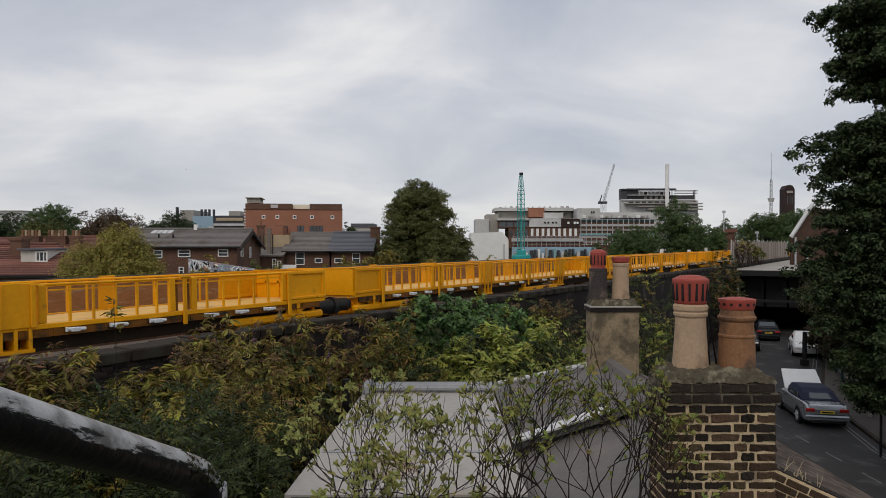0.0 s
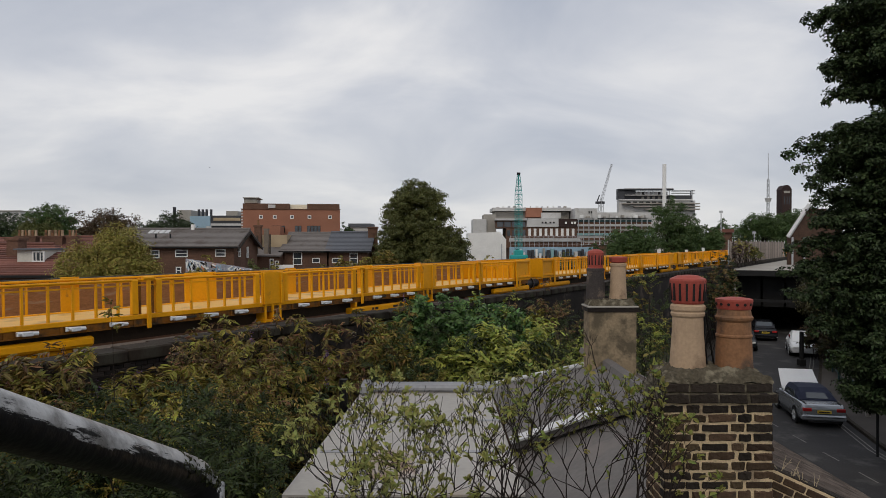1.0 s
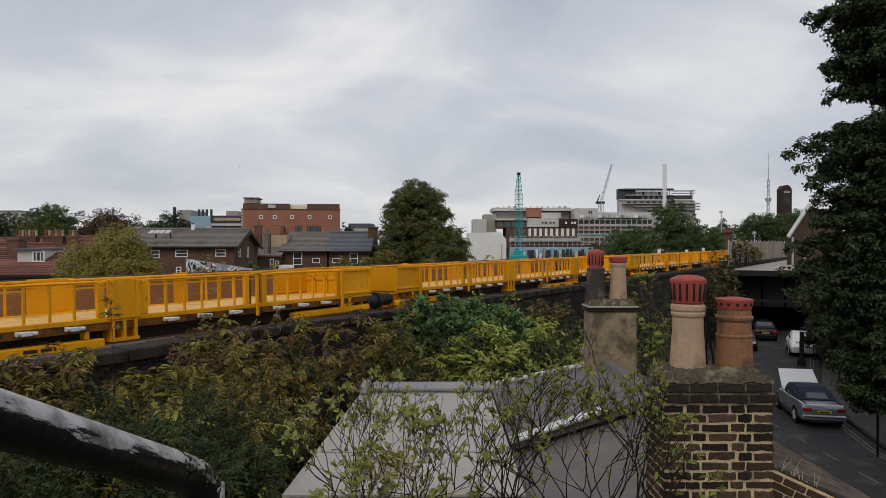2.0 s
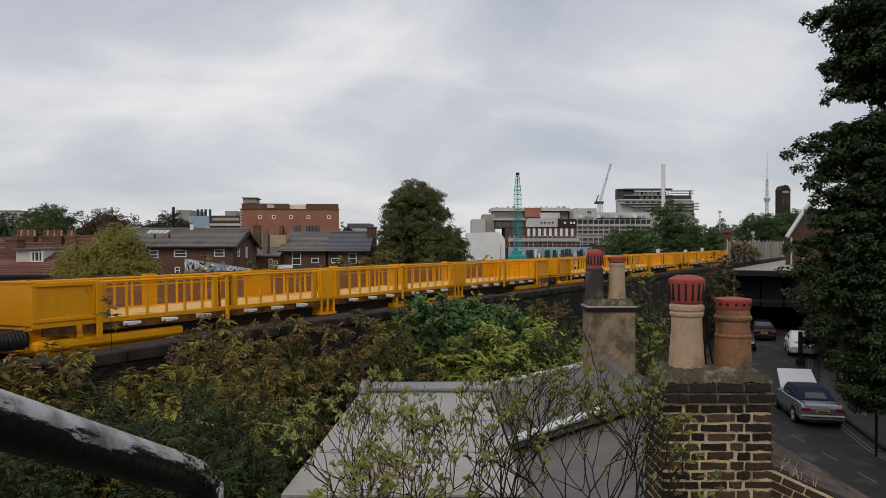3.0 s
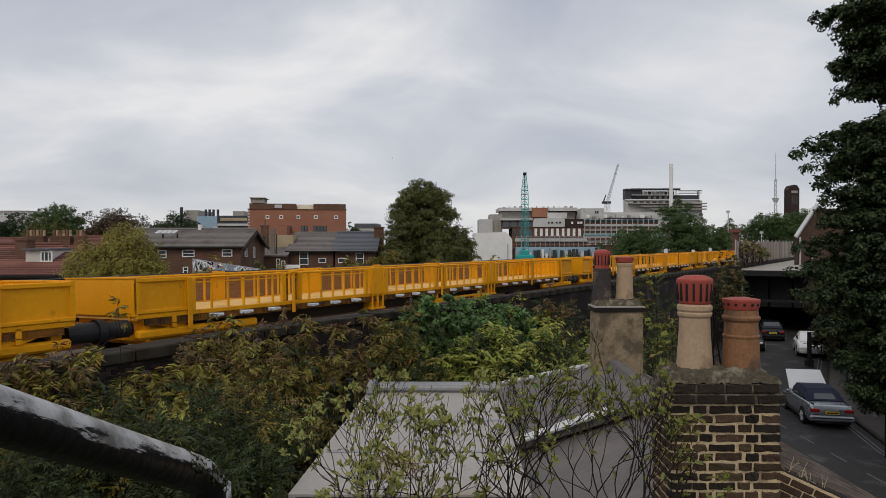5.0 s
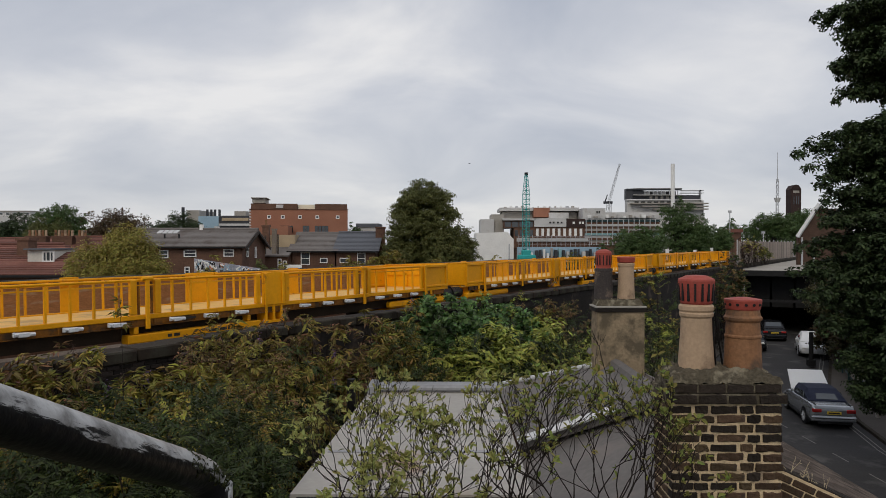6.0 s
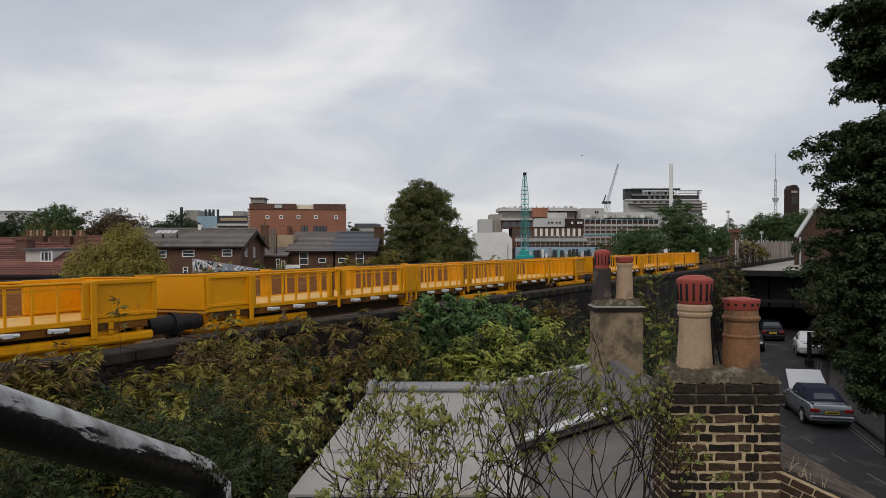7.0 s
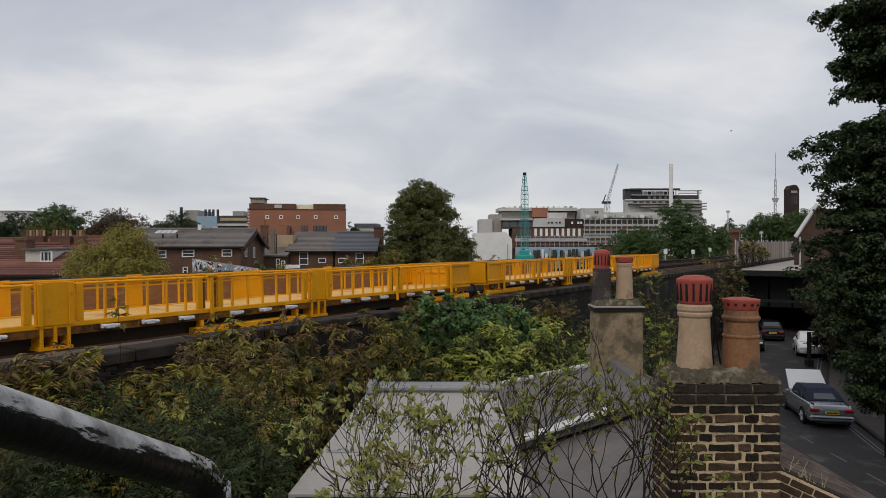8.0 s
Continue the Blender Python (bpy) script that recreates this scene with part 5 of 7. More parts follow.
# ---- trees beyond the viaduct ----
BT = [
    # middle, distance, width, top, kind
    ("tree", -47.44, 85, 7.0, 12.75, LEAF_TREE, "dark green tree in gardens"),
    ("tree", -52.62, 85, 8, 11.50, LEAF_DARK, "dark green tree in gardens"),
    ("tree", -46.92, 80, 5.5, 10.81, LEAF_OAK, "dull green tree in gardens"),
    ("tree", -45.45, 95, 10.5, 12.36, LEAF_BRONZE, "bronze-leaved tree in the gardens"),
    ("tree", -36.81, 95, 8.6, 12.2, LEAF_DARK, "dark broad evergreen tree in the gardens"),
    ("tree", 32.10, 95, 7.0, 14.2, LEAF_TREE, "dense dark green tree beside the line"),
    ("tree", 23.50, 85, 6.4, 9.9, LEAF_TREE, "dense dark green tree beside the line"),
    ("tree", 41.64, 110, 6.4, 10.8, LEAF_TREE, "dense dark green tree beside the line"),
    ("tree", 77.20, 170, 11, 15.37, LEAF_TREE, "distant dark green rounded tree"),
    ("tree", 85.76, 170, 16, 15.65, LEAF_TREE, "distant dark green rounded tree"),
    ("tree", 81.23, 200, 7, 15.30, LEAF_TREE, "distant dark green rounded tree"),
    ("bush", 29.89, 84, 4.5, 5.93, LEAF_OLIVE, "pale dry grass and scrub beside the line"),
    ("bush", 24.45, 76, 3.0, 6.33, LEAF_OAK, "pale dry grass and scrub beside the line"),
    ("tree", -3.67, 48, 3.5, 7.15, LEAF_BUDD, "low green bushes behind the parapet"),
    ("bush", -0.73, 47, 4.5, 6.93, LEAF_BUDD, "low green bushes behind the parapet"),
    ("bush", -6.6, 47, 3.4, 6.75, LEAF_BUDD, "low green bushes behind the parapet"),
    ("bush", -13.72, 41, 2.7, 7.10, LEAF_OLIVE, "small pale green garden bush"),
    ("bush", -11.76, 44, 2.9, 6.75, LEAF_OAK, "small dark green garden bush"),
    ("bush", -10.75, 45, 2.3, 6.55, LEAF_OLIVE, "small pale green garden bush"),
    ("bush", 17.74, 80, 2.6, 8.15, LEAF_TREE, "small dark green bush by the line"),
    ("bush", 12.57, 70, 2.8, 7.10, LEAF_OAK, "small dark green bush by the line"),
    ("bush", 4.54, 65, 2.4, 6.76, LEAF_OLIVE, "thin pale bush before the shed"),
    ("tree", -17.85, 130, 4, 11.83, LEAF_TREE, "distant dark green rounded tree"),
]
for i, (nm, x, y, w, top, lf, lab) in enumerate(BT):
    rng = rng_for(300 + i)
    h = top
    bl = [(0, 0, h * 0.52, w * 0.44, w * 0.44, h * 0.4)]
    for k in range(11):
        a = k * 2.4 + rng.uniform(-0.4, 0.4)
        rr = rng.uniform(0.18, 0.27) * w
        bl.append((math.cos(a) * w * 0.31, math.sin(a) * w * 0.31, h * rng.uniform(0.42, 0.84), rr, rr, rr * 0.9))
    bl.append((0, 0, h * 0.8, w * 0.22, w * 0.22, h * 0.19))
    tree(nm, (x, y, 0), h, 0.2 + h * 0.012, bl, lf, 1100 if w >= 5.4 and nm == "tree" else 800 if nm == "tree" else 280, 27, w * 0.055, w * 0.018 + 0.08, w * 0.013 + 0.05, lab, 500 + i, group="background trees", shell=0.45)

# the round-headed tree: offset, height and half width of each tier
rng = rng_for(60)
dome = []
for dx, z, hw in ((-0.22, 11.71, 1.97), (-0.27, 10.96, 2.59), (-0.18, 9.88, 2.95), (0.09, 8.63, 3.40), (0.31, 7.56, 3.76), (0.40, 6.53, 3.93)):
    dome.append((dx, 0, z, hw * 0.62, hw * 0.62, 0.9))
    for k in range(8):
        a = k * 0.785 + rng.uniform(-0.3, 0.3)
        r = rng.uniform(0.2, 0.42) * hw
        dome.append((dx + math.cos(a) * (hw - r), math.sin(a) * (hw - r), z - 0.3 + rng.uniform(-0.5, 0.5), r, r, r * 0.75))
tree("tree", (-1.7, 55, 0), 12.4, 0.35, dome, LEAF_OAK, 2500, 40, 0.34, 0.16, 0.095, "round-headed dark green tree behind the houses", 500, group="background trees", shell=0.4)

ow, oh = 4.6, 8.43
tree("tree", (-14.16, 30, 0), oh, 0.2, [(0, 0, oh * 0.62, 1.9, 1.7, oh * 0.3), (0.4, -0.2, oh * 0.82, 1.1, 1.0, oh * 0.17), (-1.3, -0.3, oh * 0.7, 0.85, 0.9, oh * 0.2), (1.35, 0, oh * 0.66, 0.75, 0.9, oh * 0.24), (-1.65, 0, oh * 0.52, 0.6, 0.8, oh * 0.2), (1.6, -0.2, oh * 0.48, 0.6, 0.8, oh * 0.2)],
     LEAF_OLIVE, 2300, 34, 0.3, 0.10, 0.05, "yellow-green spreading tree in a back garden", 333, group="background trees")

tree("street_tree", (23.9, 40.5, 0), 8.5, 0.22, [(0, 0, 5.2, 3.0, 2.6, 1.9), (-2.0, -0.5, 4.2, 1.3, 1.3, 1.0), (-1.2, -1.5, 3.4, 1.6, 1.4, 1.0), (1.5, -1.0, 3.6, 2.2, 2.0, 1.6), (0.5, -1.5, 6.2, 2.0, 1.8, 1.4)],
     LEAF_HEDGE, 1300, 40, 0.3, 0.14, 0.08, "low overhanging dull green street tree", 23)
tree("street_tree", (21.2, 28.0, 0), 7.0, 0.18, [(0, 0, 4.0, 2.3, 2.2, 1.7), (-1.0, -0.5, 3.0, 1.2, 1.2, 0.9), (0.6, -1.0, 2.8, 1.6, 1.5, 1.2)],
     LEAF_HEDGE, 1100, 40, 0.28, 0.12, 0.07, "low overhanging dull green street tree", 24)
# thin growth on and before the parapet
for i, (x, y, w, top) in enumerate(((-5.97, 9.88, 0.97, 6.30), (-5.52, 10.55, 1.04, 6.06), (-4.24, 12.94, 1.18, 5.93), (-4.41, 12.37, 0.93, 6.09), (-6.07, 9.71, 0.93, 5.95), (-5.05, 9.50, 0.90, 5.89), (-0.86, 16.50, 1.00, 6.31), (2.95, 19.00, 1.20, 6.36), (-6.01, 9.61, 1.00, 6.19), (-5.63, 10.20, 0.90, 6.10), (-4.35, 12.20, 0.90, 5.92), (-3.98, 12.77, 1.00, 6.11), (-3.58, 13.39, 1.00, 6.09), (-3.05, 14.22, 1.00, 5.87))):
    z0 = bank(x, y)
    shrub("shrub", (x, y, z0), (w, w * 0.7, top - z0), (BUD, BUDG)[i % 2], 20, 50, 0.13, 0.036, "thin straggling buddleia shoots before the parapet", 120 + i, (YEL, 0.3), 0.5, "bank shrubs", blossom=(BLOSSOM, DEADHEAD)[i % 2])


def dry_weed(x, seed):
    """A dead, pale weed rooted on the raking party wall: bent stems with side stalks."""
    rng = rng_for(seed)
    w = thing("dry_weed", Matrix.Translation((x, 6.36, 5.645 - 0.46 * (x - 2.6))), "dead straw-coloured weed on the brick party wall", "weed", "dry weeds")
    for k in range(3):
        bm = bmesh.new()
        a, d = Vector((0, 0, -0.03)), Vector((rng.uniform(-0.5, 0.6), rng.uniform(-0.3, 0.2), 1)).normalized()
        ln = float(rng.uniform(0.07, 0.2))
        for i in range(6):
            b = a + d * (ln / 6)
            rod(bm, a, b, 0.0042 - 0.0005 * i, 0.0038 - 0.0005 * i, 5)
            if i > 1:
                e = b + (d + Vector(rng.normal(size=3)) * 0.7).normalized() * float(rng.uniform(0.015, 0.04))
                rod(bm, b, e, 0.0018, 0.0012, 4)
            a, d = b, (d + Vector((rng.normal() * 0.12, rng.normal() * 0.08, -0.05))).normalized()
        tagged(part("stem", bm, STRAW, w), kind="stuff")


for k, x in enumerate((3.12, 3.22, 3.31, 3.44)):
    dry_weed(x, 140 + k)
# flowering shoot that stands before the parapet
shrub("shrub", (-4.59, 9.6, bank(-4.59, 9.6)), (0.5, 0.4, 6.61-3.0), LEAF_BUDD, 5, 46, 0.12, 0.03, "single tall buddleia shoot with dark flower spike", 91, None, 0.4, "bank shrubs", blossom=DEADHEAD)


# ---- street: cars, shed, railing ----
def loft(bm, secs, n=5):
    """Skin over cross sections (x, half width at the foot, half width at the shoulder, half width on top, z foot, z shoulder, z top)."""
    rows = []
    for x, w0, w1, w2, z0, z1, z2 in secs:
        prof = [(-w0, z0), (-w1, z0 + (z1 - z0) * 0.35), (-w1, z1), (-w2, z2), (w2, z2), (w1, z1), (w1, z0 + (z1 - z0) * 0.35), (w0, z0)]
        rows.append([bm.verts.new((x, y, z)) for y, z in prof])
    for a, b in zip(rows, rows[1:]):
        for i in range(8):
            bm.faces.new((a[i], b[i], b[(i + 1) % 8], a[(i + 1) % 8]))
    bm.faces.new(rows[0])
    bm.faces.new(list(reversed(rows[-1])))
    bmesh.ops.recalc_face_normals(bm, faces=bm.faces)


def car(at, heading, paint, label, roof="hard", bonnet_up=False, top_paint=None, front_lamps=False):
    """A saloon about 4.4 m long, local x from its tail to its nose."""
    c = thing("car", Matrix.Translation(at) @ Matrix.Rotation(radians(90 - heading), 4, "Z"), label, "car", "parked cars")
    bm = bmesh.new()
    loft(bm, [(0.0, 0.72, 0.80, 0.70, 0.42, 0.62, 0.80), (0.12, 0.78, 0.86, 0.76, 0.25, 0.72, 0.93), (0.9, 0.80, 0.88, 0.78, 0.22, 0.76, 0.96), (1.4, 0.80, 0.88, 0.80, 0.22, 0.76, 0.95),
              (2.9, 0.80, 0.88, 0.80, 0.22, 0.74, 0.93), (3.9, 0.80, 0.86, 0.72, 0.22, 0.66, 0.80), (4.3, 0.70, 0.78, 0.62, 0.28, 0.58, 0.68)])
    body = part("body", bm, paint, c)
    bev = body.modifiers.new("round", "BEVEL")
    bev.width, bev.segments, bev.limit_method, bev.angle_limit = 0.05, 3, "ANGLE", radians(20)
    bm = bmesh.new()
    if roof == "soft":
        loft(bm, [(0.75, 0.74, 0.74, 0.66, 0.9, 0.97, 0.99), (1.15, 0.74, 0.72, 0.58, 0.9, 1.1, 1.22), (1.5, 0.74, 0.70, 0.56, 0.9, 1.18, 1.36), (2.2, 0.74, 0.70, 0.56, 0.9, 1.2, 1.38), (2.75, 0.74, 0.70, 0.56, 0.9, 1.15, 1.33), (2.8, 0.74, 0.74, 0.70, 0.9, 0.92, 0.94)])
    else:
        loft(bm, [(0.55, 0.76, 0.76, 0.70, 0.9, 0.95, 0.97), (1.1, 0.76, 0.73, 0.58, 0.9, 1.15, 1.38), (1.5, 0.76, 0.73, 0.58, 0.9, 1.2, 1.44), (2.3, 0.76, 0.73, 0.58, 0.9, 1.2, 1.44), (3.2, 0.76, 0.76, 0.7, 0.88, 0.9, 0.92)])
    top = part("soft_top" if roof == "soft" else "roof", bm, top_paint or paint, c, "navy fabric folding roof" if roof == "soft" else "")
    bev = top.modifiers.new("round", "BEVEL")
    bev.width, bev.segments, bev.limit_method, bev.angle_limit = 0.06, 3, "ANGLE", radians(15)
    bm = bmesh.new()
    if roof == "soft":
        slab(bm, [(0.80, -0.42, 1.035), (0.80, 0.42, 1.035), (1.12, 0.36, 1.215), (1.12, -0.36, 1.215)], 0.03, False)
    else:
        slab(bm, [(0.60, -0.58, 1.0), (0.60, 0.58, 1.0), (1.06, 0.52, 1.37), (1.06, -0.52, 1.37)], 0.025, False)
    part("rear_window", bm, GLASS, c, "dark glass rear window")
    for s in (-1, 1):
        bm = bmesh.new()
        slab(bm, [(1.25, s * 0.745, 0.99), (2.6, s * 0.745, 0.99), (2.35, s * 0.70, 1.2), (1.45, s * 0.70, 1.2)], 0.03, s > 0)
        part("side_window", bm, GLASS, c)
        bm = bmesh.new()
        box(bm, -0.02, 0.10, s * 0.80, s * 0.46, 0.66, 0.80, bev=0.02)
        part("tail_lamp", bm, LAMP_RED, c, "red tail lamp cluster")
        for x in (0.85, 3.45):
            bm = bmesh.new()
            rod(bm, (x, s * 0.68, 0.31), (x, s * 0.895, 0.31), 0.315, seg=22)
            w = part("wheel", bm, RUBBER, c, "black tyre")
            bm = bmesh.new()
            rod(bm, (x, s * 0.88, 0.31), (x, s * 0.905, 0.31), 0.21, seg=16)
            for k in range(5):
                a = 2 * math.pi * k / 5
                rod(bm, (x, s * 0.905, 0.31), (x + 0.2 * math.cos(a), s * 0.91, 0.31 + 0.2 * math.sin(a)), 0.03, seg=5)
            part("rim", bm, STEEL, w, "grey alloy rim")
            bm = bmesh.new()
            rod(bm, (x, s * 0.80, 0.335), (x, s * 0.886, 0.335), 0.375, seg=24)
            part("wheel_arch", bm, DARK, c)
        part("sill", boxes((1.25, 3.05, min(s * 0.80, s * 0.875), max(s * 0.80, s * 0.875), 0.2, 0.29), bev=0.02), RUBBER, c)
        bm = bmesh.new()
        box(bm, 2.55, 2.72, s * 0.88, s * 1.02, 0.93, 1.04, bev=0.03)
        part("door_mirror", bm, paint, c)
        if front_lamps:
            bm = bmesh.new()
            box(bm, 4.1, 4.32, s * 0.72, s * 0.42, 0.56, 0.68, bev=0.03)
            part("headlamp", bm, WHITE, c, "clear headlamp")
    part("number_plate", boxes((-0.035, -0.005, -0.26, 0.26, 0.60, 0.71)), PLATE, c, "yellow rear plate with plain bar")
    part("plate_bar", boxes((-0.041, -0.038, -0.21, 0.21, 0.63, 0.68)), INK, c)
    part("rear_bumper", boxes((-0.07, 0.32, -0.84, 0.84, 0.30, 0.53), bev=0.05), paint, c)
    part("bumper_strip", boxes((-0.085, -0.06, -0.72, 0.72, 0.43, 0.46), bev=0.008), RUBBER, c)
    part("boot_gap", boxes((-0.012, 0.06, -0.66, 0.66, 0.555, 0.57), (0.1, 0.86, -0.655, -0.64, 0.9, 0.975), (0.1, 0.86, 0.64, 0.655, 0.9, 0.975)), DARK, c)
    part("bumper_shadow_gap", boxes((-0.05, 0.2, -0.6, 0.6, 0.22, 0.296)), DARK, c)
    if bonnet_up:
        bm = bmesh.new()
        slab(bm, [(2.95, -0.80, 0.98), (2.95, 0.80, 0.98), (3.85, 0.72, 1.70), (3.85, -0.72, 1.70)], 0.05)
        box(bm, 2.93, 3.0, -0.74, 0.74, 0.93, 1.0)
        # silver bonnet coloured white to stand in for the sky it reflects
        part("bonnet", bm, CAR_WHITE_AND_SHEEN, c, "raised silver bonnet, its sky reflection painted white")
    return c


car((15.51, 28.0, 0.02), 11, CAR_SILVER, "silver convertible with navy soft top and raised bonnet", "soft", True, HOOD_BLUE)
car((24.84, 53, 0.02), 18, CAR_BLACK, "black saloon parked in the dark yard", "hard")
car((22.47, 52, 0.02), 200, CAR_BLACK, "black car parked against the wall", "hard", front_lamps=True)
car((25.5, 49.3, 0.02), 203, CAR_WHITE_AND_SHEEN, "white car parked by the kerb", "hard", front_lamps=True)


def make_shed():
    """Flat-roofed dark garage range beside the viaduct at the street's end, open towards the street."""
    s = thing("garage_range", Matrix.Translation((24.03, 57, 0)) @ Matrix.Rotation(radians(-24), 4, "Z"), "long flat-roofed garage range with dark open front", "garage")
    part("roof_slab", boxes((0, 9.5, 0, 70, 5.0, 5.32), bev=0.03), CONCRETE, s, "pale flat roof slab")
    part("fascia", boxes((-0.05, 9.5, -0.12, -0.004, 4.85, 5.3)), DARK, s)
    part("back_wall", boxes((0.1, 9.4, 12, 12.3, 0, 4.99)), SOOT_WALL, s)
    part("side_wall", boxes((0.0, 0.3, 0.6, 69.5, 0, 4.99)), SOOT_WALL, s)
    part("street_wall", boxes((9.1, 9.4, 2.5, 69.5, 0, 4.99)), SOOT_WALL, s)
    for x in (0.05, 9.2):
        part("post", boxes((x, x + 0.16, 0.02, 0.18, 0, 4.99)), STEEL, s, "grey steel corner post")
    part("lintel", boxes((0.22, 9.18, 0.05, 0.3, 2.75, 2.95)), DARK, s)
    for i in range(5):
        x = 0.5 + i * 1.75
        part("upper_panel", boxes((x, x + 1.6, 2.2, 2.3, 2.2, 4.98)), DARK, s, "dark corrugated panel")
    return s


make_shed()


def street_side():
    # railing, garden wall and post along the footway
    r = thing("railing", Matrix.Translation((0, 0, 0)), "dark green tubular railing along the footway", "railing")
    pts = [(18.9, 31.5), (20.0, 34.2), (21.2, 36.9), (22.4, 39.6)]
    for i, (x, y) in enumerate(pts):
        bm = bmesh.new()
        rod(bm, (x, y, 0.1), (x, y, 1.15), 0.05)
        part("post", bm, TEALDARK, r)
    for z in (0.5, 1.05):
        bm = bmesh.new()
        rod(bm, (*pts[0], z), (*pts[-1], z), 0.035)
        part("rail", bm, TEALDARK, r)
    bm = bmesh.new()
    ribbon(bm, 2.0, 2.25, -0.1, 1.5)
    solid("garden_wall", bm, GARDEN_BRICK, "low dark brick garden wall by the footway", "wall", "structure")
    w = thing("low_wall", Matrix.Translation((19.35, 31.3, 0)) @ Matrix.Rotation(radians(67), 4, "Z"), "low pale rendered wall behind the railing", "wall")
    part("wall", boxes((0, 7.5, 0, 0.2, 0, 0.95)), PALE_WALL, w)
    part("coping", boxes((-0.05, 7.55, -0.04, 0.24, 0.954, 1.02)), CONCRETE, w)
    p = thing("street_sign", Matrix.Translation((15.15, 24, 0.1)), "dark sign post with small white sign", "sign")
    bm = bmesh.new()
    rod(bm, (0, 0, 0), (0, 0, 3.5), 0.045, seg=10)
    part("post", bm, DARK, p)
    part("plate", boxes((-0.32, 0.1, -0.06, -0.046, 3.05, 3.4), bev=0.005), WHITE, p)
    part("sign_bar", boxes((-0.27, 0.05, -0.066, -0.062, 3.18, 3.26)), INK, p, "plain dark bar of lettering")
    p = thing("street_post", Matrix.Translation((21.87, 42, 0.1)), "short thick dark painted steel post at the kerb", "post")
    bm = bmesh.new()
    rod(bm, (0, 0, 0), (0, 0, 2.05), 0.14, 0.12, 14)
    part("column", bm, DARK, p)
    part("base", boxes((-0.2, 0.2, -0.2, 0.2, 0, 0.4), bev=0.03), DARK, p)
    for i, (x, y) in enumerate(((18.2, 29.5), (18.6, 30.8))):
        b = thing("bollard", Matrix.Translation((x, y, 0.1)), "pale short concrete bollard", "bollard", "bollards")
        bm = bmesh.new()
        lathe(bm, [(0.1, 0), (0.1, 0.75), (0.07, 0.85), (0.0, 0.87)], 12)
        part("shaft", bm, CONCRETE, b)


PALE_WALL = mat("pale_render_wall", (0.30, 0.28, 0.24), rough=0.9, var=0.25, scale=2, fine=15)
TEALDARK = mat("dark_green_paint", (0.02, 0.05, 0.055), rough=0.5, var=0.2)
street_side()
for i, (x, y, w, top) in enumerate(((18.7, 20, 3.0, 3.4), (19.4, 24, 3.0, 3.6), (20.9, 28, 3.2, 3.4), (22.6, 31.5, 3.2, 3.2), (24.6, 35.5, 3.2, 3.4), (26.8, 40, 3.4, 3.8), (29.2, 45, 3.6, 4.2), (31.4, 50, 4.0, 4.8), (24.35, 44.2, 2.0, 2.9), (24.1, 41.6, 2.2, 2.7), (23.4, 38.6, 2.0, 2.6), (33.6, 55, 4.0, 5.0))):
    rng = rng_for(700 + i)
    shrub("hedge_shrub", (x, y, 0), (w, w, top), LEAF_HEDGE, 90, 80, 0.2, 0.10, "dense dull green garden shrub behind the wall", 710 + i, (LEAF_BRONZE, 0.3), 0.1, "garden shrubs")


# ---- buildings beyond the viaduct ----
def window(b, x, y, z, w, h, frame_mt=None, bar=True, t=0.06):
    """A framed window on a wall that faces the eye: four frame members, glazing bar and pane."""
    f = thing("window", Matrix.Translation((x, y, z)), "", "")
    for k in ("label", "category", "group", "kind"):
        if k in f:
            del f[k]
    f.parent = b
    fm = frame_mt or WHITE
    bm = boxes((0, w, -0.08, -0.004, 0, t), (0, w, -0.08, -0.004, h - t, h), (0, t, -0.08, -0.004, t, h - t), (w - t, w, -0.08, -0.004, t, h - t))
    if bar:
        box(bm, t, w - t, -0.075, -0.02, h * 0.5 - t * 0.4, h * 0.5 + t * 0.4)
    part("frame", bm, fm, f)
    part("pane", boxes((t, w - t, -0.03, -0.008, t, h - t)), GLASS, f)
    return f


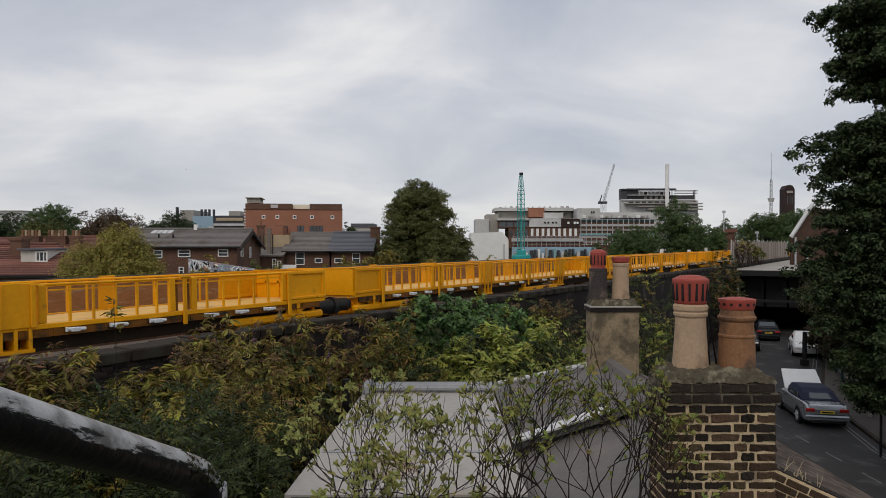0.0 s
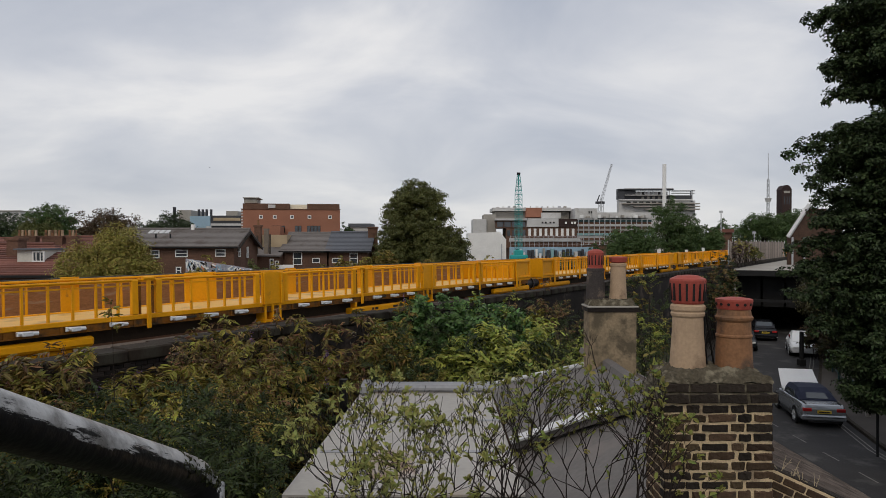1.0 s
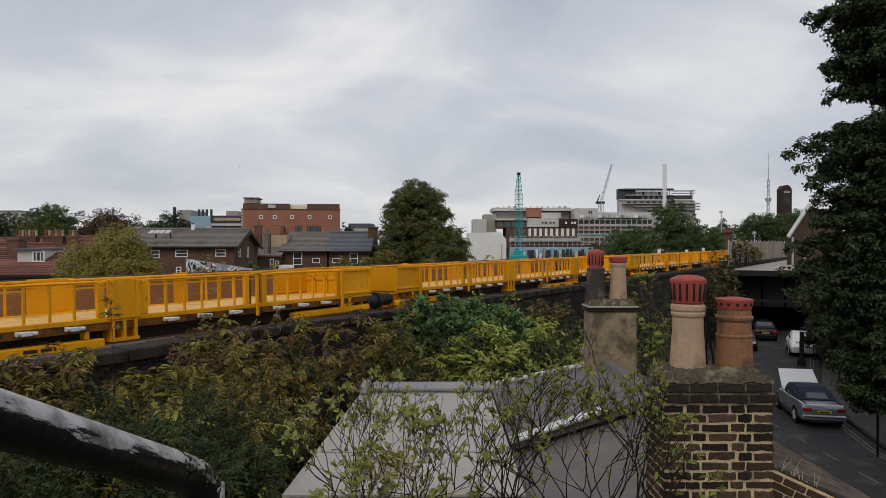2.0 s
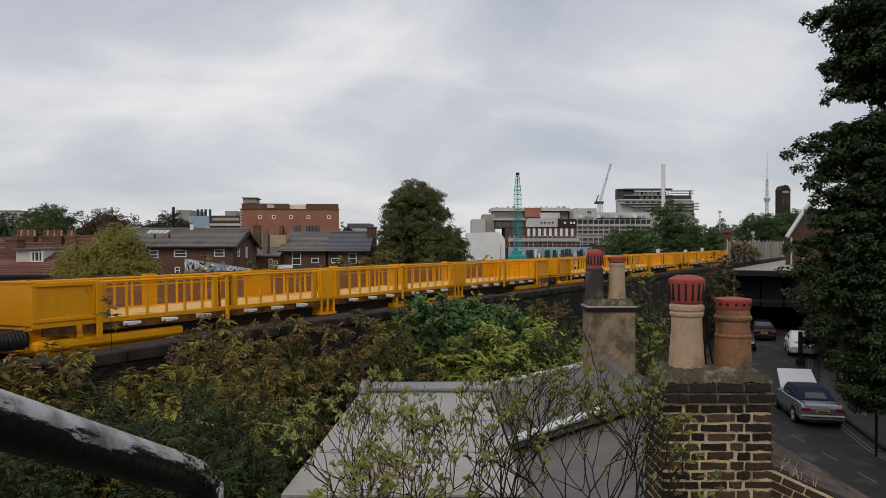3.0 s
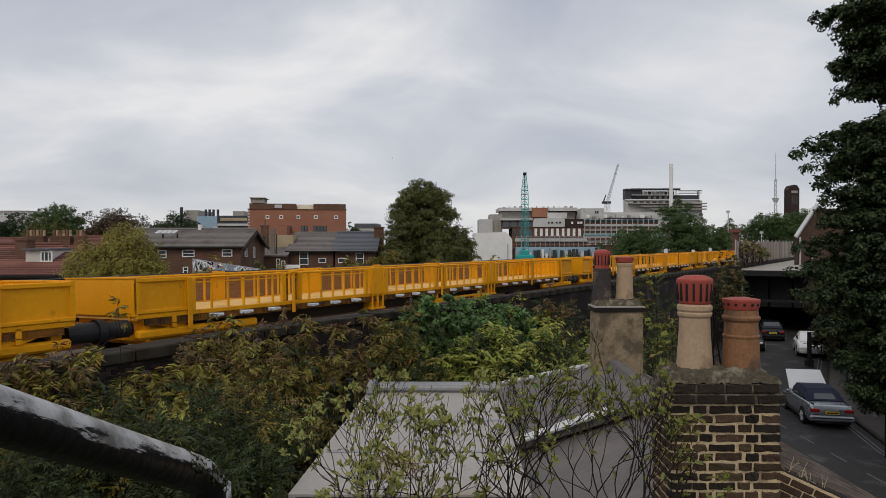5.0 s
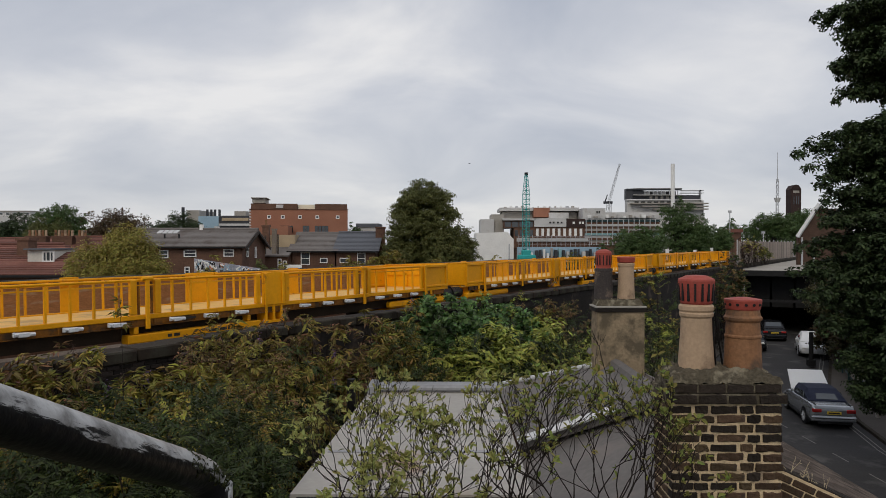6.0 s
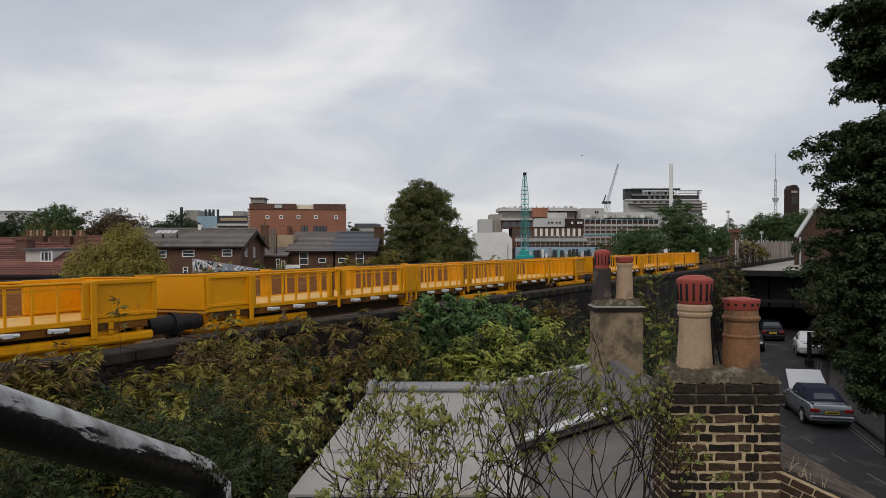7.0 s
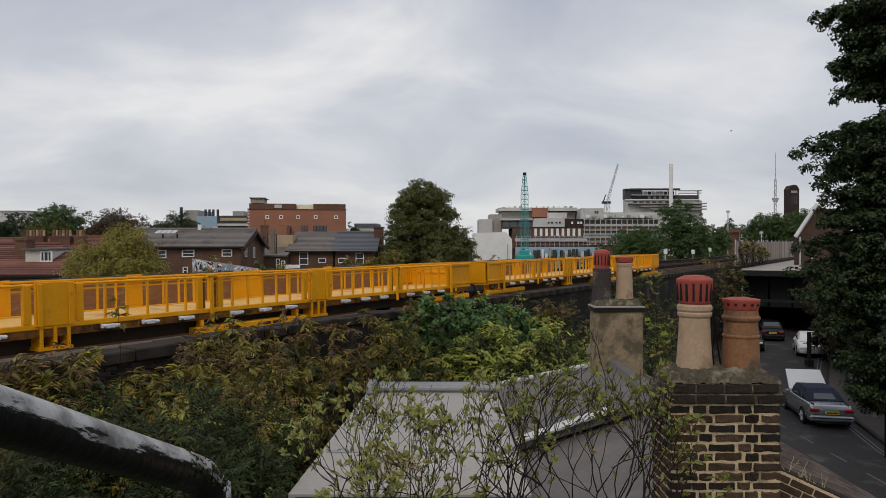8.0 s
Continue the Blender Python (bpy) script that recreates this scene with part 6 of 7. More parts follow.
def gable(name, at, turn, ln, dep, eave, ridge, wall, roof, label, over=0.3, hip=0.0):
    """A house with its ridge along local x; at: corner of its front wall."""
    b = thing(name, Matrix.Translation(at) @ Matrix.Rotation(radians(turn), 4, "Z"), label, "house")
    bm = boxes((0, ln, 0, dep, 0, eave))
    for x in (0.0, ln - 0.25)[:1 if hip else 2]:
        slab(bm, [(x, 0, eave), (x, dep, eave), (x, dep / 2, ridge - 0.1)], 0.25, False) if x else slab(bm, [(x, 0, eave), (x, dep / 2, ridge - 0.1), (x, dep, eave)], 0.25, True)
    part("wall", bm, wall, b)
    k = (ridge - eave) / (dep / 2)
    for s in (0, 1):
        ya, yb = (-over, dep / 2) if s == 0 else (dep / 2, dep + over)
        za, zb = (eave - over * k, ridge) if s == 0 else (ridge, eave - over * k)
        n = 14
        for i in range(n):
            f0, f1 = i / n, (i + 1) / n
            y0, y1, z0, z1 = ya + (yb - ya) * f0, ya + (yb - ya) * f1, za + (zb - za) * f0, za + (zb - za) * f1
            up = 0.012 if s == 0 else 0
            dn = 0 if s == 0 else 0.012
            bm = bmesh.new()
            g0, g1 = (f0, f1) if s == 0 else (1 - f0, 1 - f1)
            slab(bm, [(-over, y0, z0 + dn + 0.12 + up * 0.5), (ln + over - hip * g0, y0, z0 + dn + 0.12 + up * 0.5), (ln + over - hip * g1, y1, z1 + 0.10), (-over, y1, z1 + 0.10)], 0.10)
            part("tile_course", bm, roof, b)
    if hip:
        for i in range(14):
            f0, f1 = i / 14, (i + 1) / 14
            hw, zl = dep / 2 + over, eave - over * k
            bm = bmesh.new()
            slab(bm, [(ln + over - hip * f0, dep / 2 - hw * (1 - f0), zl + (ridge - zl) * f0 + 0.126), (ln + over - hip * f0, dep / 2 + hw * (1 - f0), zl + (ridge - zl) * f0 + 0.126),
                      (ln + over - hip * f1, dep / 2 + hw * (1 - f1), zl + (ridge - zl) * f1 + 0.1), (ln + over - hip * f1, dep / 2 - hw * (1 - f1), zl + (ridge - zl) * f1 + 0.1)], 0.08)
            part("hip_course", bm, roof, b)
    bm = bmesh.new()
    rod(bm, (-over, dep / 2, ridge + 0.12), (ln + over - hip, dep / 2, ridge + 0.12), 0.1, seg=8)
    part("ridge_tiles", bm, roof, b)
    part("gutter", boxes((-over, ln + over, -over - 0.1, -over, eave - over * k - 0.02, eave - over * k + 0.08)), DARK, b)
    return b


def stack_on(b, x, y, z0, z1, w, d, pots):
    s = part("chimney", boxes((x, x + w, y, y + d, z0, z1), (x - 0.06, x + w + 0.06, y - 0.06, y + d + 0.06, z1 + 0.002, z1 + 0.14)), BROWN_BRICK, b)
    for i in range(pots):
        bm = bmesh.new()
        lathe(bm, [(0.1, z1 + 0.14), (0.085, z1 + 0.5), (0.105, z1 + 0.54), (0.08, z1 + 0.58)], 10, (x + w * (i + 0.5) / pots, y + d / 2, 0))
        part("pot", bm, BUFF if i % 2 else BROWN_CLAY, s)


# the red-roofed house with a dormer
h = gable("house", (-22.14, 31, 0), 0, -16.92--22.14, 7.0, 6.11, 7.33, BROWN_BRICK, ROOF_RED, "house with ribbed red clay tile roof and white dormer", hip=2.5)
x0 = --22.14
dm = part("dormer", boxes((-19.56+x0, -18.43+x0, 1.2, 3.2, 6.47, 7.18)), CLADWOOD, h, "white boarded dormer")
part("dormer_roof", boxes((-19.64+x0, -18.35+x0, 1.0, 3.3, 7.19, 7.26)), ROOF_BLUE, h)
dw = window(h, -18.83+x0, 1.19, 6.64, -18.28--18.83, 0.5, bar=False)
part("mullion", boxes((0.16, 0.2, -0.075, -0.031, 0.06, 0.44), (0.35, 0.39, -0.075, -0.031, 0.06, 0.44)), WHITE, dw)
stack_on(h, -20.56+x0, 2.0, 6.83, 7.63, 0.55, 0.7, 0)
# the row of houses behind it
h = gable("house", (-30.58, 52, 0), 0, -26.78--30.58, 8, 6.61, 7.91, BROWN_BRICK, ROOF_RED, "brick terrace with red-brown roofs and chimneys")
for a, n in ((-32.94--30.58, 6), (-30.88--30.58, 6), (-29.00--30.58, 3)):
    stack_on(h, a, 2.0, 5.5, 7.94, 1.55 if n > 3 else 0.7, 0.6, n)
h = gable("house", (-42.11, 60, 0), 0, 8.5, 8, 6.82, 7.86, BROWN_BRICK, ROOF_RED, "brick terrace house behind the red roof")

# long grey-roofed house with a brick gable
h = gable("house", (-22.3, 47.0, 0), 0, 8.35, 5.9, 7.30, 8.40, BROWN_BRICK, ROOF_GREY, "brown brick house with long grey slate roof")
for i in range(4):
    bm = bmesh.new()
    slab(bm, [(1.7 + i * 0.38, 2.0, 8.23), (1.98 + i * 0.38, 2.0, 8.23), (1.98 + i * 0.38, 2.6, 8.455), (1.7 + i * 0.38, 2.6, 8.455)], 0.06)
    part("skylight", bm, LEADPALE, h, "pale rooflight")
window(h, 4.4, 0, 6.57, 0.85, 0.5)
window(h, 2.75, 0, 6.49, 0.6, 0.55)
window(h, 4.45, 0, 5.41, 0.35, 0.5)
window(h, 7.1, 0, 6.60, 0.7, 0.5)
part("ridge_vent", boxes((4.45, 4.68, 2.8, 3.1, 8.45, 8.85)), WHITE, h, "small white ridge vent")
part("roof_lantern", boxes((5.3, 5.9, 2.9, 3.4, 8.4, 8.6), (5.45, 5.75, 3.0, 3.3, 8.604, 8.72)), WHITE_DIRT, h, "pale glazed roof lantern")
for x in (2.6, 3.6):
    bm = bmesh.new()
    rod(bm, (x, 1.2, 7.7), (x, 1.2, 8.15), 0.06)
    part("vent_pipe", bm, DARK, h)
for x, z, ww, hh in ((0.9, 6.55, 0.45, 0.75), (3.0, 6.45, 0.35, 0.8)):
    o = window(h, 8.35, x, z, ww, hh)
    o.matrix_local = Matrix.Translation((8.35, x, z)) @ Matrix.Rotation(radians(90), 4, "Z")
for s0 in (0, 1):
    bm = bmesh.new()
    y0, y1 = (-0.32, 2.95) if s0 == 0 else (6.22, 2.95)
    slab(bm, [(8.66, y0, 7.13), (8.72, y0, 7.13), (8.72, y1, 8.36), (8.66, y1, 8.36)], 0.16, s0 == 0)
    part("barge_board", bm, DARK_TIMBER, h, "dark timber barge board")
h = thing("rear_wing", Matrix.Translation((-13.2, 54.0, 0)), "small dark brick wing with white windows and flue", "building")
part("wall", boxes((-1.6, 0.75, 0, 4, 0, 6.55)), BROWN_BRICK, h)
bm = bmesh.new()
slab(bm, [(-1.7, -0.2, 6.45), (0.85, -0.2, 6.45), (0.85, 4.2, 7.7), (-1.7, 4.2, 7.7)], 0.12, False)
part("lean_to_roof", bm, ROOF_GREY, h)
window(h, -0.05, 0, 5.4, 0.3, 0.9)
window(h, 0.35, 0, 5.45, 0.3, 0.7)
part("flue", boxes((-0.55, -0.25, 0.2, 0.5, 6.4, 8.55), (-0.6, -0.2, 0.15, 0.55, 8.554, 8.65)), PALE_FLUE, h, "grey-brown flue casing")
part("soil_pipe", boxes((-0.12, -0.02, 0.1, 0.2, 5.0, 8.2), (-1.1, -1.0, 0.1, 0.2, 5.0, 8.1)), DARK_TIMBER, h)
b = thing("annexe", Matrix.Translation((0, 0, 0)), "tan rendered annexe between brick houses", "building")
part("wall", boxes((-14.47, -12.37, 56, 61, 0, 8.18)), TAN, b)
part("lower_wall", boxes((-14.52, -12.26, 55.5, 55.99, 0, 6.82)), BROWN_BRICK, b)
stack_on(b, -14.88, 55.6, 0, 8.82, 0.5, 0.5, 1)
# two cottages
h = gable("house", (-12.42, 55, 0), 0, -8.98--12.42, 6.5, 6.92, 8.25, BROWN_BRICK, ROOF_GREY, "brown brick cottage with grey slate roof")
window(h, -11.66--12.42, 0, 5.80, 0.72, 1.0)
window(h, -10.14--12.42, 0, 5.94, 0.6, 0.4, bar=False)
h = gable("house", (-8.85, 55, 0), 0, -5.76--8.85, 6.5, 6.92, 8.30, BROWN_BRICK, ROOF_BLUE, "brown brick cottage with blue slate roof")
window(h, -8.58--8.85, 0, 5.94, 0.7, 0.4, bar=False)
window(h, -7.19--8.85, 0, 5.85, 0.65, 0.9)
stack_on(h, -5.97--8.85, 2.2, 0, 8.72, 0.75, 0.6, 0)
ROOF_ORANGE = mat("orange_spray", (0.55, 0.22, 0.10), rough=0.7, var=0.2)
# painted wall in front of the houses
b = thing("graffiti_wall", Matrix.Translation((-14.65, 40, 0)) @ Matrix.Rotation(radians(14), 4, "Z"), "garden wall covered with blurred colourful spray paint", "wall")
bm = bmesh.new()
slab(bm, [(0, 0, 0), (3.7, 0, 0), (3.7, 0, 6.00), (0, 0, 6.62)], 0.2)
part("wall", bm, GRAFFITI, b)
rngp = rng_for(77)
for i in range(120):
    u = float(rngp.uniform(0.05, 3.5))
    zt = 6.60 - 0.19 * u
    zc = zt - float(rngp.uniform(0.05, 0.95))
    bm = bmesh.new()
    rod(bm, (u, -0.01, zc), (u + float(rngp.normal()) * 0.14, -0.01, min(zc + float(rngp.uniform(0.12, 0.4)), zt)), 0.05, 0.03, 6)
    part("spray_stroke", bm, (BLUE_CLAD, WHITE, WHITE, DARK, ROOF_ORANGE if 0.9 < u < 1.7 else BLUE_CLAD, WHITE, YELLOW if u > 2.2 else DARK)[i % 7], b)
v = thing("white_sign", Matrix.Translation((-10.45, 45, 0)), "small white board on a post", "sign")
part("board", boxes((0, 0.95, 0, 0.05, 5.85, 6.11)), WHITE, v)
part("post", boxes((0.45, 0.52, 0.06, 0.12, 0, 6.07)), STEEL, v)

# red-brick factory
f = thing("brick_factory", Matrix.Translation((-33.66, 117.65, 0)) @ Matrix.Rotation(radians(8.2), 4, "Z"), "large plain red-brick industrial building with small square windows", "factory")
W = -17.35--33.83
part("wall", boxes((0, W, 0, 16, 0, 13.25)), RED_BRICK, f)
for a, c in ((0.2, 7.9), (10.9, 16.4)):
    part("attic", boxes((a, c, 0.25, 15, 13.26, 14.27)), BROWN_BRICK, f, "dark brown attic storey")
part("roof_screen", boxes((8.0, 10.8, 1.5, 1.7, 13.26, 14.2)), CREAM, f, "cream roof screen between the attics")
part("attic_light", boxes((4.4, 5.6, 0.15, 0.246, 13.5, 14.1)), WHITE_DIRT, f)
part("lift_house", boxes((-33.50--33.83, -31.32--33.83, 1, 6, 14.40, 15.18), (-33.70--33.83, -31.02--33.83, 0.7, 6.3, 15.19, 15.33)), CONCRETE, f)
part("coping", boxes((-0.1, W + 0.1, -0.12, 0.22, 13.26, 13.37)), BROWN_BRICK, f)
for i in range(7):
    z = 12.86 - i * 0.49
    part("quoin", boxes((-0.05, 0.28, -0.05, -0.004, z, z + 0.25)), WHITE_DIRT, f)
for a in (2.92, 5.21, 8.08, 11.01, 14.47):
    window(f, a, 0, 11.69, 0.62, 0.6, t=0.13, bar=False)
for a, n in ((4.97, 4), (8.87, 2), (10.92, 4)):
    for i in range(n):
        window(f, a + i * 0.575, 0, 9.35, 0.52, 1.15, frame_mt=DARK, t=0.04)
part("side_block", boxes((-29.93--33.83, -26.75--33.83, -8, -0.1, 0, 10.23)), RED_BRICK, f)

# plant and offices left of the factory
g = thing("works_building", Matrix.Translation((0, 160, 0)), "distant blue-clad works building with dark stacks", "building")
part("blue_block", boxes((-57.58, -52.90, 0, 12, 0, 13.74)), BLUE_CLAD, g)
part("dark_block", boxes((-52.77, -45.62, 0, 12, 0, 13.87)), DARK_CLAD, g)
part("pale_band", boxes((-52.77, -45.62, -0.3, -0.004, 11.53, 12.05)), WHITE_DIRT, g)
part("window_band", boxes((-52.12, -46.01, -0.2, -0.004, 12.70, 13.35)), TAN, g)
part("plant_room", boxes((-49.88, -47.24, 2, 8, 13.95, 15.00)), CONCRETE, g)
part("low_block", boxes((-60.57, -57.71, 1, 12, 0, 15.17)), CONCRETE, g)
for a in (-56.54, -55.63, -54.72, -53.68):
    bm = bmesh.new()
    rod(bm, (a, 3, 13.74), (a, 3, 15.43), 0.3, seg=8)
    part("flue", bm, DARK_CLAD, g)
bm = bmesh.new()
rod(bm, (-62.26, 3, 0), (-62.26, 3, 15.95), 0.38, seg=8)
part("stack", bm, DARK_CLAD, g)
g = thing("far_house", Matrix.Translation((0, 140, 0)), "distant white-fronted house with dark roof", "house")
part("wall", boxes((-18.42, -14.10, 0, 8, 0, 10.80)), WHITE_DIRT, g)
part("roof", boxes((-18.54, -13.99, -0.3, 8, 10.81, 11.48)), ROOF_BLUE, g)

# white shed
g = thing("white_shed", Matrix.Translation((0, 75, 0)), "plain white rendered shed with sloped corner", "shed")
bm = bmesh.new()
slab(bm, [(2.99, 0, 0), (7.07, 0, 0), (7.07, 0, 7.93), (6.40, 0, 8.72), (2.99, 0, 8.60)], 6)
part("wall", bm, WHITE, g)
part("downpipe", boxes((6.52, 6.64, -0.1, -0.004, 3, 7.44)), STEEL, g)


# the studio complex under reconstruction
def studios():
    Y = 210
    g = thing("studio_complex", Matrix.Translation((0, Y, 0)), "large white and brick complex under reconstruction with open floors", "building")

    def b(a, c, t, u, mt, y0=0.0, y1=14.0, name="wall", lab=""):
        return part(name, boxes((a, c, y0, y1, u, t)), mt, g, lab)

    b(9.89, 13.99, 14.84, 5.96, WHITE_DIRT, 2)
    b(13.31, 17.06, 16.37, 5.96, CONCRETE, 3)
    b(16.21, 40.60, 18.59, 17.56, WHITE_DIRT, 6, 20, "roof_edge", "long pale roof edge")
    b(17.06, 40.26, 17.39, 14.15, CONCRETE, 8, 20)
    b(26.44, 31.22, 18.42, 15.52, RED_BRICK, 4, 9, "red_box", "red clad plant box")
    b(16.72, 25.93, 14.32, 12.11, BROWN_BRICK, 0, 12)
    for i in range(4):
        b(17.06 + i * 2.22, 18.94 + i * 2.22, 13.98, 12.45, GLASS, -0.2, 0.0, "opening")
    b(16.38, 26.27, 15.01, 14.41, WHITE_DIRT, -1, 12, "parapet")
    b(25.93, 35.48, 15.01, 12.45, WHITE_DIRT, -1, 12)
    for a in (30.37, 31.39, 32.75, 33.78):
        b(a, a + 0.51, 13.98, 13.47, DARK, -1.2, -1.01, "opening")
    b(35.48, 41.11, 14.84, 12.45, DARK_BROWN, -1, 12)
    for a in (37.36, 39.24, 40.09):
        b(a, a + 0.60, 13.98, 13.30, WHITE, -1.2, -1.01, "opening")
    b(25.93, 41.11, 12.41, 9.21, BROWN_BRICK, -0.5, 12)
    for i in range(9):
        b(26.44 + i * 1.64, 27.21 + i * 1.64, 11.94, 9.72, WHITE, -0.7, -0.51, "window", "tall pale window")
    b(19.79, 25.93, 12.02, 5.96, BROWN_BRICK, -0.2, 12)
    for i in range(4):
        b(20.13 + i * 1.54, 20.98 + i * 1.54, 11.42, 9.72, GLASS, -0.4, -0.21, "opening")
    b(20.64, 41.97, 9.12, 8.01, WHITE_DIRT, -1.5, 12)
    b(20.64, 41.97, 7.98, 6.48, BROWN_BRICK, -1, 12)
    b(19.79, 44.52, 6.44, 3.92, BLUE_CLAD, -12, -10, "hoarding", "pale blue site hoarding")
    b(30.88, 36.85, 16.88, 15.18, WHITE_DIRT, 3, 12)
    b(40.60, 47.42, 18.08, 14.49, WHITE_DIRT, 0, 12)
    for a in (44.70, 45.38):
        b(a, a + 0.34, 17.22, 16.54, DARK, -0.2, -0.01, "opening")
    b(47.08, 64.14, 16.88, 15.18, WHITE_DIRT, 1, 14)
    for k, mt in enumerate((TEALDARK, BROWN_BRICK, WHITE_DIRT, BROWN_BRICK, CONCRETE, BROWN_BRICK, TEAL_PALE, WHITE_DIRT, BROWN_BRICK, CONCRETE, BROWN_BRICK)):
        t = 14.67 - 0.69 * k
        b(41.11, 63.80, t, t - 0.64, mt, 0.3 * (k % 2), 12, "floor_band")
    b(20.64, 63.8, 6.9, 0, BROWN_BRICK, 0.5, 12)
    for i in range(14):
        b(41.45 + i * 1.60, 41.68 + i * 1.60, 15.01, 6.99, STEEL, -0.4, -0.2, "column", "steel column")
    rng = rng_for(9)
    for i in range(26):
        a = 17.5 + i * 1.75
        b(a, a + rng.uniform(0.2, 0.9), 18.62 + rng.uniform(0.1, 0.5), 18.6, (CONCRETE, WHITE, STEEL)[i % 3], 7.0, 8.0, "roof_plant") if a < 40 else None
    for i in range(16):
        a = 20.9 + i * 1.42
        b(a, a + 0.12, 9.9, 6.5, STEEL, -2.0, -1.9, "scaffold_pole")
    for z in (7.2, 8.3, 9.4):
        b(20.9, 42.3, z + 0.09, z, STEEL, -2.02, -1.88, "scaffold_ledger")
    for i in range(12):
        a = 42.0 + i * 1.8
        b(a, a + rng.uniform(0.5, 1.3), 15.6 + rng.uniform(0.0, 0.7), 15.19, (WHITE, CONCRETE, WHITE_DIRT)[i % 3], -0.5, 0.9, "roof_plant")
    for i in range(22):
        a = 20.2 + i * 1.1
        b(a, a + rng.uniform(0.4, 0.95), rng.uniform(4.6, 6.3), 0, (WHITE, CONCRETE, TEAL_PALE, DARK_CLAD, WHITE_DIRT)[int(rng.integers(5))], -14 + 0.4 * (i % 2), -12.5, "site_cabin")
    return g


DARK_BROWN = mat("dark_brown_cladding", (0.04, 0.024, 0.022), rough=0.8, var=0.2, scale=0.4, fine=4)
TEAL_PALE = mat("pale_teal_glazing", (0.22, 0.38, 0.40), rough=0.3, var=0.2, scale=0.3, fine=3)
studios()


def tower_block():
    Y = 240
    g = thing("office_block", Matrix.Translation((0, Y, 0)), "tall dark-clad block with open upper floors on white podium", "building")

    def b(a, c, t, u, mt, y0=0.0, y1=3.0, name="wall"):
        return part(name, boxes((a, c, y0, y1, u, t)), mt, g)

    b(61.41, 63.56, 26.22, 22.32, DARK_CLAD)
    b(63.56, 67.46, 25.83, 24.07, DARK_CLAD, 0.5)
    b(61.41, 80.32, 26.31, 25.92, DARK_CLAD, -0.5, name="roof")
    b(63.6, 80.3, 24.22, 24.0, WHITE_DIRT, -0.7, name="floor_slab")
    b(61.4, 87.0, 22.6, 22.3, WHITE, -0.7, name="floor_slab")
    b(63.6, 80.3, 26.45, 26.32, WHITE_DIRT, -0.6, name="roof_edge")
    for i in range(7):
        b(64.2 + i * 2.2, 65.6 + i * 2.2, 21.9, 21.5, DARK, -0.2, -0.01, "opening")
    for i in range(5):
        b(69.6 + i * 1.9, 70.5 + i * 1.9, 23.7, 22.9, CONCRETE, 0.7, 0.98, "partition")
    b(67.46, 80.32, 25.83, 22.51, DARK, 6, 10, "core")
    b(63.95, 80.32, 23.97, 22.32, DARK_CLAD, 1)
    for i in range(9):
        b(67.65 + i * 1.40, 67.89 + i * 1.40, 25.83, 24.07, STEEL, -0.2, 0.2, "column")
    for a, c in ((68.4, 70.0), (71.7, 72.9), (73.5, 75.6)):
        b(a, c, 25.24, 24.27, WHITE_DIRT, 2, 4, "partition")
    b(78.38, 86.76, 24.07, 22.32, DARK_CLAD, 0)
    b(80.32, 87.93, 25.83, 25.53, STEEL, 0, 2, "beam")
    b(80.32, 87.93, 24.95, 24.75, STEEL, 0, 2, "beam")
    b(86.56, 87.05, 25.83, 21.73, STEEL, 0, 1, "column")
    b(61.61, 87.93, 22.28, 0, WHITE_DIRT, 0)
    b(66.5, 86.0, 22.2, 0, WHITE_DIRT, 3.01, 16, "rear_wing")
    b(66.0, 79.5, 25.8, 22.3, DARK_CLAD, 7.0, 16, "rear_wing")
    for i in range(3):
        b(62.39 + i * 3.90, 88.90, 21.34 - i * 0.97, 20.95 - i * 0.97, CONCRETE, -2, 0, "floor_slab")
    bm = bmesh.new()
    rod(bm, (76.0, -4, 0), (76.0, -4, 34.37), 0.66, seg=14)
    part("flue_stack", bm, WHITE, g, "tall white flue stack")


tower_block()


def lattice(bm, a, b, w0, w1, bays, r):
    """A square lattice mast from a to b."""
    a, b = Vector(a), Vector(b)
    d = (b - a).normalized()
    u = d.orthogonal().normalized()
    v = d.cross(u)
    prev = None
    for i in range(bays + 1):
        f = i / bays
        c, w = a.lerp(b, f), (w0 + (w1 - w0) * f) / 2
        q = [c + u * w * s + v * w * t for s, t in ((-1, -1), (1, -1), (1, 1), (-1, 1))]
        if prev:
            for k in range(4):
                rod(bm, prev[k], q[k], r, seg=4)
                rod(bm, prev[k], q[(k + 1) % 4], r * 0.7, seg=4)
        for k in range(4):
            rod(bm, q[k], q[(k + 1) % 4], r * 0.7, seg=4)
        prev = q


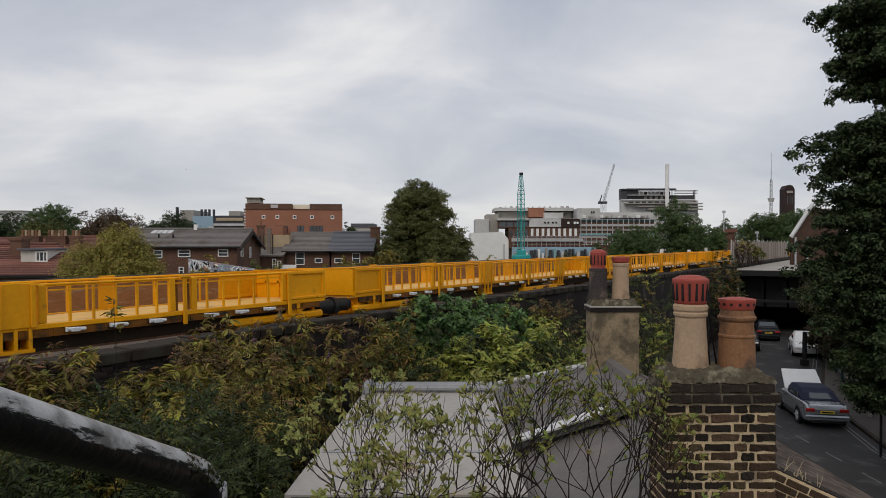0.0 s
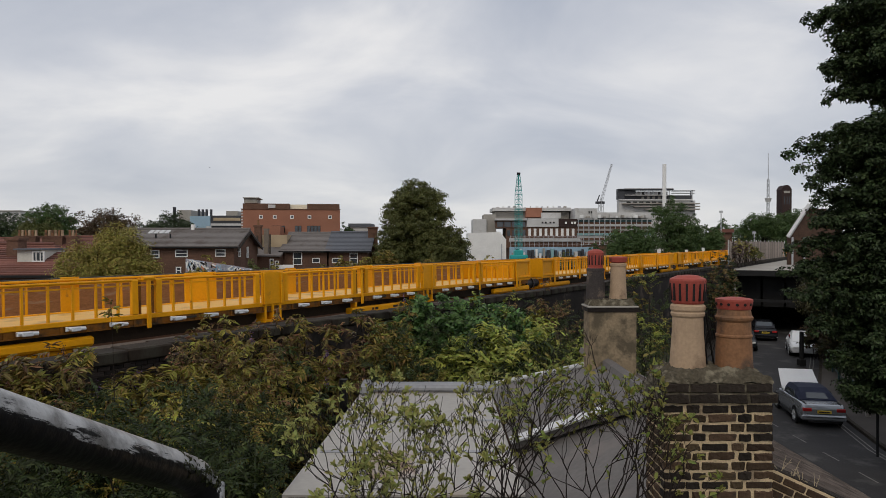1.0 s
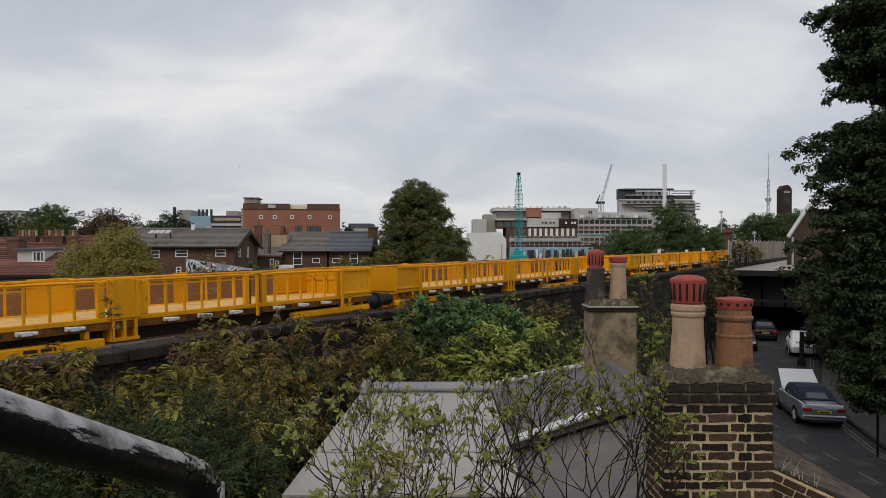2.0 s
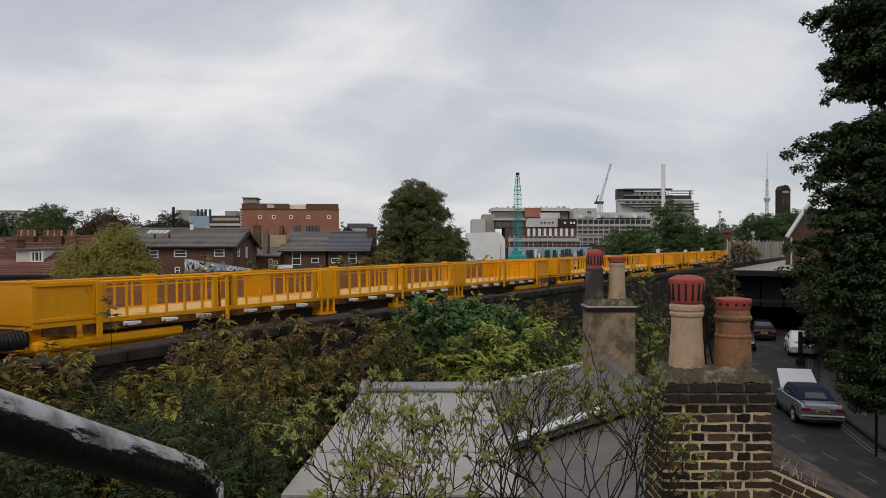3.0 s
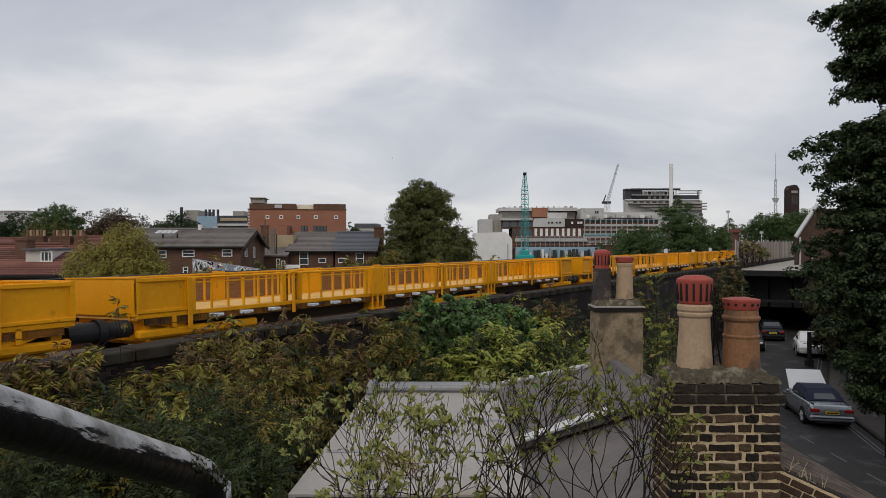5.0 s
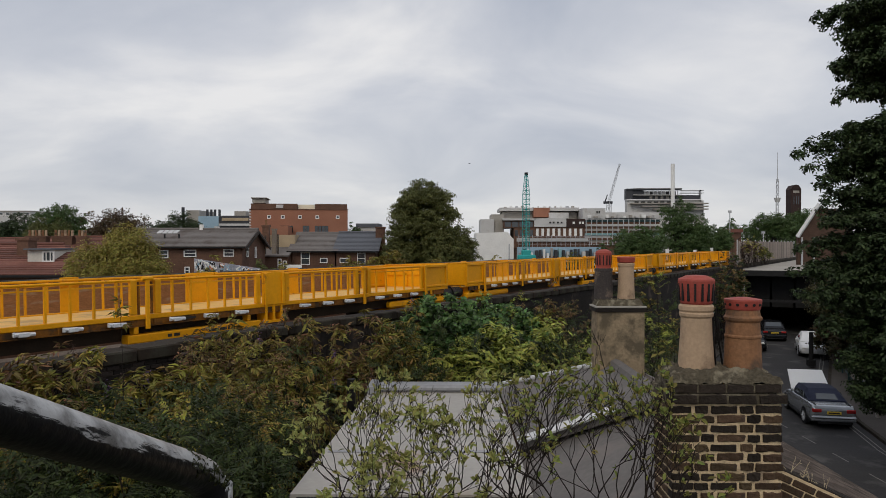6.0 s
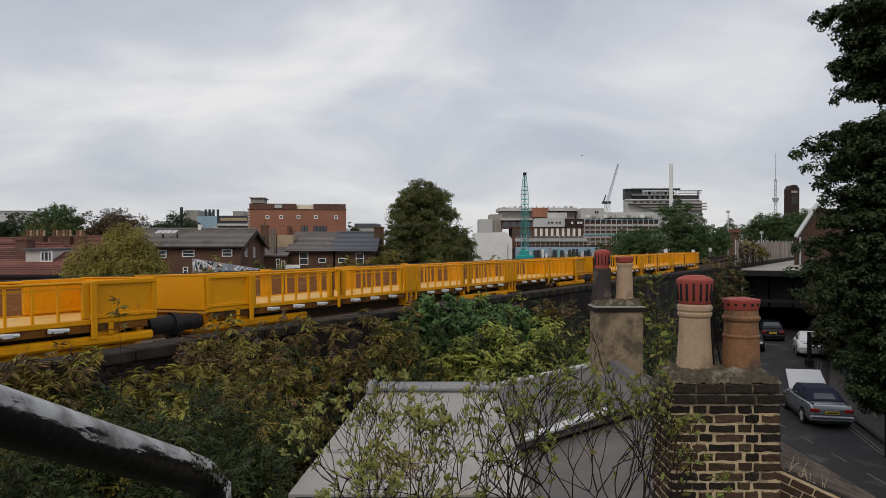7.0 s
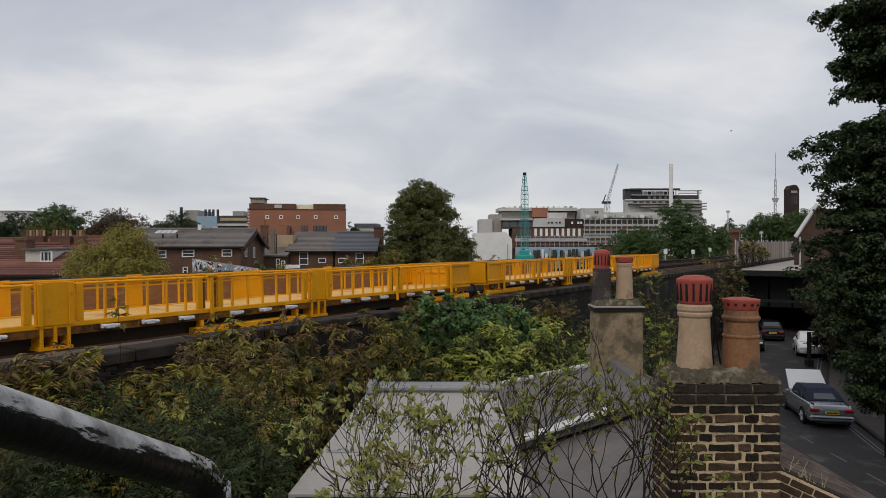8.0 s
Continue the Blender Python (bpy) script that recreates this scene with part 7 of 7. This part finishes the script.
def cranes():
    c = thing("piling_rig", Matrix.Translation((16.82, 150, 0)), "teal crawler crane with upright lattice boom", "crane")
    bm = bmesh.new()
    lattice(bm, (0, 0, 3), (0, 0, 17.98), 1.1, 1.1, 14, 0.055)
    lattice(bm, (0, 0, 17.98), (0, 0, 22.49), 1.1, 0.4, 5, 0.055)
    part("boom", bm, TEAL, c)
    part("cab", boxes((-1.0, 0.9, -1.3, 1.3, 3.2, 6.0), (-1.9, 1.9, -1.5, 1.5, 3.6, 5.0), (-2.0, 1.8, -1.7, 1.7, 2.2, 3.2), bev=0.15), TEAL, c, "teal crane cab and counterweight")
    part("boom_head", boxes((-0.35, 0.35, -0.35, 0.35, 22.24, 22.73)), DARK, c)
    part("tracks", boxes((-3, 3, -2.2, -1.4, 0, 1.4), (-3, 3, 1.4, 2.2, 0, 1.4), bev=0.3), DARK, c)
    part("pedestal", boxes((-1, 1, -1, 1, 1.4, 2.2)), DARK, c)
    c = thing("tower_crane", Matrix.Translation((69.21, 300, 0)), "pale luffing tower crane with raised jib", "crane")
    bm = bmesh.new()
    lattice(bm, (0, 0, 0), (0, 0, 25.29), 1.6, 1.6, 10, 0.09)
    part("mast", bm, STEEL, c)
    bm = bmesh.new()
    lattice(bm, (0, 0, 25.29), (73.84-69.21, 0, 41.62), 0.9, 0.5, 16, 0.05)
    part("jib", bm, STEEL, c)
    part("slewing_platform", boxes((-2.2, 1.4, -1, 1, 24.56, 25.53)), DARK_CLAD, c)
    bm = bmesh.new()
    rod(bm, (-1.6, 0, 25.53), (-0.6, 0, 28.46), 0.3, 0.2, 5)
    part("backstay", bm, DARK_CLAD, c)


cranes()

# water tower and television mast
g = thing("brick_tower", Matrix.Translation((139.55, 280, 0)), "tall dark brick tower with pointed top", "tower")
part("shaft", boxes((-2.0, 2.0, 0, 4.4, 0, 29.11)), DARK_BROWN, g)
bm = bmesh.new()
slab(bm, [(-2.1, -0.1, 29.11), (2.1, -0.1, 29.11), (1.1, -0.1, 30.70), (0, -0.1, 31.04), (-1.1, -0.1, 30.70)], 4.6)
part("pointed_top", bm, DARK_BROWN, g)
for a in (-0.9, 0.1, 1.0):
    part("slit_window", boxes((a - 0.15, a + 0.15, -0.1, -0.004, 23.19, 26.38)), GLASS, g)
part("louvre", boxes((-1.2, 1.2, -0.12, -0.004, 27.74, 28.65)), CONCRETE, g)
g = thing("transmitter_mast", Matrix.Translation((198.06, 420, 0)), "distant pale lattice transmitter mast", "mast")
bm = bmesh.new()
lattice(bm, (0, 0, 0), (0, 0, 46.05), 1.8, 1.0, 16, 0.12)
rod(bm, (0, 0, 46.05), (0, 0, 62.09), 0.22, 0.12, 6)
part("mast", bm, STEEL, g)
bm = bmesh.new()
rod(bm, (0, 0, 32.41), (0, 0, 34.79), 1.3, 2.0, 10)
part("pod", bm, WHITE_DIRT, g)

# gabled building with a pale verge behind the street tree
g = thing("gabled_hall", Matrix.Translation((0, 0, 0)), "gabled storey with pale raking edge over the garage roof", "building")
bm = bmesh.new()
slab(bm, [(35.26, 70.4, 5.33), (40.71, 70.4, 5.33), (40.71, 70.4, 10.85), (37.13, 70.4, 11.08), (35.26, 70.4, 8.35)], 0.3)
part("wall", bm, GARDEN_BRICK, g)
bm = bmesh.new()
rod(bm, (35.03, 70, 8.13), (37.19, 70, 11.42), 0.22, 0.22, 4)
part("verge", bm, LEADPALE, g, "pale raking verge board")
for a in (0.2, 1.4):
    part("post", boxes((35.26+a, 35.26+a+0.14, 70.02, 70.16, 5.33, 8.13)), STEEL, g)


# palisade fence on the viaduct edge and a yellow buffer
def fence():
    f = thing("palisade_fence", TRACK @ pose(63.4, 11.3, 5.66), "weathered pale palisade fence along the viaduct edge", "fence")
    me = mesh_of(boxes((-0.09, 0.09, -0.02, 0.02, 0.0, 2.0)), "pale", FENCE)
    for i in range(110):
        o = new("pale", me)
        o.parent = f
        o.location = (i * 0.34, 0, 0.05 * math.sin(i * 1.7))
    for i in range(14):
        part("post", boxes((i * 3 - 0.05, i * 3 + 0.05, 0.03, 0.13, -0.2, 2.15)), STEEL, f)
        bm = bmesh.new()
        rod(bm, (i * 3, 0.08, 2.13), (i * 3 - 0.1, -0.3, 2.45), 0.028, seg=5)
        part("barb_arm", bm, DARK, f)
    for z in (0.5, 1.6):
        part("rail", boxes((-0.1, 39.6, 0.03, 0.08, z, z + 0.08)), STEEL, f)
    part("plinth", boxes((-0.2, 39.8, -0.1, 0.2, -0.3, -0.0)), CONCRETE, f)


fence()
for i, (s, l, w, hgt) in enumerate(((64.5, 11.0, 1.6, 2.3), (67.5, 11.0, 1.8, 2.5), (71.0, 11.0, 1.8, 1.9), (75.0, 11.0, 1.6, 1.5))):
    shrub("creeper", tuple(TRACK @ Vector((s, l, 5.62))), (w, 0.7, hgt), DEADHEAD if i < 2 else LEAF_OAK, 60, 10 if i < 2 else 26, 0.12, 0.06, "pale half-bare creeper tangle on the fence", 800 + i, (LEAF_OLIVE, 0.3), 0.3, "fence creepers", "creeper")
for s, l, hgt in ((77.0, 21.0, 0.95), (89.4, 21.0, 0.8), (98.8, 21.0, 1.0)):
    p = thing("trackside_board", TRACK @ pose(s, l, 5.7, 0, 0, -57), "small white trackside board on a post", "sign", "trackside boards")
    part("post", boxes((-0.04, 0.04, -0.04, 0.04, -6.2, hgt)), STEEL, p)
    part("board", boxes((-0.2, 0.2, -0.07, -0.044, hgt - 0.3, hgt + 0.2)), WHITE, p)
g = thing("station_roof", Matrix.Translation((60.56, 150, 0)), "far low roof with pale fascia by the line", "building")
part("wall", boxes((0, 2.4, 0, 6, 0, 9.82)), BROWN_BRICK, g)
part("roof", boxes((-0.2, 2.6, -0.5, 6, 9.83, 10.55)), ROOF_RED, g)
for x, top in ((52.49, 13.41), (58.72, 9.51)):
    p = thing("signal_post", Matrix.Translation((x, 130, 0)), "thin grey lineside post", "post", "lineside posts")
    bm = bmesh.new()
    rod(bm, (0, 0, 0), (0, 0, top), 0.12, 0.09, 8)
    part("pole", bm, STEEL, p)
    part("head", boxes((-0.3, 0.3, -0.1, 0.1, top - 0.2, top + 0.2)), STEEL, p)


# ---- a bird over the roofs ----
bird = thing("bird", Matrix.Identity(4), "small dark bird flying over the roofs", "bird")
bm = bmesh.new()
bmesh.ops.create_icosphere(bm, subdivisions=2, radius=0.07, matrix=Matrix.Diagonal((1.8, 0.8, 0.8, 1)))
rod(bm, (0.15, 0, 0.02), (0.25, 0, 0.02), 0.03, 0.004, 6)
slab(bm, [(-0.15, -0.03, 0), (-0.34, -0.07, 0), (-0.34, 0.07, 0), (-0.15, 0.03, 0)], 0.015)
part("body", bm, DARK, bird)
for sd in (-1, 1):
    bm = bmesh.new()
    pts = [(0.09, sd * 0.05, 0.03), (-0.08, sd * 0.05, 0.03), (-0.09, sd * 0.21, 0.08), (0.0, sd * 0.23, 0.09), (0.06, sd * 0.14, 0.06)]
    slab(bm, pts if sd < 0 else pts[::-1], 0.012)
    part("wing", bm, DARK, bird)

bird.scale = (0.6, 0.6, 0.6)
g = thing("slab_block", Matrix.Translation((0, 230, 0)), "distant pale flat-roofed apartment block", "building")
part("wall", boxes((-157.69, -138.64, 0, 12, 0, 17.96)), WHITE_DIRT, g)
part("roof", boxes((-157.88, -138.45, -0.4, 12.4, 17.98, 18.34)), CONCRETE, g)
for i in range(8):
    window(g, -155.82 + i * 2.2, 0, 16.66, 1.4, 1.1, t=0.12)


def motions():
    for k, ob in enumerate(WAGONS):
        walk(ob, [(t, wagon_pose(k, t)) for t in (0.0, 2.0, 4.0, 6.0, 8.0)])
    walk(bird, [(t, pose(x, y, z, 0, 0, -18)) for t, x, y, z in (
        (0, -51.26, 139, 22.29), (2, -35.74, 124, 21.0), (3.5, -22.84, 112, 19.87), (4.5, -12.63, 103, 19.88), (6, 2.72, 88, 17.58), (6.5, 8.63, 83, 17.01), (7, 14.79, 76, 17.07), (7.5, 20.46, 69, 17.2), (8, 25.28, 62, 17.47))])


motions()
